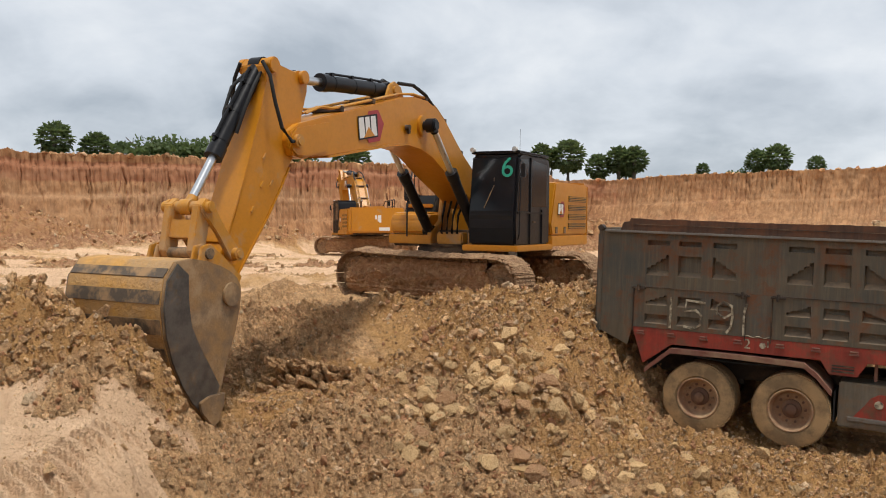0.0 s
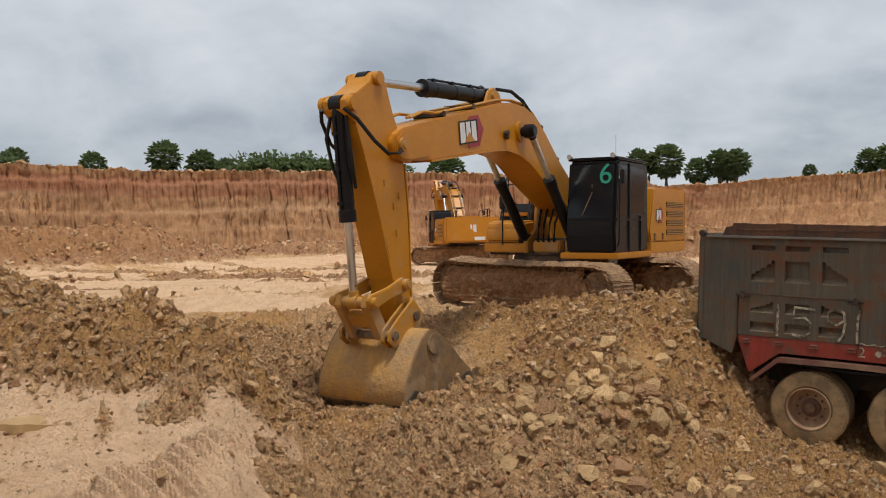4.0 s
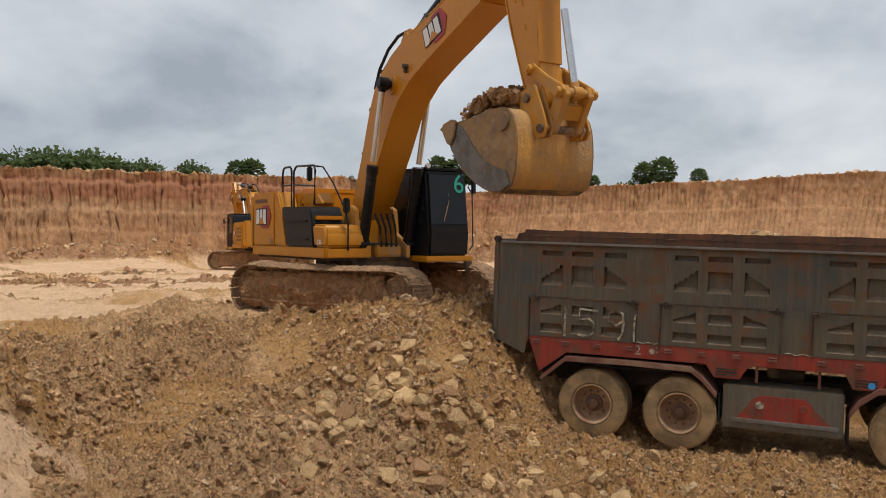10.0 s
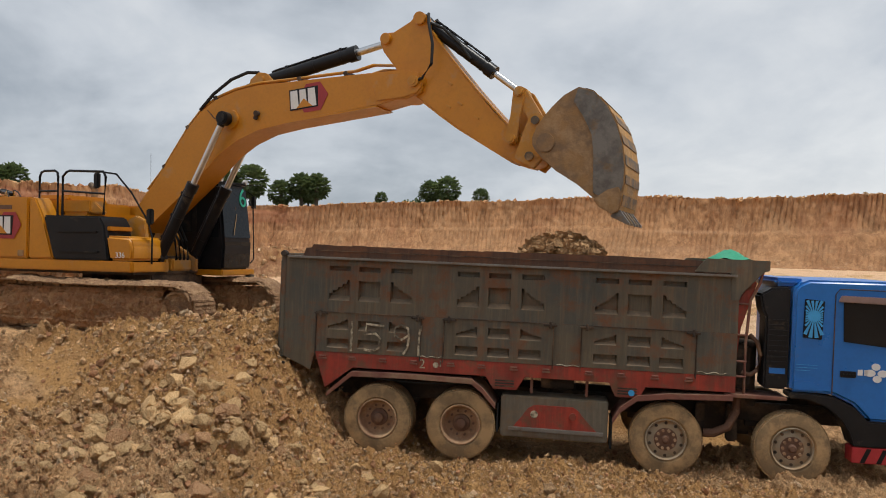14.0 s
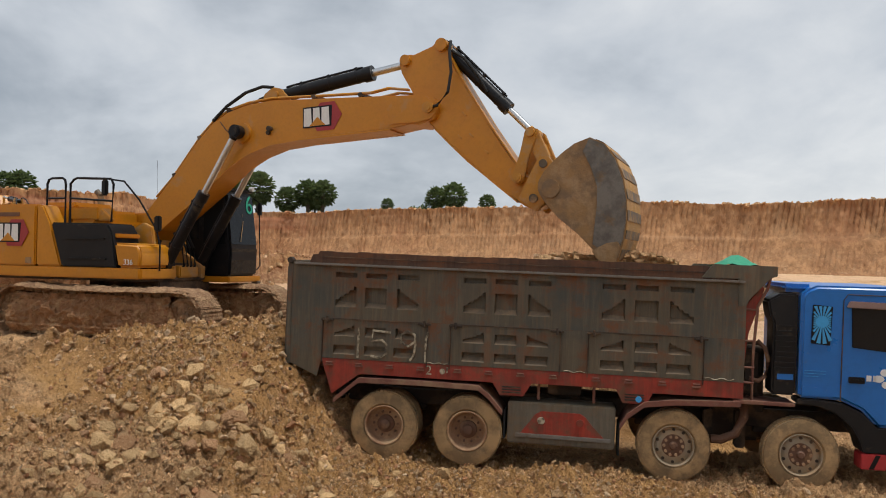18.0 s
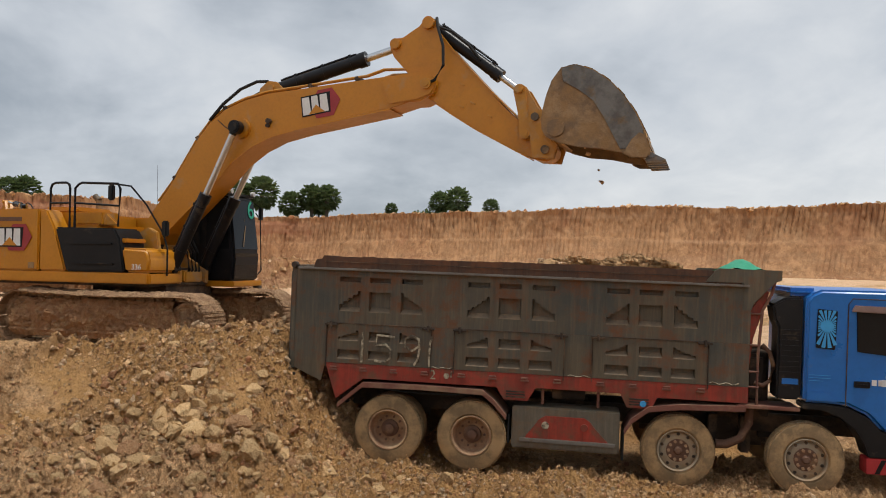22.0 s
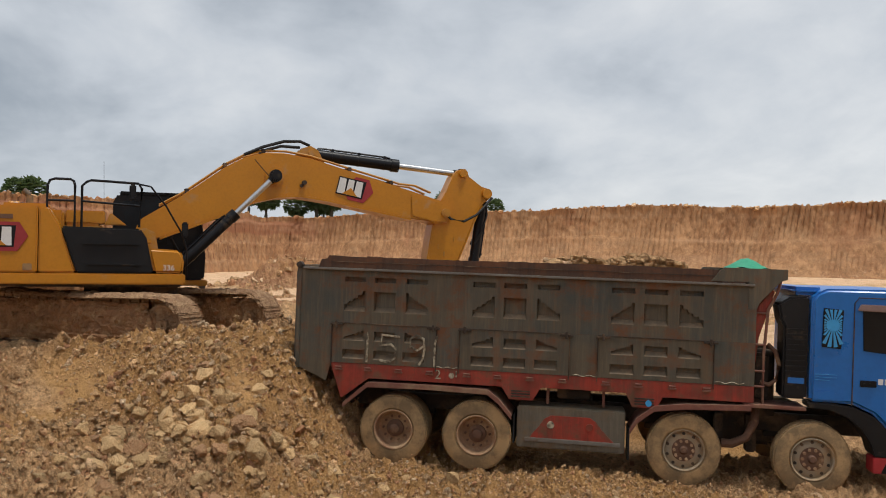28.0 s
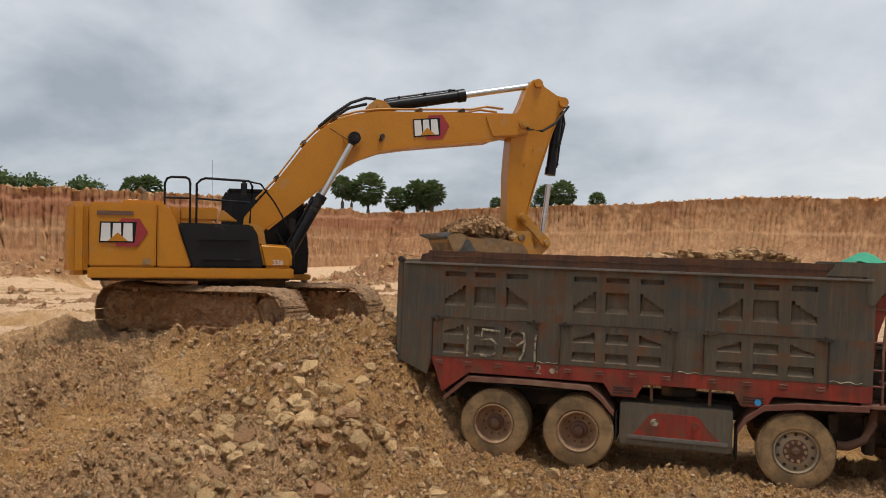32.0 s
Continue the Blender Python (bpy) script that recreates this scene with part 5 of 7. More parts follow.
def build_stick(ex):
    line = [(-1.02, 0.23), (-1.06, 0.35), (-0.99, 0.46), (-0.9, 0.52), (-0.72, 0.84), (-0.70, 0.98), (-0.61, 1.08), (-0.48, 1.07), (-0.39, 0.98), (-0.3, 0.89), (0.08, 0.74), (0.52, 0.60), (1.03, 0.44), (1.53, 0.29), (1.98, 0.19), (2.3, 0.17), (2.6, 0.16), (2.68, 0.1), (2.70, -0.02), (2.62, -0.16), (2.45, -0.22), (1.85, -0.27), (1.15, -0.27), (0.7, -0.25), (0.3, -0.22), (0.05, -0.22), (-0.12, -0.17), (-0.49, 0.0), (-0.87, 0.13)]
    s = part("stick", Shape().prism(line, -0.22, 0.22), M_YELLOW, ex, "yellow box-section stick", bevel=0.012)
    for y in (-1, 1):
        part("head_boss", Shape().rod((-0.573, y * 0.2, 0.97), (-0.573, y * 0.30, 0.97), 0.115, 20), M_YELLOW, s, "round pin boss at the stick head", bevel=0.01)
        part("head_boss", Shape().rod((-0.954, y * 0.2, 0.35), (-0.954, y * 0.29, 0.35), 0.10, 20), M_YELLOW, s, "round pin boss at the stick head", bevel=0.01)
        part("pivot_boss", Shape().rod((0, y * 0.2, 0), (0, y * 0.31, 0), 0.17, 24), M_YELLOW, s, "pivot boss", bevel=0.01)
        part("link_boss", Shape().rod((2.07, y * 0.2, 0.07), (2.07, y * 0.42, 0.07), 0.085, 18).rod((2.07, y * 0.36, 0.07), (2.07, y * 0.44, 0.07), 0.055, 12), M_YELLOW_WORN, s, "link pin on the stick")
        part("pin_retainer", Shape().rod((2.536, y * 0.2, 0), (2.536, y * 0.36, 0), 0.15, 20).rod((2.536, y * 0.3, 0), (2.536, y * 0.39, 0), 0.09, 16), M_YELLOW_WORN, s, "bucket pin retainer")
        for a, u in ((0.75, -0.05), (0.9, 0.1), (1.3, 0.05), (0.55, 0.3)):
            part("bracket", Shape().box(a - 0.05, a + 0.05, y * 0.22 - 0.02, y * 0.22 + 0.02, u - 0.015, u + 0.015), M_YELLOW_WORN, s, "welded hose bracket", bevel=0.004)
        part("hose", Shape().pipe([(-0.05, y * 0.32, -0.05), (0.12, y * 0.40, 0.12), (0.14, y * 0.42, 0.42), (-0.05, y * 0.4, 0.72), (-0.35, y * 0.32, 0.98), (-0.5, y * 0.2, 1.12)], 0.028, 8), M_RUBBER_HOSE, s, "black hose looping to the bucket cylinder")
        part("hose", Shape().pipe([(-0.4, y * 0.14, 1.0), (-0.1, y * 0.2, 1.04), (0.3, y * 0.18, 0.96), (0.6, y * 0.12, 0.84)], 0.026, 8), M_RUBBER_HOSE, s, "black hose beside the bucket cylinder")
    part("front_flange", Shape().prism([(-0.3, 0.89), (0.08, 0.74), (0.52, 0.60), (1.03, 0.44), (1.98, 0.19), (1.98, 0.215), (1.03, 0.465), (0.52, 0.625), (0.08, 0.765), (-0.3, 0.915)], -0.235, 0.235), M_YELLOW, s, "front flange of the stick")
    part("back_flange", Shape().prism([(0.3, -0.22), (0.7, -0.25), (1.15, -0.27), (2.3, -0.24), (2.3, -0.265), (1.15, -0.295), (0.7, -0.275), (0.3, -0.245)], -0.235, 0.235), M_YELLOW, s, "back flange of the stick")
    return s


BUCKET_SHELL = [(1.78, 0.04), (1.78, 0.13), (1.64, 0.46), (1.49, 0.70), (1.27, 0.96), (1.02, 1.18), (0.71, 1.36), (0.40, 1.43), (0.15, 1.36), (0.02, 1.13), (-0.04, 0.88), (-0.07, 0.64), (-0.07, 0.46), (-0.04, 0.3), (0.03, 0.2), (0.12, 0.15), (0.24, 0.13)]
BUCKET_SIDE = [(0.30, 0.10), (0.6, 0.06), (1.0, 0.07), (1.3, 0.04), (1.74, 0.03)] + [(x * 0.995, u * 0.995) for x, u in BUCKET_SHELL[1:-1]]


def build_bucket(ex):
    W = 0.78
    shell = Shape()
    outer = BUCKET_SHELL
    inner = []
    for i, (x, u) in enumerate(outer):
        cx, cu = 0.72, 0.62
        d = math.hypot(x - cx, u - cu)
        inner.append((x - 0.045 * (x - cx) / d, u - 0.045 * (u - cu) / d))
    shell.prism(outer + inner[::-1], -W, W)
    b = part("bucket", shell, M_BUCKET_MUD, ex, "wide steel digging bucket caked with clay", smooth=50)
    for y in (-W - 0.03, W):
        part("side_plate", Shape().prism(BUCKET_SIDE, y, y + 0.03), M_BUCKET_SIDE, b, "scraped muddy side plate", bevel=0.008)
        s = -1 if y < 0 else 1
        o = y if y < 0 else y + 0.03
        wear = [(1.72, 0.15), (1.61, 0.47), (1.46, 0.71), (1.24, 0.97), (1.0, 1.17), (0.70, 1.34), (0.40, 1.41), (0.16, 1.33), (0.22, 1.12), (0.5, 1.0), (0.76, 0.84), (0.96, 0.6), (1.12, 0.36), (1.3, 0.1)]
        part("side_wear_plate", Shape().prism(wear, o + s * 0.001, o + s * 0.022), M_WEAR, b, "scoured steel heel plate", bevel=0.005)
        cutter = [(1.36, 0.02), (1.5, -0.03), (1.74, -0.01), (1.8, 0.08), (1.68, 0.34), (1.58, 0.4), (1.46, 0.26)]
        part("side_cutter", Shape().prism(cutter, o + s * 0.023, o + s * 0.06), M_BUCKET_SIDE, b, "clay-covered side cutter", bevel=0.012)
        part("boss_plate", Shape().rod((0.2, o, 0.34), (0.2, o + s * 0.035, 0.34), 0.15, 24), M_BUCKET_SIDE, b, "round muddy boss plate", bevel=0.008)
    ear = [(-0.2, -0.16), (0.16, -0.14), (0.2, 0.1), (0.05, 0.3), (-0.05, 0.5), (-0.1, 0.66), (-0.3, 0.68), (-0.38, 0.56), (-0.33, 0.3), (-0.26, 0.05)]
    for y in (-0.46, -0.34, 0.30, 0.42):
        part("ear", Shape().prism(ear, y, y + 0.045), M_YELLOW_WORN, b, "mounting ear", bevel=0.008)
    part("pin", Shape().rod((0, -0.5, 0), (0, 0.5, 0), 0.075, 18), M_STEEL_DARK, b, "bucket pin")
    lug = (LUG_LEN * math.cos(radians(LUG_TURN)), LUG_LEN * math.sin(radians(LUG_TURN)))
    part("pin", Shape().rod((lug[0], -0.5, lug[1]), (lug[0], 0.5, lug[1]), 0.07, 18), M_STEEL_DARK, b, "bucket pin")
    # wear strips across the back
    for k in range(7):
        f = 1.0 + k * 0.62
        i = int(f) + 0
        q = f - int(f)
        i = min(max(int(round(1 + k * 1.05)), 1), len(outer) - 3)
        (xa, ua), (xb, ub) = outer[i], outer[i + 1]
        d = Vector((xb - xa, ub - ua))
        n_ = Vector((d.y, -d.x)).normalized()
        n_ = n_ if n_.dot(Vector((xa - 0.72, ua - 0.62))) > 0 else -n_
        p0, p1 = Vector((xa, ua)) + d * 0.12, Vector((xa, ua)) + d * 0.62
        pr = [tuple(p0 + n_ * 0.001), tuple(p1 + n_ * 0.001), tuple(p1 + n_ * 0.013), tuple(p0 + n_ * 0.013)]
        part("wear_strip", Shape().prism(pr, -W + 0.01, W - 0.01), M_STEEL_DARK, b, "dark wear strip", bevel=0.004)
    part("lip", Shape().prism([(1.66, 0.02), (1.84, 0.0), (1.86, 0.05), (1.66, 0.12)], -W, W), M_STEEL, b, "worn steel lip", bevel=0.006)
    tooth = Shape()
    tooth.add([(1.72, -0.075, -0.06), (1.72, 0.075, -0.06), (1.72, 0.075, 0.13), (1.72, -0.075, 0.13), (2.04, -0.05, -0.015), (2.04, 0.05, -0.015), (2.04, 0.05, 0.015), (2.04, -0.05, 0.015)], ((3, 2, 1, 0), (4, 5, 6, 7), (0, 1, 5, 4), (1, 2, 6, 5), (2, 3, 7, 6), (3, 0, 4, 7)))
    for k in range(5):
        part("tooth", tooth, M_STEEL, b, "worn steel tooth", bevel=0.01, m=pose(0, -0.68 + 0.34 * k, 0))
    rng = random.Random(4)
    clay = Shape()
    for k in range(60):
        i = rng.randrange(6, 13)
        (xa, ua), (xb, ub) = inner[i], inner[i + 1]
        q = rng.random()
        c = Vector((xa + (xb - xa) * q, rng.uniform(-0.7, 0.7), ua + (ub - ua) * q))
        s = rng.uniform(0.03, 0.08)
        c = c.lerp(Vector((0.72, c.y, 0.62)), 0.16)
        ring = [c + Vector((s * rng.uniform(-1, 1), s * rng.uniform(-1, 1), s * rng.uniform(-1, 1))) for _ in range(6)]
        clay.add(ring, [(0, 1, 2), (0, 2, 3), (0, 3, 4), (0, 4, 5), (1, 2, 5), (2, 3, 5), (3, 4, 5)])
    tagged(part("stuck_clay", clay, M_TRACK_MUD, b, "clay stuck inside the bucket", smooth=0), kind="stuff")
    return b


def build_cylinder(ex, kind, barrel_len, rod_len, r, r_rod):
    """A hydraulic cylinder: barrel and rod, each lying along x from its own pin."""
    b = Shape().rod((0.0, 0, 0), (barrel_len, 0, 0), r, 22).rod((barrel_len - 0.14, 0, 0), (barrel_len + 0.03, 0, 0), r * 1.16, 22).rod((0, -0.1, 0), (0, 0.1, 0), r * 1.15, 18)
    barrel = part(kind + "_barrel", b, M_BLACK, ex, "black hydraulic cylinder barrel")
    part("cylinder_pipe", Shape().pipe([(0.15, 0, r + 0.02), (0.25, 0, r + 0.03), (barrel_len - 0.3, 0, r + 0.03), (barrel_len - 0.16, 0, r + 0.02)], 0.022, 6), M_BLACK, barrel, "pipe along the cylinder")
    for q in (0.25, 0.55, 0.85):
        part("pipe_clamp", Shape().rod((barrel_len * q - 0.02, 0, 0), (barrel_len * q + 0.02, 0, 0), r * 1.05, 18).box(barrel_len * q - 0.025, barrel_len * q + 0.025, -0.04, 0.04, r * 0.9, r + 0.05), M_BLACK, barrel, "pipe clamp")
    rod = part(kind + "_rod", Shape().rod((0.0, 0, 0), (-rod_len, 0, 0), r_rod, 18), M_CHROME, ex, "bright chromed cylinder rod")
    part("rod_eye", Shape().rod((0, -0.09, 0), (0, 0.09, 0), r_rod * 1.75, 18).rod((-0.16, 0, 0), (0, 0, 0), r_rod * 1.25, 14), M_YELLOW_WORN if kind == "bucket_cylinder" else M_BLACK, rod, "rod eye")
    return barrel, rod


excavator = empty("excavator", "large yellow crawler excavator with a muddy undercarriage, digging", "excavator")
undercarriage = part("undercarriage", Shape().prism([(-1.1, 0.5), (1.1, 0.5), (0.8, 0.98), (-0.8, 0.98)], -0.95, 0.95).box(-0.9, -0.5, -1.25, 1.25, 0.45, 0.75).box(0.5, 0.9, -1.25, 1.25, 0.45, 0.75), M_TRACK_MUD, excavator, "mud-caked centre frame", bevel=0.05, m=pose(0, 0, 0, 0, 0, HEADING))
track_unit(excavator, -1.3)
track_unit(excavator, 1.3)
EX = {"house": build_house(excavator), "cab": build_cab(excavator), "boom": build_boom(excavator), "stick": build_stick(excavator), "bucket": build_bucket(excavator)}
for side in (-1, 1):
    EX["boom_barrel", side], EX["boom_rod", side] = build_cylinder(excavator, "boom_cylinder", 1.60, 1.55, 0.105, 0.06)
EX["stick_barrel", 0], EX["stick_rod", 0] = build_cylinder(excavator, "stick_cylinder", 1.95, 1.75, 0.125, 0.068)
EX["bucket_barrel", 0], EX["bucket_rod", 0] = build_cylinder(excavator, "bucket_cylinder", 1.62, 1.35, 0.11, 0.06)
for side in (-1, 1):
    bar = Shape().prism([(-0.1, 0.0), (-0.06, 0.09), (0.0, 0.11), (0.4, 0.085), (0.8, 0.11), (0.88, 0.07), (0.9, 0.0), (0.88, -0.07), (0.8, -0.11), (0.4, -0.085), (0.0, -0.11), (-0.06, -0.09)], -0.035, 0.035)
    EX["link", side] = part("link_arm", bar, M_YELLOW_WORN, excavator, "yellow bucket link arm", bevel=0.012)
tie = Shape()
for y in (-0.24, 0.24):
    tie.prism([(-0.12, 0.0), (0.0, 0.12), (0.6, 0.11), (0.7, 0.0), (0.6, -0.11), (0.0, -0.12)], y - 0.06, y + 0.06)
tie.box(0.18, 0.42, -0.24, 0.24, -0.07, 0.07).rod((0, -0.42, 0), (0, 0.42, 0), 0.075, 18)
EX["tie"] = part("power_link", tie, M_YELLOW_WORN, excavator, "yellow bucket power link", bevel=0.012)

# ---- the tipper lorry ----
TRUCK = pose(3.734, 12.539, 0.039, 0, 2.24, -29.7)
AXLES = (0.0, 1.28, 4.295, 6.05)


def plate_with_holes(outline, holes, y, back, mat_name_front, name, parent, label=""):
    """A pressed panel: an outline with recesses whose lower sides slope. y: the outer face; back: depth of the recesses."""
    bm = bmesh.new()
    loops = []
    for loop in [outline] + holes:
        vs = [bm.verts.new((x, y, z)) for x, z in loop]
        loops.append(vs)
        for i in range(len(vs)):
            bm.edges.new((vs[i], vs[(i + 1) % len(vs)]))
    bmesh.ops.triangle_fill(bm, use_beauty=True, edges=bm.edges[:], normal=(0, -1, 0))
    for vs in loops[1:]:
        low = min(v.co.z for v in vs)
        high = max(v.co.z for v in vs)
        x_lo, x_hi = min(v.co.x for v in vs), max(v.co.x for v in vs)
        deep = []
        for v in vs:
            z = v.co.z + (0.07 if v.co.z < low + 0.01 and high - low > 0.1 else 0.0)
            x = v.co.x + (0.02 if v.co.x < x_lo + 0.005 else -0.02 if v.co.x > x_hi - 0.005 else 0)
            deep.append(bm.verts.new((x, y + back, z)))
        for i in range(len(vs)):
            j = (i + 1) % len(vs)
            side = bm.faces.new((vs[i], vs[j], deep[j], deep[i]))
            side.material_index = int(max(vs[i].co.z, vs[j].co.z) < low + 0.01 and high - low > 0.1)
        bm.faces.new(deep)
    me = bpy.data.meshes.new(name)
    bmesh.ops.recalc_face_normals(bm, faces=bm.faces)
    bm.to_mesh(me)
    bm.free()
    me.materials.append(mat_name_front)
    me.materials.append(M_SILL)
    ob = new(name, me)
    ob.parent = parent
    if label:
        ob["label"] = label
    return ob


def stepped_arch(x0, x1, z0, z1, mirrored):
    """Half an ornamental arch: an upright side and a stair of small curves."""
    pts = [(0, 0), (1, 0), (1, 1), (0.87, 0.99), (0.84, 0.82), (0.66, 0.80), (0.62, 0.65), (0.44, 0.63), (0.40, 0.50), (0.21, 0.48), (0.17, 0.36), (0, 0.34)]
    out = [((x1 - (x1 - x0) * a) if mirrored else (x0 + (x1 - x0) * a), z0 + (z1 - z0) * b) for a, b in pts]
    return out[::-1] if mirrored else out


def rect(x0, x1, z0, z1):
    return [(x0, z0), (x1, z0), (x1, z1), (x0, z1)]


def build_wheel(parent, x, near, front):
    """A wheel with its tyre: deep-dished at the driven axles, domed at the steered ones."""
    out = -1 if near else 1
    y = 0.0 if near else 2.5
    R = 0.518
    tyre = Shape()
    w = 0.29
    tyre.lathe([(0.295, 0.03), (0.33, 0.0), (0.44, 0.004), (0.50, 0.02), (R - 0.008, 0.05), (R, 0.09), (R, w - 0.09), (R - 0.008, w - 0.05), (0.50, w - 0.02), (0.44, w - 0.004), (0.33, w), (0.295, w - 0.03), (0.295, 0.03)], 56)
    m = pose(x, y, 0.53, 0, 0, 0 if near else 180)
    hub = part("wheel", Shape().lathe([(0.0, -0.01), (0.04, -0.008), (0.056, 0.012), (0.062, 0.03), (0.16, 0.036), (0.172, 0.05), (0.172, 0.25), (0.0, 0.25)] if front else [(0.0, 0.06), (0.06, 0.06), (0.075, 0.07), (0.085, 0.12), (0.13, 0.14), (0.14, 0.25), (0.0, 0.25)], 28), M_HUB, parent, "steered wheel with a domed disc" if front else "deep-dished driven wheel with twin tyres", m=m)
    t = part("tyre", tyre, M_TYRE, hub, "dusty worn lorry tyre", smooth=40)
    tread = Shape()
    for k in range(52):
        a = 2 * math.pi * k / 52
        for s in (0, 1):
            q = Matrix.Rotation(-a - s * 0.07, 4, "Y")
            tread.box(R - 0.012, R + 0.006, 0.035 + s * 0.125, 0.13 + s * 0.125, -0.025, 0.025, q)
    part("tread", tread, M_TYRE, hub, "tyre tread blocks", smooth=0)
    if front:
        rim = [(0.30, 0.02), (0.292, -0.004), (0.274, 0.008), (0.268, 0.07), (0.245, 0.062), (0.19, 0.042), (0.165, 0.042), (0.15, 0.07), (0.0, 0.07)]
        part("rim", Shape().lathe(rim, 40), M_RIM_STEEL, hub, "grey pressed-steel disc")
        for k in range(10):
            a = 2 * math.pi * (k + 0.5) / 10
            holes = Shape().rod((0.235 * math.cos(a), 0.046, 0.235 * math.sin(a)), (0.235 * math.cos(a), 0.075, 0.235 * math.sin(a)), 0.023, 10)
            part("hand_hole", holes, M_CHASSIS, hub, "dark ventilation hole")
    else:
        rim = [(0.305, 0.01), (0.295, -0.006), (0.28, 0.0), (0.268, 0.03), (0.255, 0.15), (0.23, 0.175), (0.2, 0.18), (0.15, 0.18), (0.0, 0.18)]
        part("rim", Shape().lathe(rim, 40), M_RIM, hub, "dusty brown dished rim")
        part("inner_tyre", tyre, M_TYRE, hub, "inner twin tyre", m=pose(0, 0.32, 0), smooth=40)
    for k in range(10):
        a = 2 * math.pi * k / 10
        rr_ = 0.132 if front else 0.185
        d0 = 0.002 if front else 0.145
        part("nut", Shape().rod((rr_ * math.cos(a), d0, rr_ * math.sin(a)), (rr_ * math.cos(a), d0 + 0.05, rr_ * math.sin(a)), 0.023 if front else 0.019, 6), M_RIM if front else M_HUB, hub)
    return hub


def build_truck():
    t = empty("tipper_lorry", "eight-wheeled tipper lorry with grey and red box and blue cab", "truck", TRUCK)
    # chassis
    part("chassis", Shape().box(-1.2, 7.6, 0.82, 0.95, 0.75, 1.02).box(-1.2, 7.6, 1.55, 1.68, 0.75, 1.02).box(-1.2, -1.1, 0.82, 1.68, 0.8, 1.0).box(2.9, 3.0, 0.82, 1.68, 0.8, 1.0).box(5.3, 5.4, 0.82, 1.68, 0.8, 1.0), M_CHASSIS, t, "grimy steel chassis frame", bevel=0.01)
    for x in AXLES:
        part("axle", Shape().rod((x, 0.25, 0.53), (x, 2.25, 0.53), 0.09, 14).rod((x, 0.95, 0.53), (x, 1.55, 0.53), 0.2, 16, 0.2).box(x - 0.5, x + 0.5, 0.84, 0.93, 0.66, 0.74).box(x - 0.5, x + 0.5, 1.57, 1.66, 0.66, 0.74), M_CHASSIS, t, "grimy axle and springs", bevel=0.01)
    part("drive_shaft", Shape().rod((1.3, 1.25, 0.62), (4.6, 1.25, 0.8), 0.06, 12), M_CHASSIS, t, "propeller shaft")
    part("gearbox", Shape().box(4.9, 5.7, 0.95, 1.55, 0.5, 1.0), M_CHASSIS, t, "grimy gearbox", bevel=0.06)
    part("exhaust_pipe", Shape().pipe([(5.35, 0.5, 1.25), (5.32, 0.35, 0.95), (5.2, 0.3, 0.72), (5.0, 0.3, 0.62), (4.85, 0.3, 0.62)], 0.065, 10), M_HUB, t, "rusty exhaust pipe")
    part("spring_hanger", Shape().box(4.78, 4.92, 0.6, 0.8, 0.5, 1.0).box(5.25, 5.4, 0.6, 0.8, 0.45, 1.0), M_CHASSIS, t, "spring hanger", bevel=0.02)
    for i, x in enumerate(AXLES):
        for near in (True, False):
            build_wheel(t, x, near, i > 1)
    part("air_cleaner", Shape().lathe([(0.0, -0.02), (0.17, 0.0), (0.215, 0.02), (0.225, 0.04), (0.225, 0.07), (0.205, 0.075), (0.205, 0.78), (0.215, 0.80), (0.0, 0.82)], 28), M_CHASSIS, t, "grimy round air cleaner", m=pose(5.44, 0.72, 1.98, -90))
    part("air_cleaner_bracket", Shape().box(5.26, 5.66, 0.98, 1.06, 1.02, 2.02).box(5.30, 5.62, 0.5, 0.98, 1.02, 1.16), M_CHASSIS, t, "dark mounting bracket", bevel=0.01)
    # box
    body = part("tipping_box", Shape().box(-1.4, 5.15, 0.12, 2.38, 1.36, 1.5).box(-1.5, 5.15, 2.36, 2.44, 1.3, 2.98).box(5.08, 5.2, 0.08, 2.4, 1.3, 3.1).box(-1.4, 5.15, 0.118, 0.16, 1.4, 2.95), M_RUST, t, "steel tipping box", bevel=0.012)
    holes = []
    for g in (-0.85, 1.15, 3.206):
        for a in (0.0, 0.47, 0.97):
            holes.append(rect(g + a, g + a + 0.335, 2.755, 2.83))
        holes.append(stepped_arch(g, g + 0.335, 2.30, 2.62, False))
        holes.append(rect(g + 0.47, g + 0.81, 2.30, 2.61))
        holes.append(stepped_arch(g + 0.97, g + 1.31, 2.30, 2.62, True))
    grey = [(-1.54, 1.40), (-1.10, 1.21), (-1.03, 1.503)]
    edge = [(-1.03, 2.122), (5.24, 2.122), (5.24, 2.95), (-1.54, 2.95)]
    plate_with_holes(grey + edge, holes, 0.03, 0.085, M_GREY, "side_panel", body, "weathered grey pressed side panel")
    # posts and doors of the lower row
    for k, g in enumerate((-0.85, 1.15, 3.206)):
        low = [stepped_arch(g + 0.01, g + 0.33, 1.85, 2.01, False), rect(g + 0.49, g + 0.82, 1.85, 2.0), stepped_arch(g + 0.97, g + 1.29, 1.85, 2.01, True)]
        low += [rect(g, g + 0.345, 1.57, 1.71), rect(g + 0.49, g + 0.82, 1.57, 1.71), rect(g + 0.95, g + 1.29, 1.57, 1.71)]
        d = plate_with_holes([(g - 0.17, 1.503), (g + 1.46, 1.503), (g + 1.46, 2.11), (g - 0.17, 2.11)], low, 0.022, 0.08, M_GREY, "side_door", body, "weathered grey hinged side door")
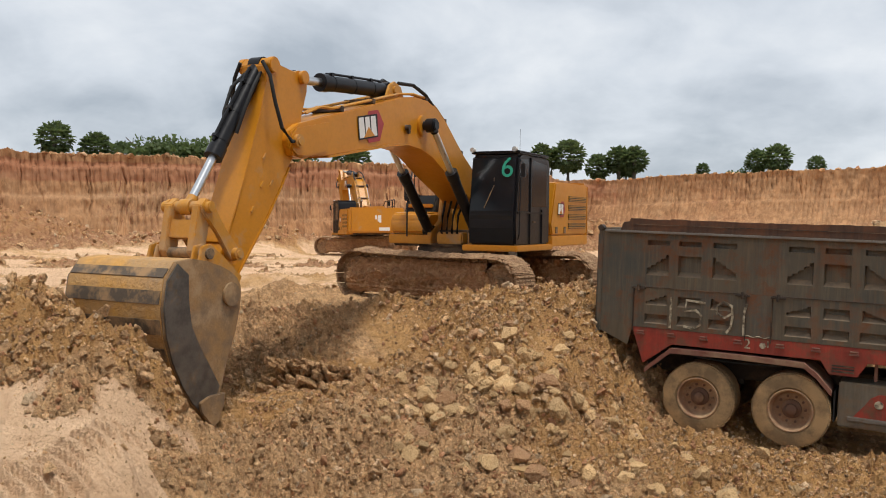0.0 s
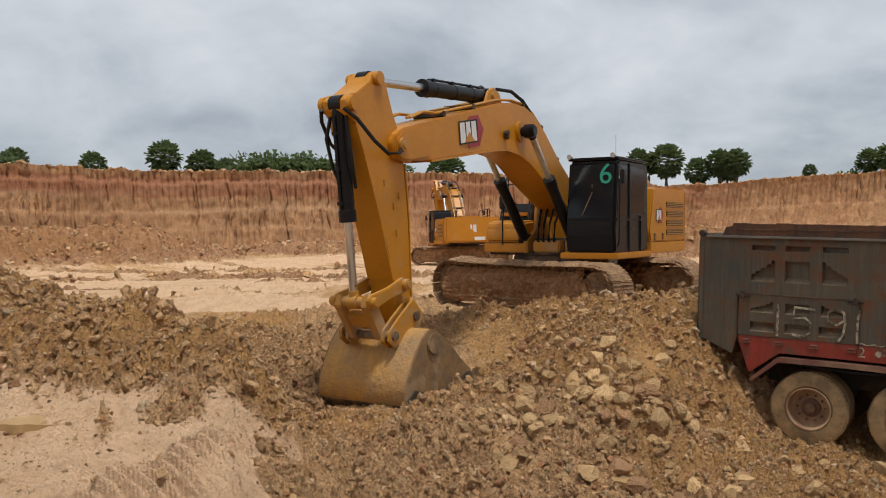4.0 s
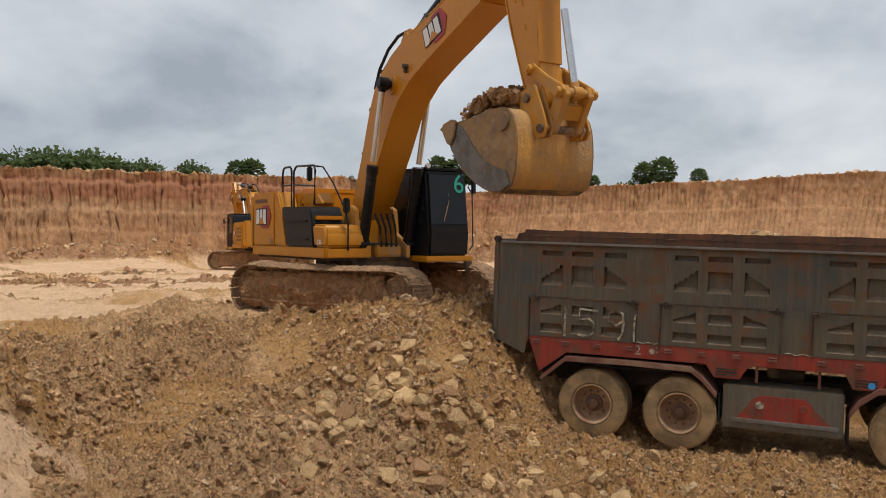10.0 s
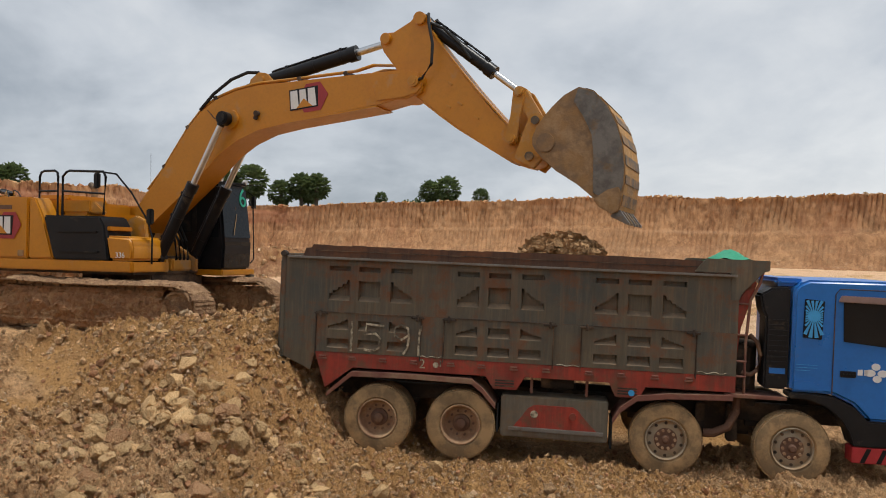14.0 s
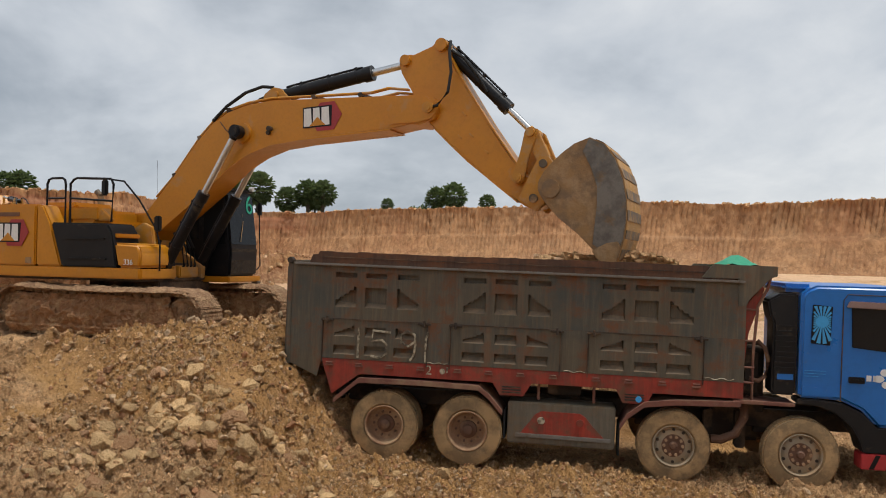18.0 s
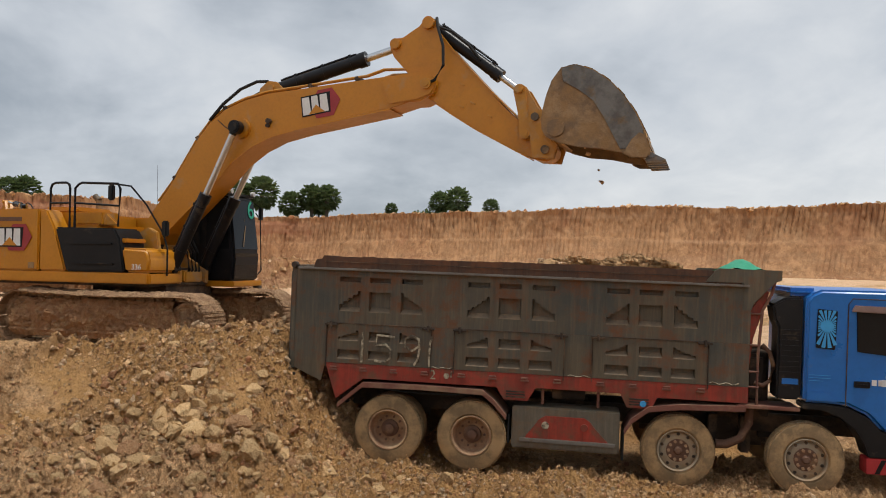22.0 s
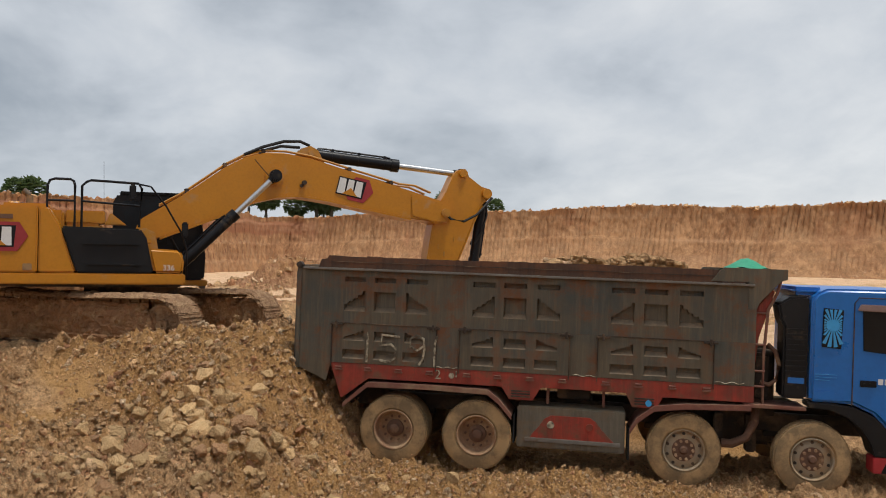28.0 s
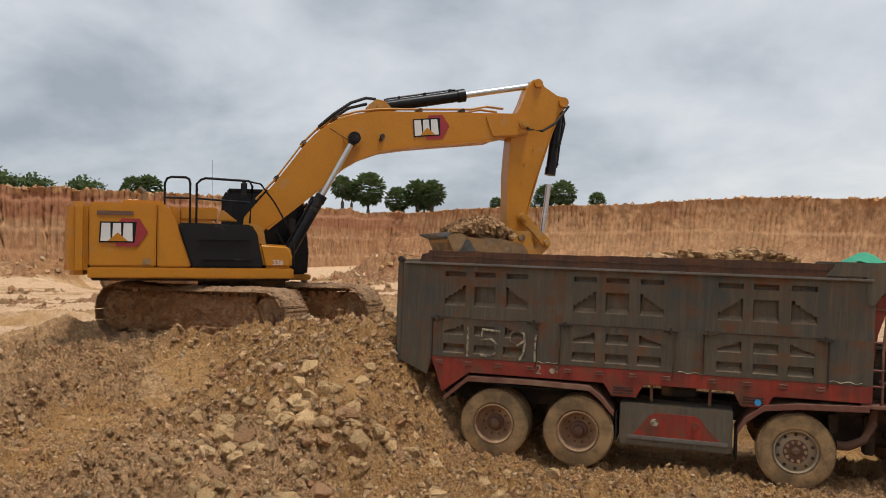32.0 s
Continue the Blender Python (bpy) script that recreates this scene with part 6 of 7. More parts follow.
        part("door_edge", Shape().box(g - 0.175, g + 1.465, 0.008, 0.03, 2.111, 2.122).box(g - 0.185, g - 0.173, 0.008, 0.03, 1.44, 2.122).box(g + 1.463, g + 1.475, 0.008, 0.03, 1.44, 2.122), M_CHASSIS, d, "dark door gap")
        for a in (-0.1, 1.42):
            part("latch", Shape().box(g + a - 0.1, g + a + 0.1, -0.02, 0.02, 2.08, 2.11).rod((g + a, -0.03, 2.05), (g + a, -0.03, 2.15), 0.02, 8), M_CHASSIS, d, "door latch", bevel=0.005)
        nxt = g + 1.475
        end = (1.15, 3.206, 5.425)[k] - 0.185
        plate_with_holes([(nxt, 1.503), (end, 1.503), (end, 2.12), (nxt, 2.12)], [], 0.03, 0.05, M_GREY, "side_post", body, "weathered grey post")
    part("lower_band", Shape().prism([(-1.04, 1.5), (5.24, 1.5), (5.24, 1.27), (3.98, 1.27), (3.9, 1.10), (3.55, 1.10), (3.45, 1.3), (2.22, 1.3), (2.1, 1.10), (1.75, 1.10), (1.63, 1.28), (-0.42, 1.28), (-0.85, 0.95)], 0.026, 0.06), M_BOX_RED, body, "worn red lower band", bevel=0.006)
    part("chalk_line", Shape().pipe([(0.62 + 0.04 * i, 0.024, 1.515 + 0.012 * math.sin(i * 1.7)) for i in range(10)], 0.006, 4), M_PALE_PAINT, body, "wavy pale line")
    part("chalk_line", Shape().pipe([(2.68 + 0.04 * i, 0.024, 1.515 + 0.012 * math.sin(i * 1.3)) for i in range(10)], 0.006, 4), M_PALE_PAINT, body, "wavy pale line")
    part("chalk_line", Shape().pipe([(4.7 + 0.045 * i, 0.024, 1.535 + 0.015 * math.sin(i * 1.5)) for i in range(10)], 0.006, 4), M_PALE_PAINT, body, "wavy pale line")
    for g in (-0.85, 1.15, 3.206):
        for a in (-0.05, 0.42, 0.9, 1.38):
            part("hinge", Shape().box(g + a - 0.06, g + a + 0.06, -0.012, 0.028, 1.39, 1.415).rod((g + a - 0.05, 0.0, 1.44), (g + a + 0.05, 0.0, 1.44), 0.014, 8), M_FENDER, body, "door hinge", bevel=0.004)
    for x in (1.78, 3.58):
        for z in (1.15, 1.19, 1.23):
            part("slot", Shape().box(x, x + 0.28, 0.018, 0.03, z - 0.01, z + 0.012), M_CHASSIS, body, "dark slot")
    part("blue_reflector", Shape().rod((3.78, 0.005, 1.17), (3.78, 0.028, 1.17), 0.045, 14), M_LIGHTBLUE, body, "round blue reflector")
    part("rail", Shape().box(-1.5, 5.20, -0.05, 0.09, 2.93, 2.965), M_EDGE, body, "bright worn top rail", bevel=0.008)
    rng = random.Random(12)
    prof = []
    for i in range(60):
        x = -1.13 + 5.84 * i / 59
        prof.append((x, 3.15 + 0.006 * rng.uniform(-1, 1) - 0.012 * math.sin(i * 0.11)))
    part("raised_board", Shape().prism([(-1.30, 2.93), (-1.24, 3.09), (-1.15, 3.10)] + prof + [(4.76, 2.93)], 0.04, 0.10), M_RUST, body, "rusty raised board along the top")
    part("raised_board", Shape().prism([(-1.30, 2.93), (-1.24, 3.09), (-1.15, 3.10)] + prof + [(4.76, 2.93)], 2.36, 2.42), M_RUST, body, "rusty raised board along the top")
    part("board_seam", Shape().box(-1.1, 4.7, 0.034, 0.041, 3.055, 3.065), M_CHASSIS, body, "seam in the board")
    part("canopy", Shape().prism([(4.60, 2.985), (4.72, 3.14), (4.78, 3.185), (5.65, 3.185), (5.65, 3.04), (5.57, 3.02), (5.28, 2.70), (5.24, 2.6), (5.12, 2.6), (5.12, 2.985)], 0.02, 0.08), M_GREY, body, "grey canopy cheek", bevel=0.008)
    part("canopy", Shape().prism([(4.60, 2.985), (4.78, 3.185), (5.65, 3.185), (5.65, 3.04), (5.28, 2.70), (5.12, 2.6), (5.12, 2.985)], 2.36, 2.42), M_GREY, body, "grey canopy cheek", bevel=0.008)
    part("canopy_top", Shape().box(5.14, 5.65, 0.081, 2.359, 3.12, 3.17).box(5.60, 5.65, 0.081, 2.359, 3.04, 3.119), M_GREY, body, "grey canopy plate", bevel=0.008)
    part("front_stay", Shape().prism([(5.24, 2.6), (5.46, 2.9), (5.50, 2.86), (5.30, 2.2), (5.24, 1.6)], 0.12, 0.17), M_BOX_RED, body, "red stay under the canopy", bevel=0.008)
    part("tailgate", Shape().box(-1.62, -1.54, 0.02, 2.44, 1.38, 2.99).box(-1.66, -1.615, 0.1, 0.25, 1.25, 2.9).box(-1.66, -1.615, 1.15, 1.3, 1.25, 2.9).box(-1.66, -1.615, 2.2, 2.35, 1.25, 2.9), M_GREY, body, "grey ribbed tailgate", bevel=0.012)
    part("tailgate_lock", Shape().box(-1.66, -1.5, -0.03, 0.03, 1.24, 1.32), M_CHASSIS, body, "tailgate lock", bevel=0.01)
    part("tailgate_hinge", Shape().rod((-1.58, -0.03, 2.99), (-1.58, 0.1, 2.99), 0.05, 12), M_CHASSIS, body, "tailgate hinge", bevel=0.01)
    digits = (((-0.52, 0.0), (-0.51, 0.56)), ((0.02, 0.50), (-0.27, 0.53), (-0.29, 0.33), (-0.12, 0.36), (-0.03, 0.26), (-0.05, 0.1), (-0.16, 0.02), (-0.3, 0.05)),
              ((0.43, 0.36), (0.32, 0.27), (0.20, 0.33), (0.19, 0.47), (0.30, 0.55), (0.42, 0.49), (0.44, 0.3), (0.41, 0.1), (0.35, 0.0)), ((0.61, -0.01), (0.60, 0.2), (0.61, 0.42), (0.64, 0.55)))
    for stroke in digits:
        d_ = Shape()
        pts = [Vector((x * 0.94 + 0.03, z * 0.82 + 1.53)) for x, z in stroke]
        ring = []
        for k, p in enumerate(pts):
            g = (pts[min(k + 1, len(pts) - 1)] - pts[max(k - 1, 0)]).normalized()
            e = Vector((-g.y, g.x)) * 0.016
            ring.append([(p.x + e.x, 0.004, p.y + e.y), (p.x - e.x, 0.004, p.y - e.y), (p.x - e.x, 0.024, p.y - e.y), (p.x + e.x, 0.024, p.y + e.y)])
        d_.add([v for r in ring for v in r], [(4 * k + a, 4 * k + (a + 1) % 4, 4 * k + 4 + (a + 1) % 4, 4 * k + 4 + a) for k in range(len(pts) - 1) for a in range(4)] + [(3, 2, 1, 0), tuple(4 * len(pts) - 4 + a for a in range(4))])
        part("fleet_digit", d_, M_PALE_PAINT, body, "worn sprayed digit of a fleet number", smooth=0)
    lettering("2", 0.2, M_PALE_PAINT, "small_mark", body, pose(0.66, 0.022, 1.40, 90), "worn white sprayed mark", depth=0.003)
    part("small_mark", Shape().rod((0.87, 0.02, 1.40), (0.87, 0.026, 1.40), 0.045, 9).box(0.93, 0.95, 0.02, 0.026, 1.38, 1.47), M_PALE_PAINT, body, "worn white sprayed mark")
    # mudguards
    def guard(pts, name="mudguard"):
        loop = [(x, z) for x, z in pts] + [(x, z - 0.035) for x, z in pts[::-1]]
        g_ = part(name, Shape().prism(loop, -0.03, 0.62), M_FENDER, t, "bent red-oxide steel mudguard", bevel=0.006)
        part("lip", Shape().prism([(x, z + 0.004) for x, z in pts] + [(x, z - 0.075) for x, z in pts[::-1]], -0.045, -0.032), M_FENDER, g_, "mudguard lip", bevel=0.003)

    guard([(-0.80, 0.90), (-0.42, 1.23), (0.5, 1.245), (1.43, 1.23), (1.60, 1.1), (1.80, 0.88)])
    guard([(3.52, 0.78), (3.62, 0.95), (3.86, 1.14), (4.3, 1.2), (5.2, 1.235)])
    part("mud_flap", Shape().box(3.50, 3.53, 0.05, 0.5, 0.32, 0.78), M_RUBBER_HOSE, t, "black rubber mud flap", bevel=0.004)
    part("mud_flap", Shape().box(1.82, 1.845, 0.05, 0.55, 0.45, 0.88), M_RUBBER_HOSE, t, "black rubber mud flap", bevel=0.004)
    part("cable", Shape().pipe([(-0.3 + 0.17 * i, -0.02, 1.17 - 0.05 * math.sin(math.pi * i / 10)) for i in range(11)], 0.008, 5), M_RUBBER_HOSE, t, "thin sagging cable")
    # side tank
    tank = part("side_tank", Shape().box(1.88, 3.46, 0.04, 0.55, 0.40, 1.02), M_TANK, t, "steel side tank with a red panel", bevel=0.02)
    part("red_panel", Shape().prism([(2.05, 0.52), (3.34, 0.52), (3.20, 0.66), (3.12, 0.74), (3.04, 0.84), (2.95, 0.90), (2.38, 0.90), (2.28, 0.84), (2.2, 0.72), (2.12, 0.62)], 0.024, 0.038), M_BOX_RED, tank, "worn red panel", bevel=0.004)
    part("bottom_rail", Shape().box(2.0, 3.40, 0.0, 0.035, 0.50, 0.56), M_EDGE, tank, "bright lower rail", bevel=0.01)
    for x in (2.38, 2.95):
        part("round_lamp", Shape().rod((x, 0.0, 0.76), (x, 0.028, 0.76), 0.055, 16), M_PALE_PAINT if x < 2.5 else M_BOX_RED, tank, "round side reflector")
    part("tank_stay", Shape().box(2.3, 2.34, 0.15, 0.2, 1.05, 1.4), M_FENDER, tank, "tank stay")
    part("tank_stay", Shape().box(3.12, 3.16, 0.15, 0.2, 1.05, 1.4), M_FENDER, tank, "tank stay")
    part("air_bottle", Shape().rod((2.45, 0.45, 1.2), (2.95, 0.45, 1.2), 0.11, 16), M_CHASSIS, t, "dark air bottle", bevel=0.02)
    # between box and cab
    part("catwalk", Shape().box(5.1, 5.95, 0.02, 0.6, 1.20, 1.25), M_FENDER, t, "steel catwalk plate", bevel=0.008)
    lad = Shape().pipe([(5.32, 0.1, 1.25), (5.32, 0.1, 2.0), (5.36, 0.1, 2.6), (5.48, 0.1, 2.85), (5.52, 0.1, 3.02)], 0.022, 8)
    for z in (1.5, 1.72, 2.1, 2.55):
        lad.pipe([(5.18, 0.1, z), (5.34, 0.1, z)], 0.018, 6)
    part("ladder", lad, M_FENDER, t, "bent red-oxide pipe frame", m=pose(0.05, 0, 0))
    part("air_hose", Shape().pipe([(5.3, 0.22, 1.55), (5.42, 0.2, 1.52), (5.52, 0.2, 1.6), (5.56, 0.2, 1.8), (5.5, 0.2, 2.0), (5.4, 0.25, 2.1)], 0.032, 8), M_HUB, t, "dusty curved hose", m=pose(0.05, 0, 0))
    part("ram", Shape().rod((5.36, 1.25, 1.1), (5.36, 1.25, 2.9), 0.13, 18), M_CHASSIS, t, "tipping ram")
    part("air_filter", Shape().box(5.26, 5.5, 0.35, 0.8, 1.3, 1.95), M_CHASSIS, t, "grimy air filter", bevel=0.05)
    stack = part("air_intake", Shape().prism([(5.55, 1.38), (5.88, 1.38), (5.88, 2.84), (5.62, 2.82), (5.46, 2.72), (5.5, 2.5), (5.55, 2.4)], 0.06, 0.5), M_PLASTIC, t, "ribbed black air intake behind the cab", bevel=0.03, m=pose(0.075, 0, -0.02))
    for i in range(9):
        part("rib", Shape().box(5.58, 5.87, 0.045, 0.062, 1.75 + 0.075 * i, 1.775 + 0.075 * i), M_PLASTIC, stack)
    part("sticker", Shape().box(5.62, 5.84, 0.052, 0.058, 1.6, 1.68), M_BLUE, stack, "small blue sticker")
    # cab
    side = [(5.91, 1.37), (6.2, 1.37), (6.45, 1.36), (6.7, 1.24), (6.9, 1.02), (7.62, 1.0), (7.85, 1.15), (7.9, 1.8), (7.78, 2.6), (7.62, 2.92), (7.3, 2.99), (6.1, 2.97), (5.96, 2.9), (5.91, 2.8)]
    cab = part("cab", Shape().prism(side, 0.02, 2.46), M_BLUE, t, "blue lorry cab", bevel=0.045, segments=3)
    cab.matrix_basis = Matrix.Translation((5.985 - 5.91 * 1.08, 0, -0.03)) @ Matrix.Diagonal((1.08, 1, 1, 1))
    part("roof_pad", Shape().box(5.7, 6.1, 0.2, 2.3, 2.86, 2.98), M_BLUE, cab, "faded blue roof edge", bevel=0.05)
    part("door_gap", Shape().pipe([(6.43, 0.012, 1.36), (6.43, 0.012, 2.78), (6.48, 0.012, 2.86), (7.55, 0.012, 2.86)], 0.007, 4), M_CHASSIS, cab, "dark door gap")
    win = part("rear_window", Shape().prism([(6.04, 2.15), (6.28, 2.13), (6.30, 2.68), (6.05, 2.70)], 0.004, 0.018), M_BLACK, cab, "small side window with a sunburst sticker", bevel=0.01)
    part("sticker", Shape().rod((6.17, -0.001, 2.46), (6.17, 0.003, 2.46), 0.082, 20), M_LIGHTBLUE, win, "light blue disc")
    for k in range(24):
        a = 2 * math.pi * (k + 0.5) / 24
        d = Vector((math.cos(a), math.sin(a)))
        far_ = min(0.108 / max(abs(d[0]), 1e-3), (0.22 if d[1] > 0 else 0.305) / max(abs(d[1]), 1e-3))
        n_ = Vector((-d[1], d[0]))
        c0, c1 = Vector((6.17, 2.46)) + d * 0.080, Vector((6.17, 2.46)) + d * far_
        part("ray", Shape().prism([tuple(c0 - n_ * 0.007), tuple(c1 - n_ * far_ * 0.085), tuple(c1 + n_ * far_ * 0.085), tuple(c0 + n_ * 0.007)], 0.0, 0.003), M_LIGHTBLUE, win)
    part("door_window", Shape().prism([(6.55, 2.12), (7.6, 2.02), (7.52, 2.68), (6.53, 2.70)], 0.006, 0.018), M_GLASS_DARK, cab, "dark tinted door window", bevel=0.01)
    part("visor", Shape().prism([(6.46, 2.68), (7.6, 2.66), (7.58, 2.76), (6.5, 2.77)], -0.04, 0.02), M_VISOR, cab, "brown window visor", bevel=0.01)
    part("door_handle", Shape().box(6.52, 6.72, 0.0, 0.02, 1.62, 1.71).box(6.55, 6.70, -0.015, 0.0, 1.65, 1.68), M_PLASTIC, cab, "black door handle", bevel=0.008)
    part("pressing", Shape().prism([(5.95, 1.40), (6.34, 1.40), (6.28, 1.5), (6.15, 1.54), (5.95, 1.54)], 0.008, 0.02), M_BLUE, cab, "pressed ledge", bevel=0.008)
    for i, (r_, c_) in enumerate(((3, 1.72), (3, 1.76), (2, 1.68))):
        part("small_print", Shape().box(5.97, 5.97 + 0.09 * r_, 0.015, 0.019, c_, c_ + 0.007), M_LIGHTBLUE, cab, "line of faded small print")
    for k, (dx, dz) in enumerate(((0.0, 0.09), (0.09, 0.0), (0.02, -0.08), (-0.07, 0.0))):
        ring = [(6.96 + dx + 0.055 * math.cos(a) * (1 + 0.25 * (k % 2)), 1.70 + dz + 0.05 * math.sin(a)) for a in [2 * math.pi * i / 14 for i in range(14)]]
        part("petal", Shape().prism(ring, 0.012, 0.019), M_WHITE, cab, "white badge petal")
    for x0, x1 in ((6.74, 6.80), (6.82, 6.86), (7.1, 7.17), (7.2, 7.27), (7.3, 7.37)):
        part("badge_bar", Shape().box(x0, x1, 0.012, 0.019, 1.66, 1.74), M_WHITE, cab, "white badge bar")
    arch = [(5.9, 1.36), (6.15, 1.36), (6.45, 1.33), (6.72, 1.2), (6.9, 1.0), (7.0, 0.8), (7.02, 0.66), (6.72, 0.66), (6.66, 0.85), (6.55, 1.03), (6.38, 1.18), (6.15, 1.27), (5.9, 1.28)]
    part("wheel_arch", Shape().prism(arch, -0.01, 0.4), M_PLASTIC, cab, "black wheel arch", bevel=0.015)
    part("step_panel", Shape().box(6.78, 7.6, 0.0, 0.5, 0.66, 1.02), M_PLASTIC, cab, "black step panel", bevel=0.02)
    strip = part("bumper_strip", Shape().box(6.70, 7.6, -0.012, 0.3, 0.43, 0.65), M_RED_STRIP, cab, "red and black striped bumper end", bevel=0.01)
    for k in range(4):
        x = 6.8 + 0.2 * k
        part("stripe", Shape().prism([(x, 0.44), (x + 0.06, 0.44), (x + 0.14, 0.64), (x + 0.08, 0.64)], -0.017, -0.0125), M_BLACK, strip)
    return t


truck = build_truck()

# soil already in the box, and the tarpaulin at its front
HEAP_MOUNDS = ((2.35, 1.0, 0.55, 0.42), (3.8, 1.2, 0.5, 0.1), (0.8, 1.2, 0.9, 0.15))


def heap_height(x, y):
    h = 2.78 + 0.16 * (fbm(x * 1.6, y * 1.6, 3, 201) - 0.5) + 0.12 * (fbm(x * 5, y * 5, 3, 202) - 0.5)
    for cx, cy, s, k in HEAP_MOUNDS:
        h = h + k * np.exp(-((x - cx) ** 2 + (y - cy) ** 2) / (s * s))
    return h


hx, hy = np.meshgrid(np.linspace(-1.5, 5.1, 120), np.linspace(0.12, 2.36, 44), indexing="ij")
heap = sheet("soil_heap", hx, hy, heap_height(hx, hy), M_SOIL, {"pale": hx * 0, "ochre": hx * 0 + 0.2})
heap.matrix_basis = TRUCK
tagged(heap, "heap of brown clay lumps filling the lorry's box", "soil")
tarp = Shape()
tn = 9
for i in range(tn):
    for j in range(tn):
        u, v = i / (tn - 1) - 0.5, j / (tn - 1) - 0.5
        z = 0.17 * math.cos(math.pi * u) * math.cos(math.pi * v * 0.9) + 0.025 * math.sin(9 * u + 4 * v)
        tarp.v.append((u * 0.55, v * 1.5, z))
for i in range(tn - 1):
    for j in range(tn - 1):
        tarp.f.append((i * tn + j, (i + 1) * tn + j, (i + 1) * tn + j + 1, i * tn + j + 1))
tarp_ob = part("tarpaulin", tarp, M_TARP, None, m=TRUCK @ pose(5.22, 1.1, 3.165))
tagged(tarp_ob, "rolled green tarpaulin on the lorry's canopy", "tarpaulin")

def planar(x, z, degrees_up):
    """A pose in the boom's plane: at x and z, its x axis raised by so many degrees."""
    return pose(x, 0, z, 0, -degrees_up, 0)


def at(o, degrees_up, a, u):
    c, s = math.cos(radians(degrees_up)), math.sin(radians(degrees_up))
    return (o[0] + a * c - u * s, o[1] + a * s + u * c)


def aimed(p, q, y):
    return pose(0, y, 0) @ planar(p[0], p[1], math.degrees(math.atan2(q[1] - p[1], q[0] - p[0])))

# ---- the second excavator, standing idle on the pit floor ----
def idle_machine(x, y, z, heading, slew, boom, stick, curl):
    m = copy_thing(excavator, pose(x, y, z))
    tagged(m, "idle yellow crawler excavator seen from behind on the pit floor", "excavator")
    keys = {ob.data: key for key, ob in EX.items()}
    turn = pose(0, 0, 0, 0, 0, slew)
    tip_ = at(BOOM_FOOT, boom, BOOM_LEN, 0)
    pin = at(tip_, boom + stick, STICK_LEN, 0)
    lug = at(pin, boom + stick + curl + LUG_TURN, LUG_LEN, 0)
    lf = at(tip_, boom + stick, *LINK_FOOT)
    d = math.hypot(lug[0] - lf[0], lug[1] - lf[1])
    c = max(-1, min(1, (LINK_LEN ** 2 + d * d - TIE_LEN ** 2) / (2 * LINK_LEN * d)))
    link = math.degrees(math.atan2(lug[1] - lf[1], lug[0] - lf[0]) + math.acos(c))
    joint = at(lf, link, LINK_LEN, 0)
    ends = {"boom": (BOOM_CYL_FOOT, at(BOOM_FOOT, boom, *BOOM_CYL_PIN)), "stick": (at(BOOM_FOOT, boom, *STICK_PIN_ON_BOOM), at(tip_, boom + stick, *ROD_PIN)), "bucket": (at(tip_, boom + stick, *BUCKET_CYL_PIN), joint)}
    sides = {}
    for ob in m.children:
        key = keys.get(ob.data)
        if key in ("house", "cab"):
            ob.matrix_basis = turn
        elif key == "boom":
            ob.matrix_basis = turn @ planar(*BOOM_FOOT, boom)
        elif key == "stick":
            ob.matrix_basis = turn @ planar(*tip_, boom + stick)
        elif key == "bucket":
            ob.matrix_basis = turn @ planar(*pin, boom + stick + curl)
        elif key == "tie":
            ob.matrix_basis = turn @ aimed(joint, lug, 0)
        elif key is not None and key[0] == "link":
            ob.matrix_basis = turn @ pose(0, 0.31 * key[1], 0) @ planar(*lf, link)
        elif key is not None:
            kind, bit = key[0].split("_")
            a, b = ends[kind]
            y_ = 0.54 * key[1]
            ob.matrix_basis = turn @ (aimed(a, b, y_) if bit == "barrel" else aimed(b, (2 * b[0] - a[0], 2 * b[1] - a[1]), y_))
        else:
            ob.matrix_basis = pose(0, 0, 0, 0, 0, heading - HEADING) @ ob.matrix_basis
        if key == "house":
            badge(ob, pose(-3.275, 0.1, 2.05, 0, 0, -90), 0.95, 0.62)
            part("sticker", Shape().box(-3.285, -3.25, -0.55, 0.15, 1.42, 1.60), M_WHITE, ob, "white warning sticker")
            for i in range(5):
                part("slat", Shape().box(-3.28, -3.1, 0.8, 1.25, 1.6 + 0.17 * i, 1.68 + 0.17 * i), M_PLASTIC, ob, "dark vent slat")
    return m


idle_excavator = idle_machine(-4.4, 49.0, 1.46, 158, 108, 20, -122, -60)

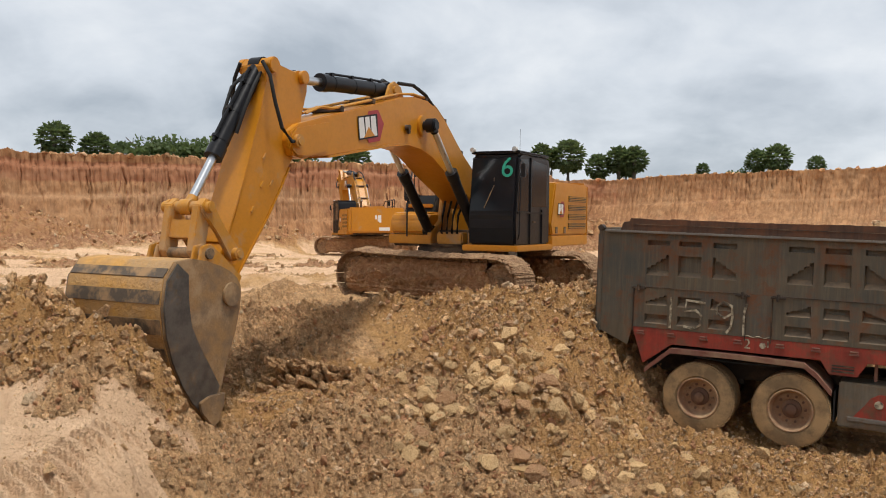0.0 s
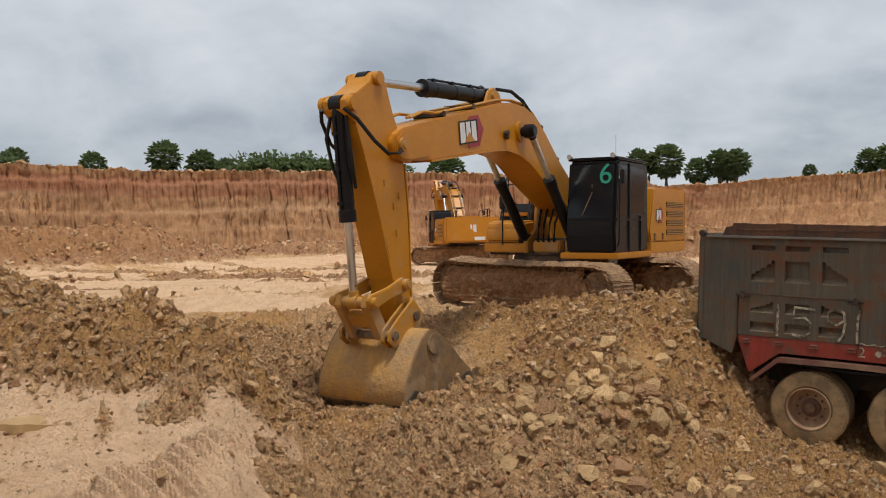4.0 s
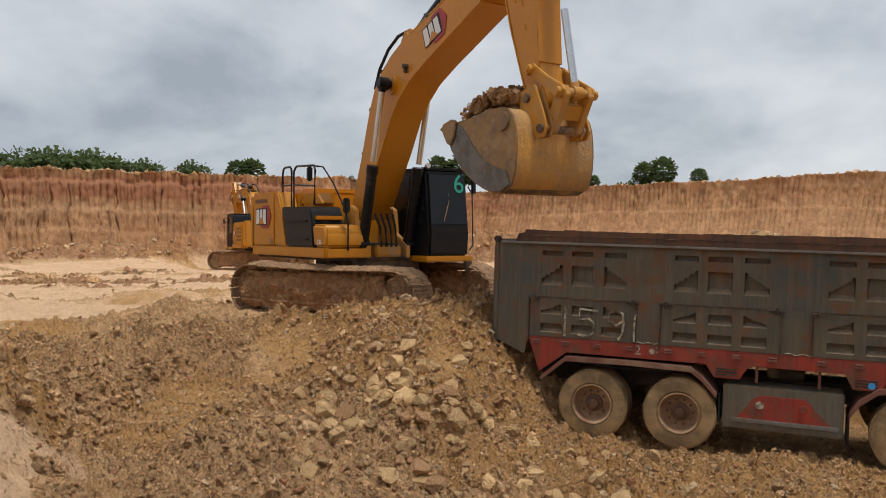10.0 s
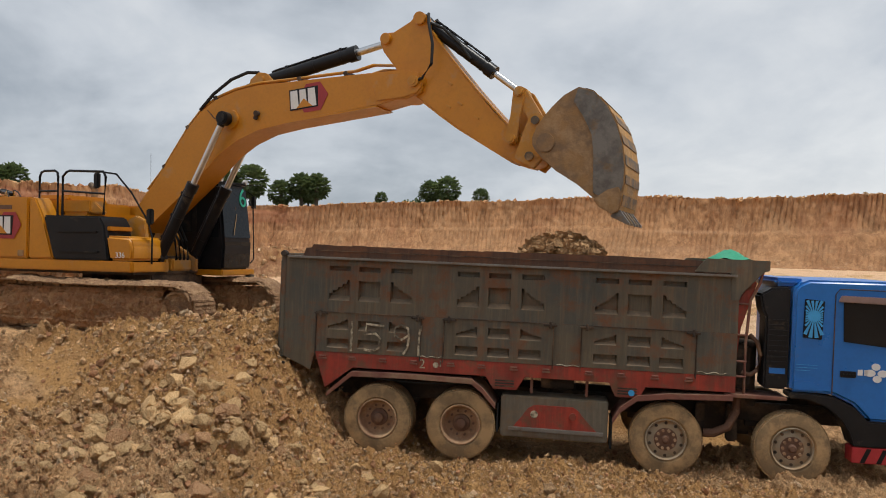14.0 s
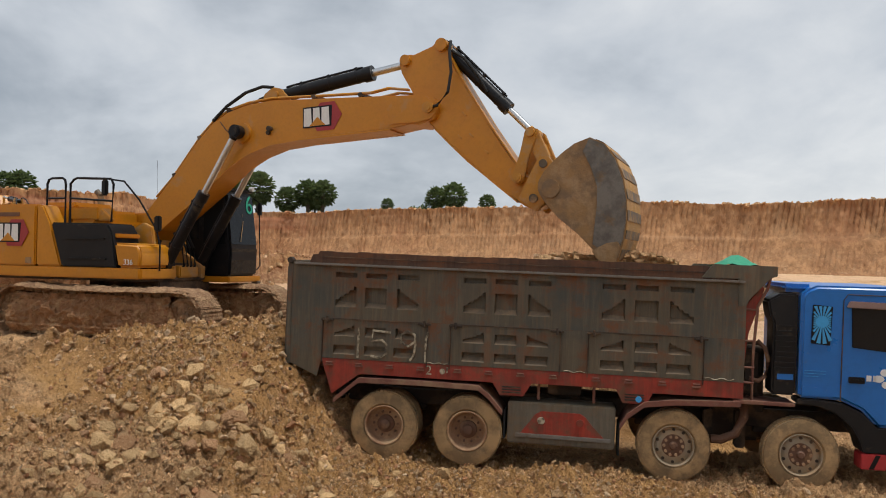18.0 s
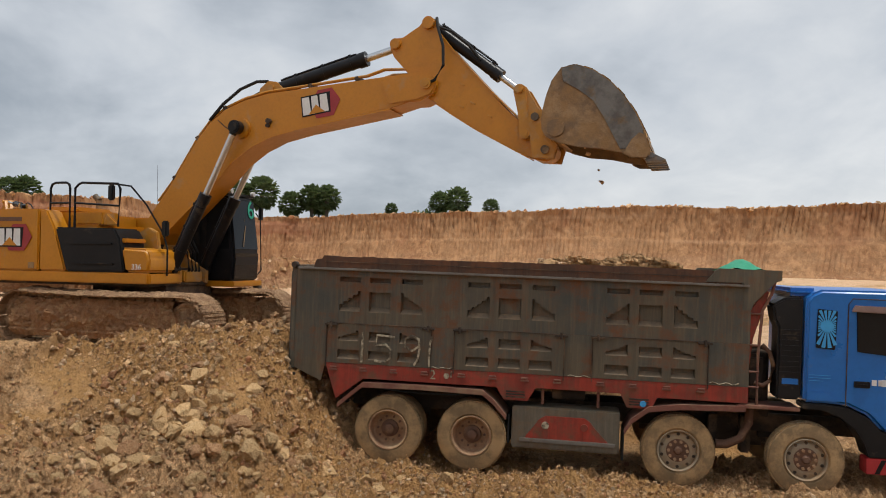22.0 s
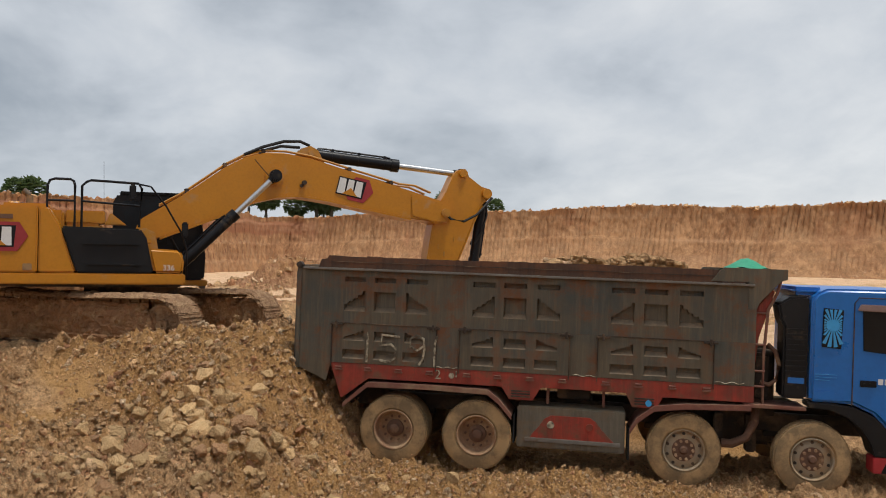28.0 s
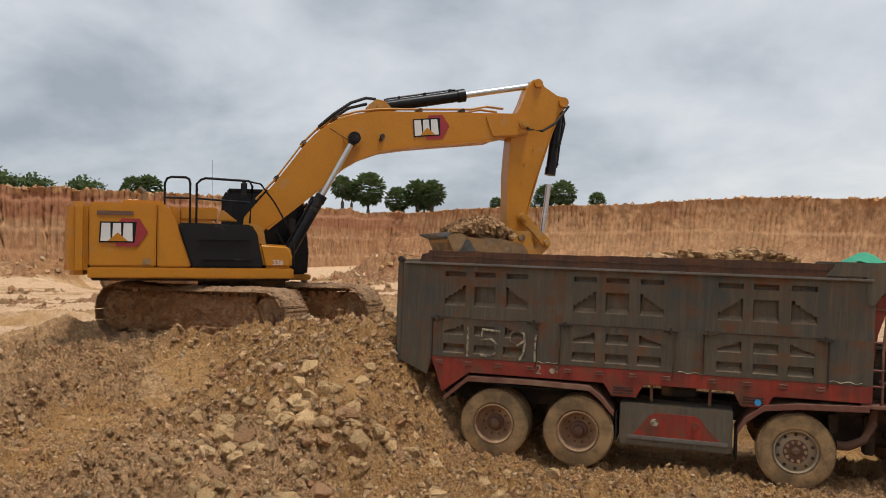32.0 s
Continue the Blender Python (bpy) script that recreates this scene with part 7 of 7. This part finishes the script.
# ---- clods and rocks ----
def rock_shape(seed, detail=1, squash=0.75):
    """A broken lump: the hull of a few random points, its larger kinds with chipped corners."""
    rng = np.random.default_rng(seed)
    bm = bmesh.new()
    for _ in range((9, 10, 14, 22)[min(detail, 3)]):
        p = rng.normal(size=3)
        p /= np.linalg.norm(p)
        bm.verts.new(tuple(p * rng.uniform(0.72, 1.05) * np.array((1.0, rng.uniform(0.75, 1.0), squash))))
    out = bmesh.ops.convex_hull(bm, input=bm.verts[:])
    bmesh.ops.delete(bm, geom=list({e for e in out["geom_interior"] + out["geom_unused"] if isinstance(e, bmesh.types.BMVert)}), context="VERTS")
    if detail > 2:
        bmesh.ops.bevel(bm, geom=bm.edges[:], offset=0.05, segments=1, affect="EDGES", clamp_overlap=True)
        bmesh.ops.subdivide_edges(bm, edges=[e for e in bm.edges if e.calc_length() > 0.3], cuts=1)
    bmesh.ops.triangulate(bm, faces=bm.faces[:])
    bm.verts.index_update()
    v = np.array([p.co[:] for p in bm.verts])
    f = np.array([[q.index for q in face.verts] for face in bm.faces])
    bm.free()
    if detail > 2:
        v = v * (1 + 0.035 * rng.normal(size=(len(v), 1)))
    return v, f


def scatter(name, count, region, size, seed, mat, label, detail=1, density=None):
    """Many lumps lying on the ground as one mesh. region: x and y limits; density: how likely a lump lies at a place."""
    rng = np.random.default_rng(seed)
    kinds = [rock_shape(seed * 10 + k, detail) for k in range(6)]
    x, y = rng.uniform(region[0], region[1], count), rng.uniform(region[2], region[3], count)
    if density is not None:
        keep = rng.random(count) < density(x, y)
        x, y = x[keep], y[keep]
    h = ground_parts(x, y)[0]
    s = size[0] + (size[1] - size[0]) * rng.random(len(x)) ** 2.6
    V, F, k0 = [], [], 0
    for i in range(len(x)):
        v, f = kinds[rng.integers(6)]
        q = rng.normal(size=4)
        q /= np.linalg.norm(q)
        w, a, b, c = q
        Rm = np.array([[1 - 2 * (b * b + c * c), 2 * (a * b - c * w), 2 * (a * c + b * w)], [2 * (a * b + c * w), 1 - 2 * (a * a + c * c), 2 * (b * c - a * w)], [2 * (a * c - b * w), 2 * (b * c + a * w), 1 - 2 * (a * a + b * b)]])
        V.append((v * s[i]) @ Rm.T + (x[i], y[i], h[i] + s[i] * 0.1))
        F.append(f + k0)
        k0 += len(v)
    if not V:
        return None
    V, F = np.concatenate(V), np.concatenate(F)
    ob = numeric(name, V, F, mat, {"pale": 0 * V[:, 0], "ochre": 0.15 + 0 * V[:, 0]}, smooth=False)
    return tagged(ob, label, "soil", kind="stuff")


def lump_density(x, y):
    _, _, _, lumps = ground_parts(x, y)
    seen = np.degrees(np.arctan2(-x, y))
    return np.clip(lumps * 1.1 + 0.03, 0, 1) * ((seen > -50) & (seen < 38) & (y > 5.3))


def heap_density(x, y):
    """Clods crowd where the tipped heap has rolled out."""
    along = (x - TRUCK_AT[0]) * TRUCK_X[0] + (y - TRUCK_AT[1]) * TRUCK_X[1]
    return lump_density(x, y) * (0.35 + 0.65 * step(x, -2.2, -0.8)) * (1 - 0.8 * step(along, -1.3, 0.2))


scatter("small_clods", 105000, (-9, 9, 5.8, 16.5), (0.012, 0.05), 3, M_CLOD, "crumbled clay clods covering the spoil heap", 1, lump_density)
scatter("clods", 17000, (-9, 9, 5.8, 17), (0.03, 0.11), 4, M_CLOD, "fist-sized clay clods on the spoil heap", 2, heap_density)
scatter("far_clods", 12000, (-30, 22, 16, 48), (0.03, 0.15), 6, M_CLOD, "scattered clay lumps on the pit floor", 1, lambda x, y: np.where(lump_density(x, y) > 0.5, 0.7, 0.0))
scatter("ridge_clods", 3600, (-10.5, -2.8, 8.6, 14), (0.03, 0.14), 5, M_SOIL, "large clay lumps on the low mound", 2, lambda x, y: lump_density(x, y) * 0.9)
scatter("rubble", 7000, (-42, 24, 30, 58), (0.06, 0.34), 7, M_CLOD, "broken clay lumps at the foot of the cliff", 1, lambda x, y: np.where(lump_density(x, y) > 0.7, 0.8, 0.0))
scatter("gravel", 14000, (0, 10, 6.5, 12), (0.008, 0.03), 8, M_CLOD, "crushed stones on the haul road", 1, lambda x, y: (x * 0 + 0.7) * (np.degrees(np.arctan2(-x, y)) > -52))
scatter("crumbs", 2600, (-8, -1.5, 5.6, 9.5), (0.006, 0.03), 9, M_CLOD, "crumbs of dried mud on the pale flat", 1, lambda x, y: step(fbm(x * 1.3, y * 1.3, 3, 161), 0.42, 0.6))

ROCKS = [rock_shape(500 + k, 3, 0.8) for k in range(12)]
rock_meshes = []
for k, (v, f) in enumerate(ROCKS):
    o = numeric("rock", v, f, M_ROCK if k % 4 else M_ROCK_RED, smooth=False)
    rock_meshes.append(o.data)
    bpy.data.objects.remove(o)
rng_ = random.Random(77)
placed = 0
while placed < 290:
    if placed < 220:
        x, y = rng_.gauss(0.35, 1.0), rng_.gauss(11.5, 0.85)
    else:
        x, y = rng_.uniform(-1.5, 5.0), rng_.uniform(9.2, 14.6)
    if y < 8.8 or x < -0.9 + 0.25 * (y - 11) or (x - 3.734) * TRUCK_X[0] + (y - 12.539) * TRUCK_X[1] > -1.0 and (x - 3.734) * TRUCK_Y[0] + (y - 12.539) * TRUCK_Y[1] > -0.5:
        continue
    s = 0.05 + 0.13 * rng_.random() ** 2.2
    kind = rng_.randrange(12)
    o = new("rock", rock_meshes[kind])
    o.matrix_basis = pose(x, y, ground_height(x, y) + s * 0.22, rng_.uniform(-40, 40), rng_.uniform(-40, 40), rng_.uniform(0, 360)) @ Matrix.Diagonal((s, s, s, 1))
    tagged(o, "broken lump of reddish clay rock on the spoil heap" if kind % 4 == 0 else "broken lump of tan clay rock on the spoil heap", "rock", "rocks on the spoil heap")
    placed += 1

rim_kinds = [rock_shape(700 + k, 1) for k in range(6)]
rim_v, rim_f, rim_n = [], [], 0
for a_, r_, z_ in zip(np.radians(rim_az), rim_r, rim_z):
    v, f = rim_kinds[rim_rng.integers(6)]
    rim_v.append(v * (0.07 + 0.27 * rim_rng.random() ** 2.5) * rim_rng.uniform(0.7, 1.3, 3) + (-r_ * math.sin(a_), r_ * math.cos(a_), z_))
    rim_f.append(f + rim_n)
    rim_n += len(v)
rim_v, rim_f = np.concatenate(rim_v), np.concatenate(rim_f)
tagged(numeric("rim_lumps", rim_v, rim_f, M_CLOD, {"pale": 0 * rim_v[:, 0], "ochre": 0 * rim_v[:, 0], "red": 0.3 + 0 * rim_v[:, 0]}, smooth=False), "crumbled clay lumps along the rim of the pit", "soil", kind="stuff")

# ---- soil that the bucket carries ----
def lump_cluster(name, seed, spots, mat, label, pale=0.0):
    """A handful of clods that move as one."""
    rng = np.random.default_rng(seed)
    kinds = [rock_shape(900 + seed + k, 1) for k in range(5)]
    V, F, k0 = [], [], 0
    for (x, y, z, s) in spots:
        v, f = kinds[rng.integers(5)]
        V.append(v * s * rng.uniform(0.8, 1.2, 3) + (x, y, z))
        F.append(f + k0)
        k0 += len(v)
    V, F = np.concatenate(V), np.concatenate(F)
    tone = rng.random(len(V))
    ob = numeric(name, V, F, mat, {"pale": 0 * tone + pale, "ochre": 0 * tone + 0.2}, smooth=False)
    return tagged(ob, label, "soil", "soil in the bucket", kind="stuff")


def make_load(seed):
    """Clods heaped in the bucket, in its own space, in six slices across."""
    rng = np.random.default_rng(seed)
    out = []
    for k in range(6):
        yc = -0.54 + 0.216 * k
        spots = []
        crest = 0.42 * (1 - 0.75 * abs(yc) ** 1.5) * rng.uniform(0.9, 1.1)
        for a_ in range(9):
            x = 0.28 + 0.13 * a_
            top_ = 0.02 - crest * math.sin(math.pi * min(1, (x - 0.05) / 1.6)) ** 0.7
            u = top_ + 0.14
            while math.hypot(x - 0.72, max(0.0, u - 0.5)) < 0.58 and u < 0.95:
                spots.append((x, yc, u, 0.15))
                u += 0.18
        for _ in range(170):
            x = rng.uniform(0.2, 1.55)
            top_ = 0.02 - crest * math.sin(math.pi * min(1, (x - 0.05) / 1.6)) ** 0.7
            spots.append((x, yc + rng.uniform(-0.12, 0.12), top_ + rng.uniform(-0.03, 0.1), 0.03 + 0.09 * rng.random() ** 2))
        out.append(lump_cluster("soil_load", seed + k, spots, M_SOIL, "slice of clay clods carried in the bucket", 0.15))
    return out


first_load, second_load = make_load(31), make_load(61)
crumbs = []
for k in range(26):
    v, f = rock_shape(1300 + k % 5, 1)
    o = numeric("falling_clod", v * (0.03 + 0.05 * ((k * 37) % 11) / 11), f, M_SOIL, {"pale": 0 * v[:, 0], "ochre": 0 * v[:, 0] + 0.3}, smooth=False)
    crumbs.append(tagged(o, "clay clod falling out of the bucket", "soil", "falling clods"))


def between(a, b, u):
    u = max(0.0, min(1.0, u))
    u = u * u * (3 - 2 * u)
    return Matrix.LocRotScale(a.translation.lerp(b.translation, u), a.to_quaternion().slerp(b.to_quaternion(), u), None)


def carried_soil(frames_):
    """The loads lie in the ground, ride in the bucket, and slide out into the lorry's box."""
    def bucket_at(t):
        base, poses = machine(t)
        return base @ poses["bucket"]

    for k, ob in enumerate(first_load):
        turn_ = pose(0, 0, 0, 0, 172 + 5 * (k % 3), 8 * k - 20) @ pose(-0.85, 0, 0)
        rest = TRUCK @ pose(2.7, 1.15, 2.98 + 0.05 * (k % 3) if k < 3 else 2.72) @ turn_
        pushed = TRUCK @ pose(2.7 if k < 3 else 3.8, 1.15, 2.74 + 0.05 * (k % 3) + (0.0 if k < 3 else 0.17)) @ turn_
        start = Matrix.Translation((0, 0, -0.9)) @ bucket_at(3.9)
        rows = []
        for t, _, _ in frames_:
            if t < 3.4:
                m = start
            elif t < 5.0:
                m = between(start, bucket_at(t), (t - 3.4) / 1.6)
            elif t < 11.2 + 0.08 * k:
                m = bucket_at(t)
            elif t > 14.6:
                m = between(rest, pushed, (t - 14.6) / 1.8)
            else:
                t0 = 11.2 + 0.08 * k
                m = between(bucket_at(t), rest, (t - t0) / 0.5)
            rows.append((t, m))
        walk(ob, rows)
    for k, ob in enumerate(second_load):
        start = bucket_at(29.6) @ pose(0, 0, 0.1)
        walk(ob, [(t, start if t < 29.0 else between(start, bucket_at(t), (t - 29.0) / 1.0)) for t, _, _ in frames_])
    for k, ob in enumerate(crumbs):
        t0 = 10.1 + 0.055 * k if k < 16 else 21.75 + 0.05 * (k - 16)
        spot = (1.55 - 0.03 * (k % 9), -0.6 + 0.13 * (k % 10), -0.15) if k < 16 else (0.9 - 0.05 * (k % 7), -0.5 + 0.11 * (k % 9), 0.25)
        a = (bucket_at(t0) @ Matrix.Translation(spot)).translation
        ins = TRUCK.inverted() @ a
        inside = 0.2 < ins.y < 2.3 and -1.4 < ins.x < 5.0
        floor_z = (TRUCK @ Vector((ins.x, ins.y, 2.78))).z if inside else ground_height(a.x, a.y)
        rows = []
        for t, _, _ in frames_:
            if t <= t0:
                p = (bucket_at(t) @ Matrix.Translation(spot)).translation if t > 6 else (bucket_at(6) @ Matrix.Translation(spot)).translation - Vector((0, 0, 1.6 if t < 4 else 1.6 * (6 - t) / 2))
                m = Matrix.Translation(p)
            else:
                z = max(floor_z, a.z - 4.9 * (t - t0) ** 2)
                m = Matrix.Translation((a.x, a.y, z)) @ pose(0, 0, 0, min(t - t0, 0.9) * 90, min(t - t0, 0.9) * 60, 0)
            rows.append((t, m))
        walk(ob, rows)


# clods lying on the load in the box
_rng = np.random.default_rng(88)
_spots = []
for _ in range(420):
    _x, _y = _rng.uniform(-1.4, 5.0), _rng.uniform(0.2, 2.3)
    _spots.append((_x, _y, float(heap_height(np.array([_x]), np.array([_y]))[0]) + 0.02, 0.03 + 0.10 * _rng.random() ** 2.5))
heap_clods = lump_cluster("heap_clods", 5, _spots, M_SOIL, "clay lumps lying on the load in the box", 0.55)
heap_clods.matrix_basis = TRUCK
heap_clods["group"] = "load in the box"


# ---- what moves ----
def glide(rows, t):
    """A smooth value at t from rows of time and value."""
    ts, vs = [r[0] for r in rows], [r[1] for r in rows]
    if t <= ts[0]:
        return vs[0]
    if t >= ts[-1]:
        return vs[-1]
    i = max(k for k in range(len(ts) - 1) if ts[k] <= t)

    def slope(k):
        if k == 0 or k == len(ts) - 1:
            return 0.0
        a, b = (vs[k] - vs[k - 1]) / (ts[k] - ts[k - 1]), (vs[k + 1] - vs[k]) / (ts[k + 1] - ts[k])
        return 0.0 if a * b <= 0 else 2 * a * b / (a + b)

    h = ts[i + 1] - ts[i]
    u = (t - ts[i]) / h
    return (2 * u ** 3 - 3 * u ** 2 + 1) * vs[i] + (u ** 3 - 2 * u ** 2 + u) * h * slope(i) + (3 * u ** 2 - 2 * u ** 3) * vs[i + 1] + (u ** 3 - u ** 2) * h * slope(i + 1)


SLEW = ((0, 242.37), (1, 242.33), (2, 243.08), (2.5, 243.59), (5.5, 243.89), (7, 244.21), (7.5, 245.66), (8, 249.51), (8.5, 256.56), (9, 267), (9.5, 280.05), (10, 297.4), (10.5, 307.43), (11, 312.36), (11.5, 315.97), (12, 316.87), (13, 318.5), (13.5, 318.81), (14.5, 317.88), (16.5, 317.18), (17.5, 318.98), (19, 319.03), (20.5, 318.89), (21.5, 319.31), (22, 322.28), (22.5, 325.25), (23, 332.72), (23.5, 344.13), (24, 352.73), (24.5, 354.71), (25, 356.29), (25.5, 357.83), (27.5, 358.79), (30, 359.72), (32, 361.22))
BOOM = ((0, 6.33), (0.5, 7.46), (1, 8.14), (1.5, 8.57), (2, 8.67), (3, 7.98), (3.5, 7.67), (5.5, 6.7), (6, 7.25), (6.5, 10.55), (7, 15.54), (7.5, 20.83), (8, 26.02), (8.5, 30.71), (9, 35.6), (9.5, 38.81), (10, 39.81), (10.5, 38.56), (11, 34.01), (11.5, 31.3), (12, 29.43), (12.5, 27.81), (13, 23.74), (13.5, 20.42), (14, 23.49), (14.5, 29.66), (15.6, 35.53), (16.5, 32.4), (17, 28.43), (17.5, 23.66), (18, 20.2), (18.5, 21.48), (19, 20.37), (19.5, 17.35), (20, 16.04), (20.5, 16.3), (21, 19.86), (21.5, 20.82), (22, 25.88), (22.5, 25.91), (23, 25.25), (23.5, 25.36), (24, 21.98), (24.5, 14.94), (25, 9.49), (25.5, 6.99), (27.5, 6.08), (28, 5.79), (29, 5.28), (29.5, 4.13), (30, 4.69), (30.5, 6.94), (31, 11.69), (31.5, 17.17), (32, 23.06))
STICK = ((0, -59.35), (0.5, -66.43), (1, -75.42), (1.5, -83.87), (2, -92.72), (2.5, -99.02), (3, -99.14), (3.5, -99.18), (5.5, -113.78), (6, -114.03), (7, -114.86), (7.5, -113.98), (8, -114.51), (8.5, -114.8), (9, -116.24), (9.5, -115.36), (10, -111.73), (10.5, -94.41), (11, -82.3), (11.5, -77.16), (12, -72.72), (12.5, -67.68), (13, -61.54), (13.5, -56.46), (14, -56.28), (14.5, -58.41), (15.5, -81.95), (16.5, -88.99), (17, -76.26), (17.5, -66.43), (18, -60.1), (18.5, -58.88), (19, -53.45), (19.5, -43.12), (20, -43.99), (20.5, -49.68), (21, -56.07), (22, -55.77), (22.5, -55.99), (23, -56.54), (23.5, -64.72), (24, -74.31), (24.5, -83.07), (25, -84.93), (25.5, -86.34), (27.5, -99.77), (28, -101.3), (28.5, -103.24), (29.5, -108.87), (31, -110.84), (31.5, -112.51), (32, -114.47))
CURL = ((0, -14.4), (1, -25.2), (2, -30.6), (2.5, -28.7), (3, -31.7), (3.5, -40.5), (5.5, -58.6), (6, -68.4), (6.5, -75.3), (7, -79.3), (7.5, -87.1), (8, -91.8), (9.5, -97.9), (10.5, -99.8), (11, -90.8), (11.5, -72.9), (12, -47.1), (12.5, -29.3), (13, -18.6), (13.5, -7.8), (14, -0.9), (14.5, 0.9), (15.5, -7.7), (16.5, -8.4), (17.5, -4.4), (18.5, 4.2), (19, 6), (21, 8), (21.5, 19.7), (22.1, 23.2), (22.5, 24.5), (23, 25), (24, 9.5), (25.5, 1.9), (27.5, -22), (29, -51.2), (30, -76.4), (31, -89.5), (32, -89.8))
BASE_X = ((0, 0.548), (21.8, 0.538), (22, 0.52), (23, 0.245), (24, -0.119), (25, -0.116), (28, -0.001), (31, 0.02), (32, -0.008))
BASE_Y = ((0, 18.49), (21.8, 18.47), (23, 18.46), (24, 18.36), (25, 18.36), (32, 18.32))


def machine(t):
    """The poses of all the excavator's moving parts at t, in its own space, and the pose of the machine."""
    out = {}
    boom, stick = glide(BOOM, t), glide(BOOM, t) + glide(STICK, t)
    curl = stick + glide(CURL, t)
    slew = pose(0, 0, 0, 0, 0, glide(SLEW, t))
    foot_ = BOOM_FOOT
    tip_ = at(foot_, boom, BOOM_LEN, 0)
    pin = at(tip_, stick, STICK_LEN, 0)
    link_foot = at(tip_, stick, *LINK_FOOT)
    lug = at(pin, curl + LUG_TURN, LUG_LEN, 0)
    d = math.hypot(lug[0] - link_foot[0], lug[1] - link_foot[1])
    c = max(-1, min(1, (LINK_LEN ** 2 + d * d - TIE_LEN ** 2) / (2 * LINK_LEN * d)))
    link = math.degrees(math.atan2(lug[1] - link_foot[1], lug[0] - link_foot[0]) + math.acos(c))
    joint = at(link_foot, link, LINK_LEN, 0)
    out["house"] = out["cab"] = slew
    out["boom"] = slew @ planar(*foot_, boom)
    out["stick"] = slew @ planar(*tip_, stick)
    out["bucket"] = slew @ planar(*pin, curl)
    for side in (-1, 1):
        out["link", side] = slew @ pose(0, 0.31 * side, 0) @ planar(*link_foot, link)
        a, b = BOOM_CYL_FOOT, at(foot_, boom, *BOOM_CYL_PIN)
        out["boom_barrel", side] = slew @ aimed(a, b, 0.54 * side)
        out["boom_rod", side] = slew @ aimed(b, (2 * b[0] - a[0], 2 * b[1] - a[1]), 0.54 * side)
    out["tie"] = slew @ aimed(joint, lug, 0)
    for key, a, b in (("stick", at(foot_, boom, *STICK_PIN_ON_BOOM), at(tip_, stick, *ROD_PIN)), ("bucket", at(tip_, stick, *BUCKET_CYL_PIN), joint)):
        out[key + "_barrel", 0] = slew @ aimed(a, b, 0)
        out[key + "_rod", 0] = slew @ aimed(b, (2 * b[0] - a[0], 2 * b[1] - a[1]), 0)
    return pose(glide(BASE_X, t), glide(BASE_Y, t), 1.482, 0.547, 0.746, 0), out


def motions():
    times = [0.2 * i for i in range(161)]
    frames_ = [(t, *machine(t)) for t in times]
    walk(excavator, [(t, base) for t, base, _ in frames_])
    for key, ob in EX.items():
        walk(ob, [(t, poses[key]) for t, _, poses in frames_])
    carried_soil(frames_)


motions()
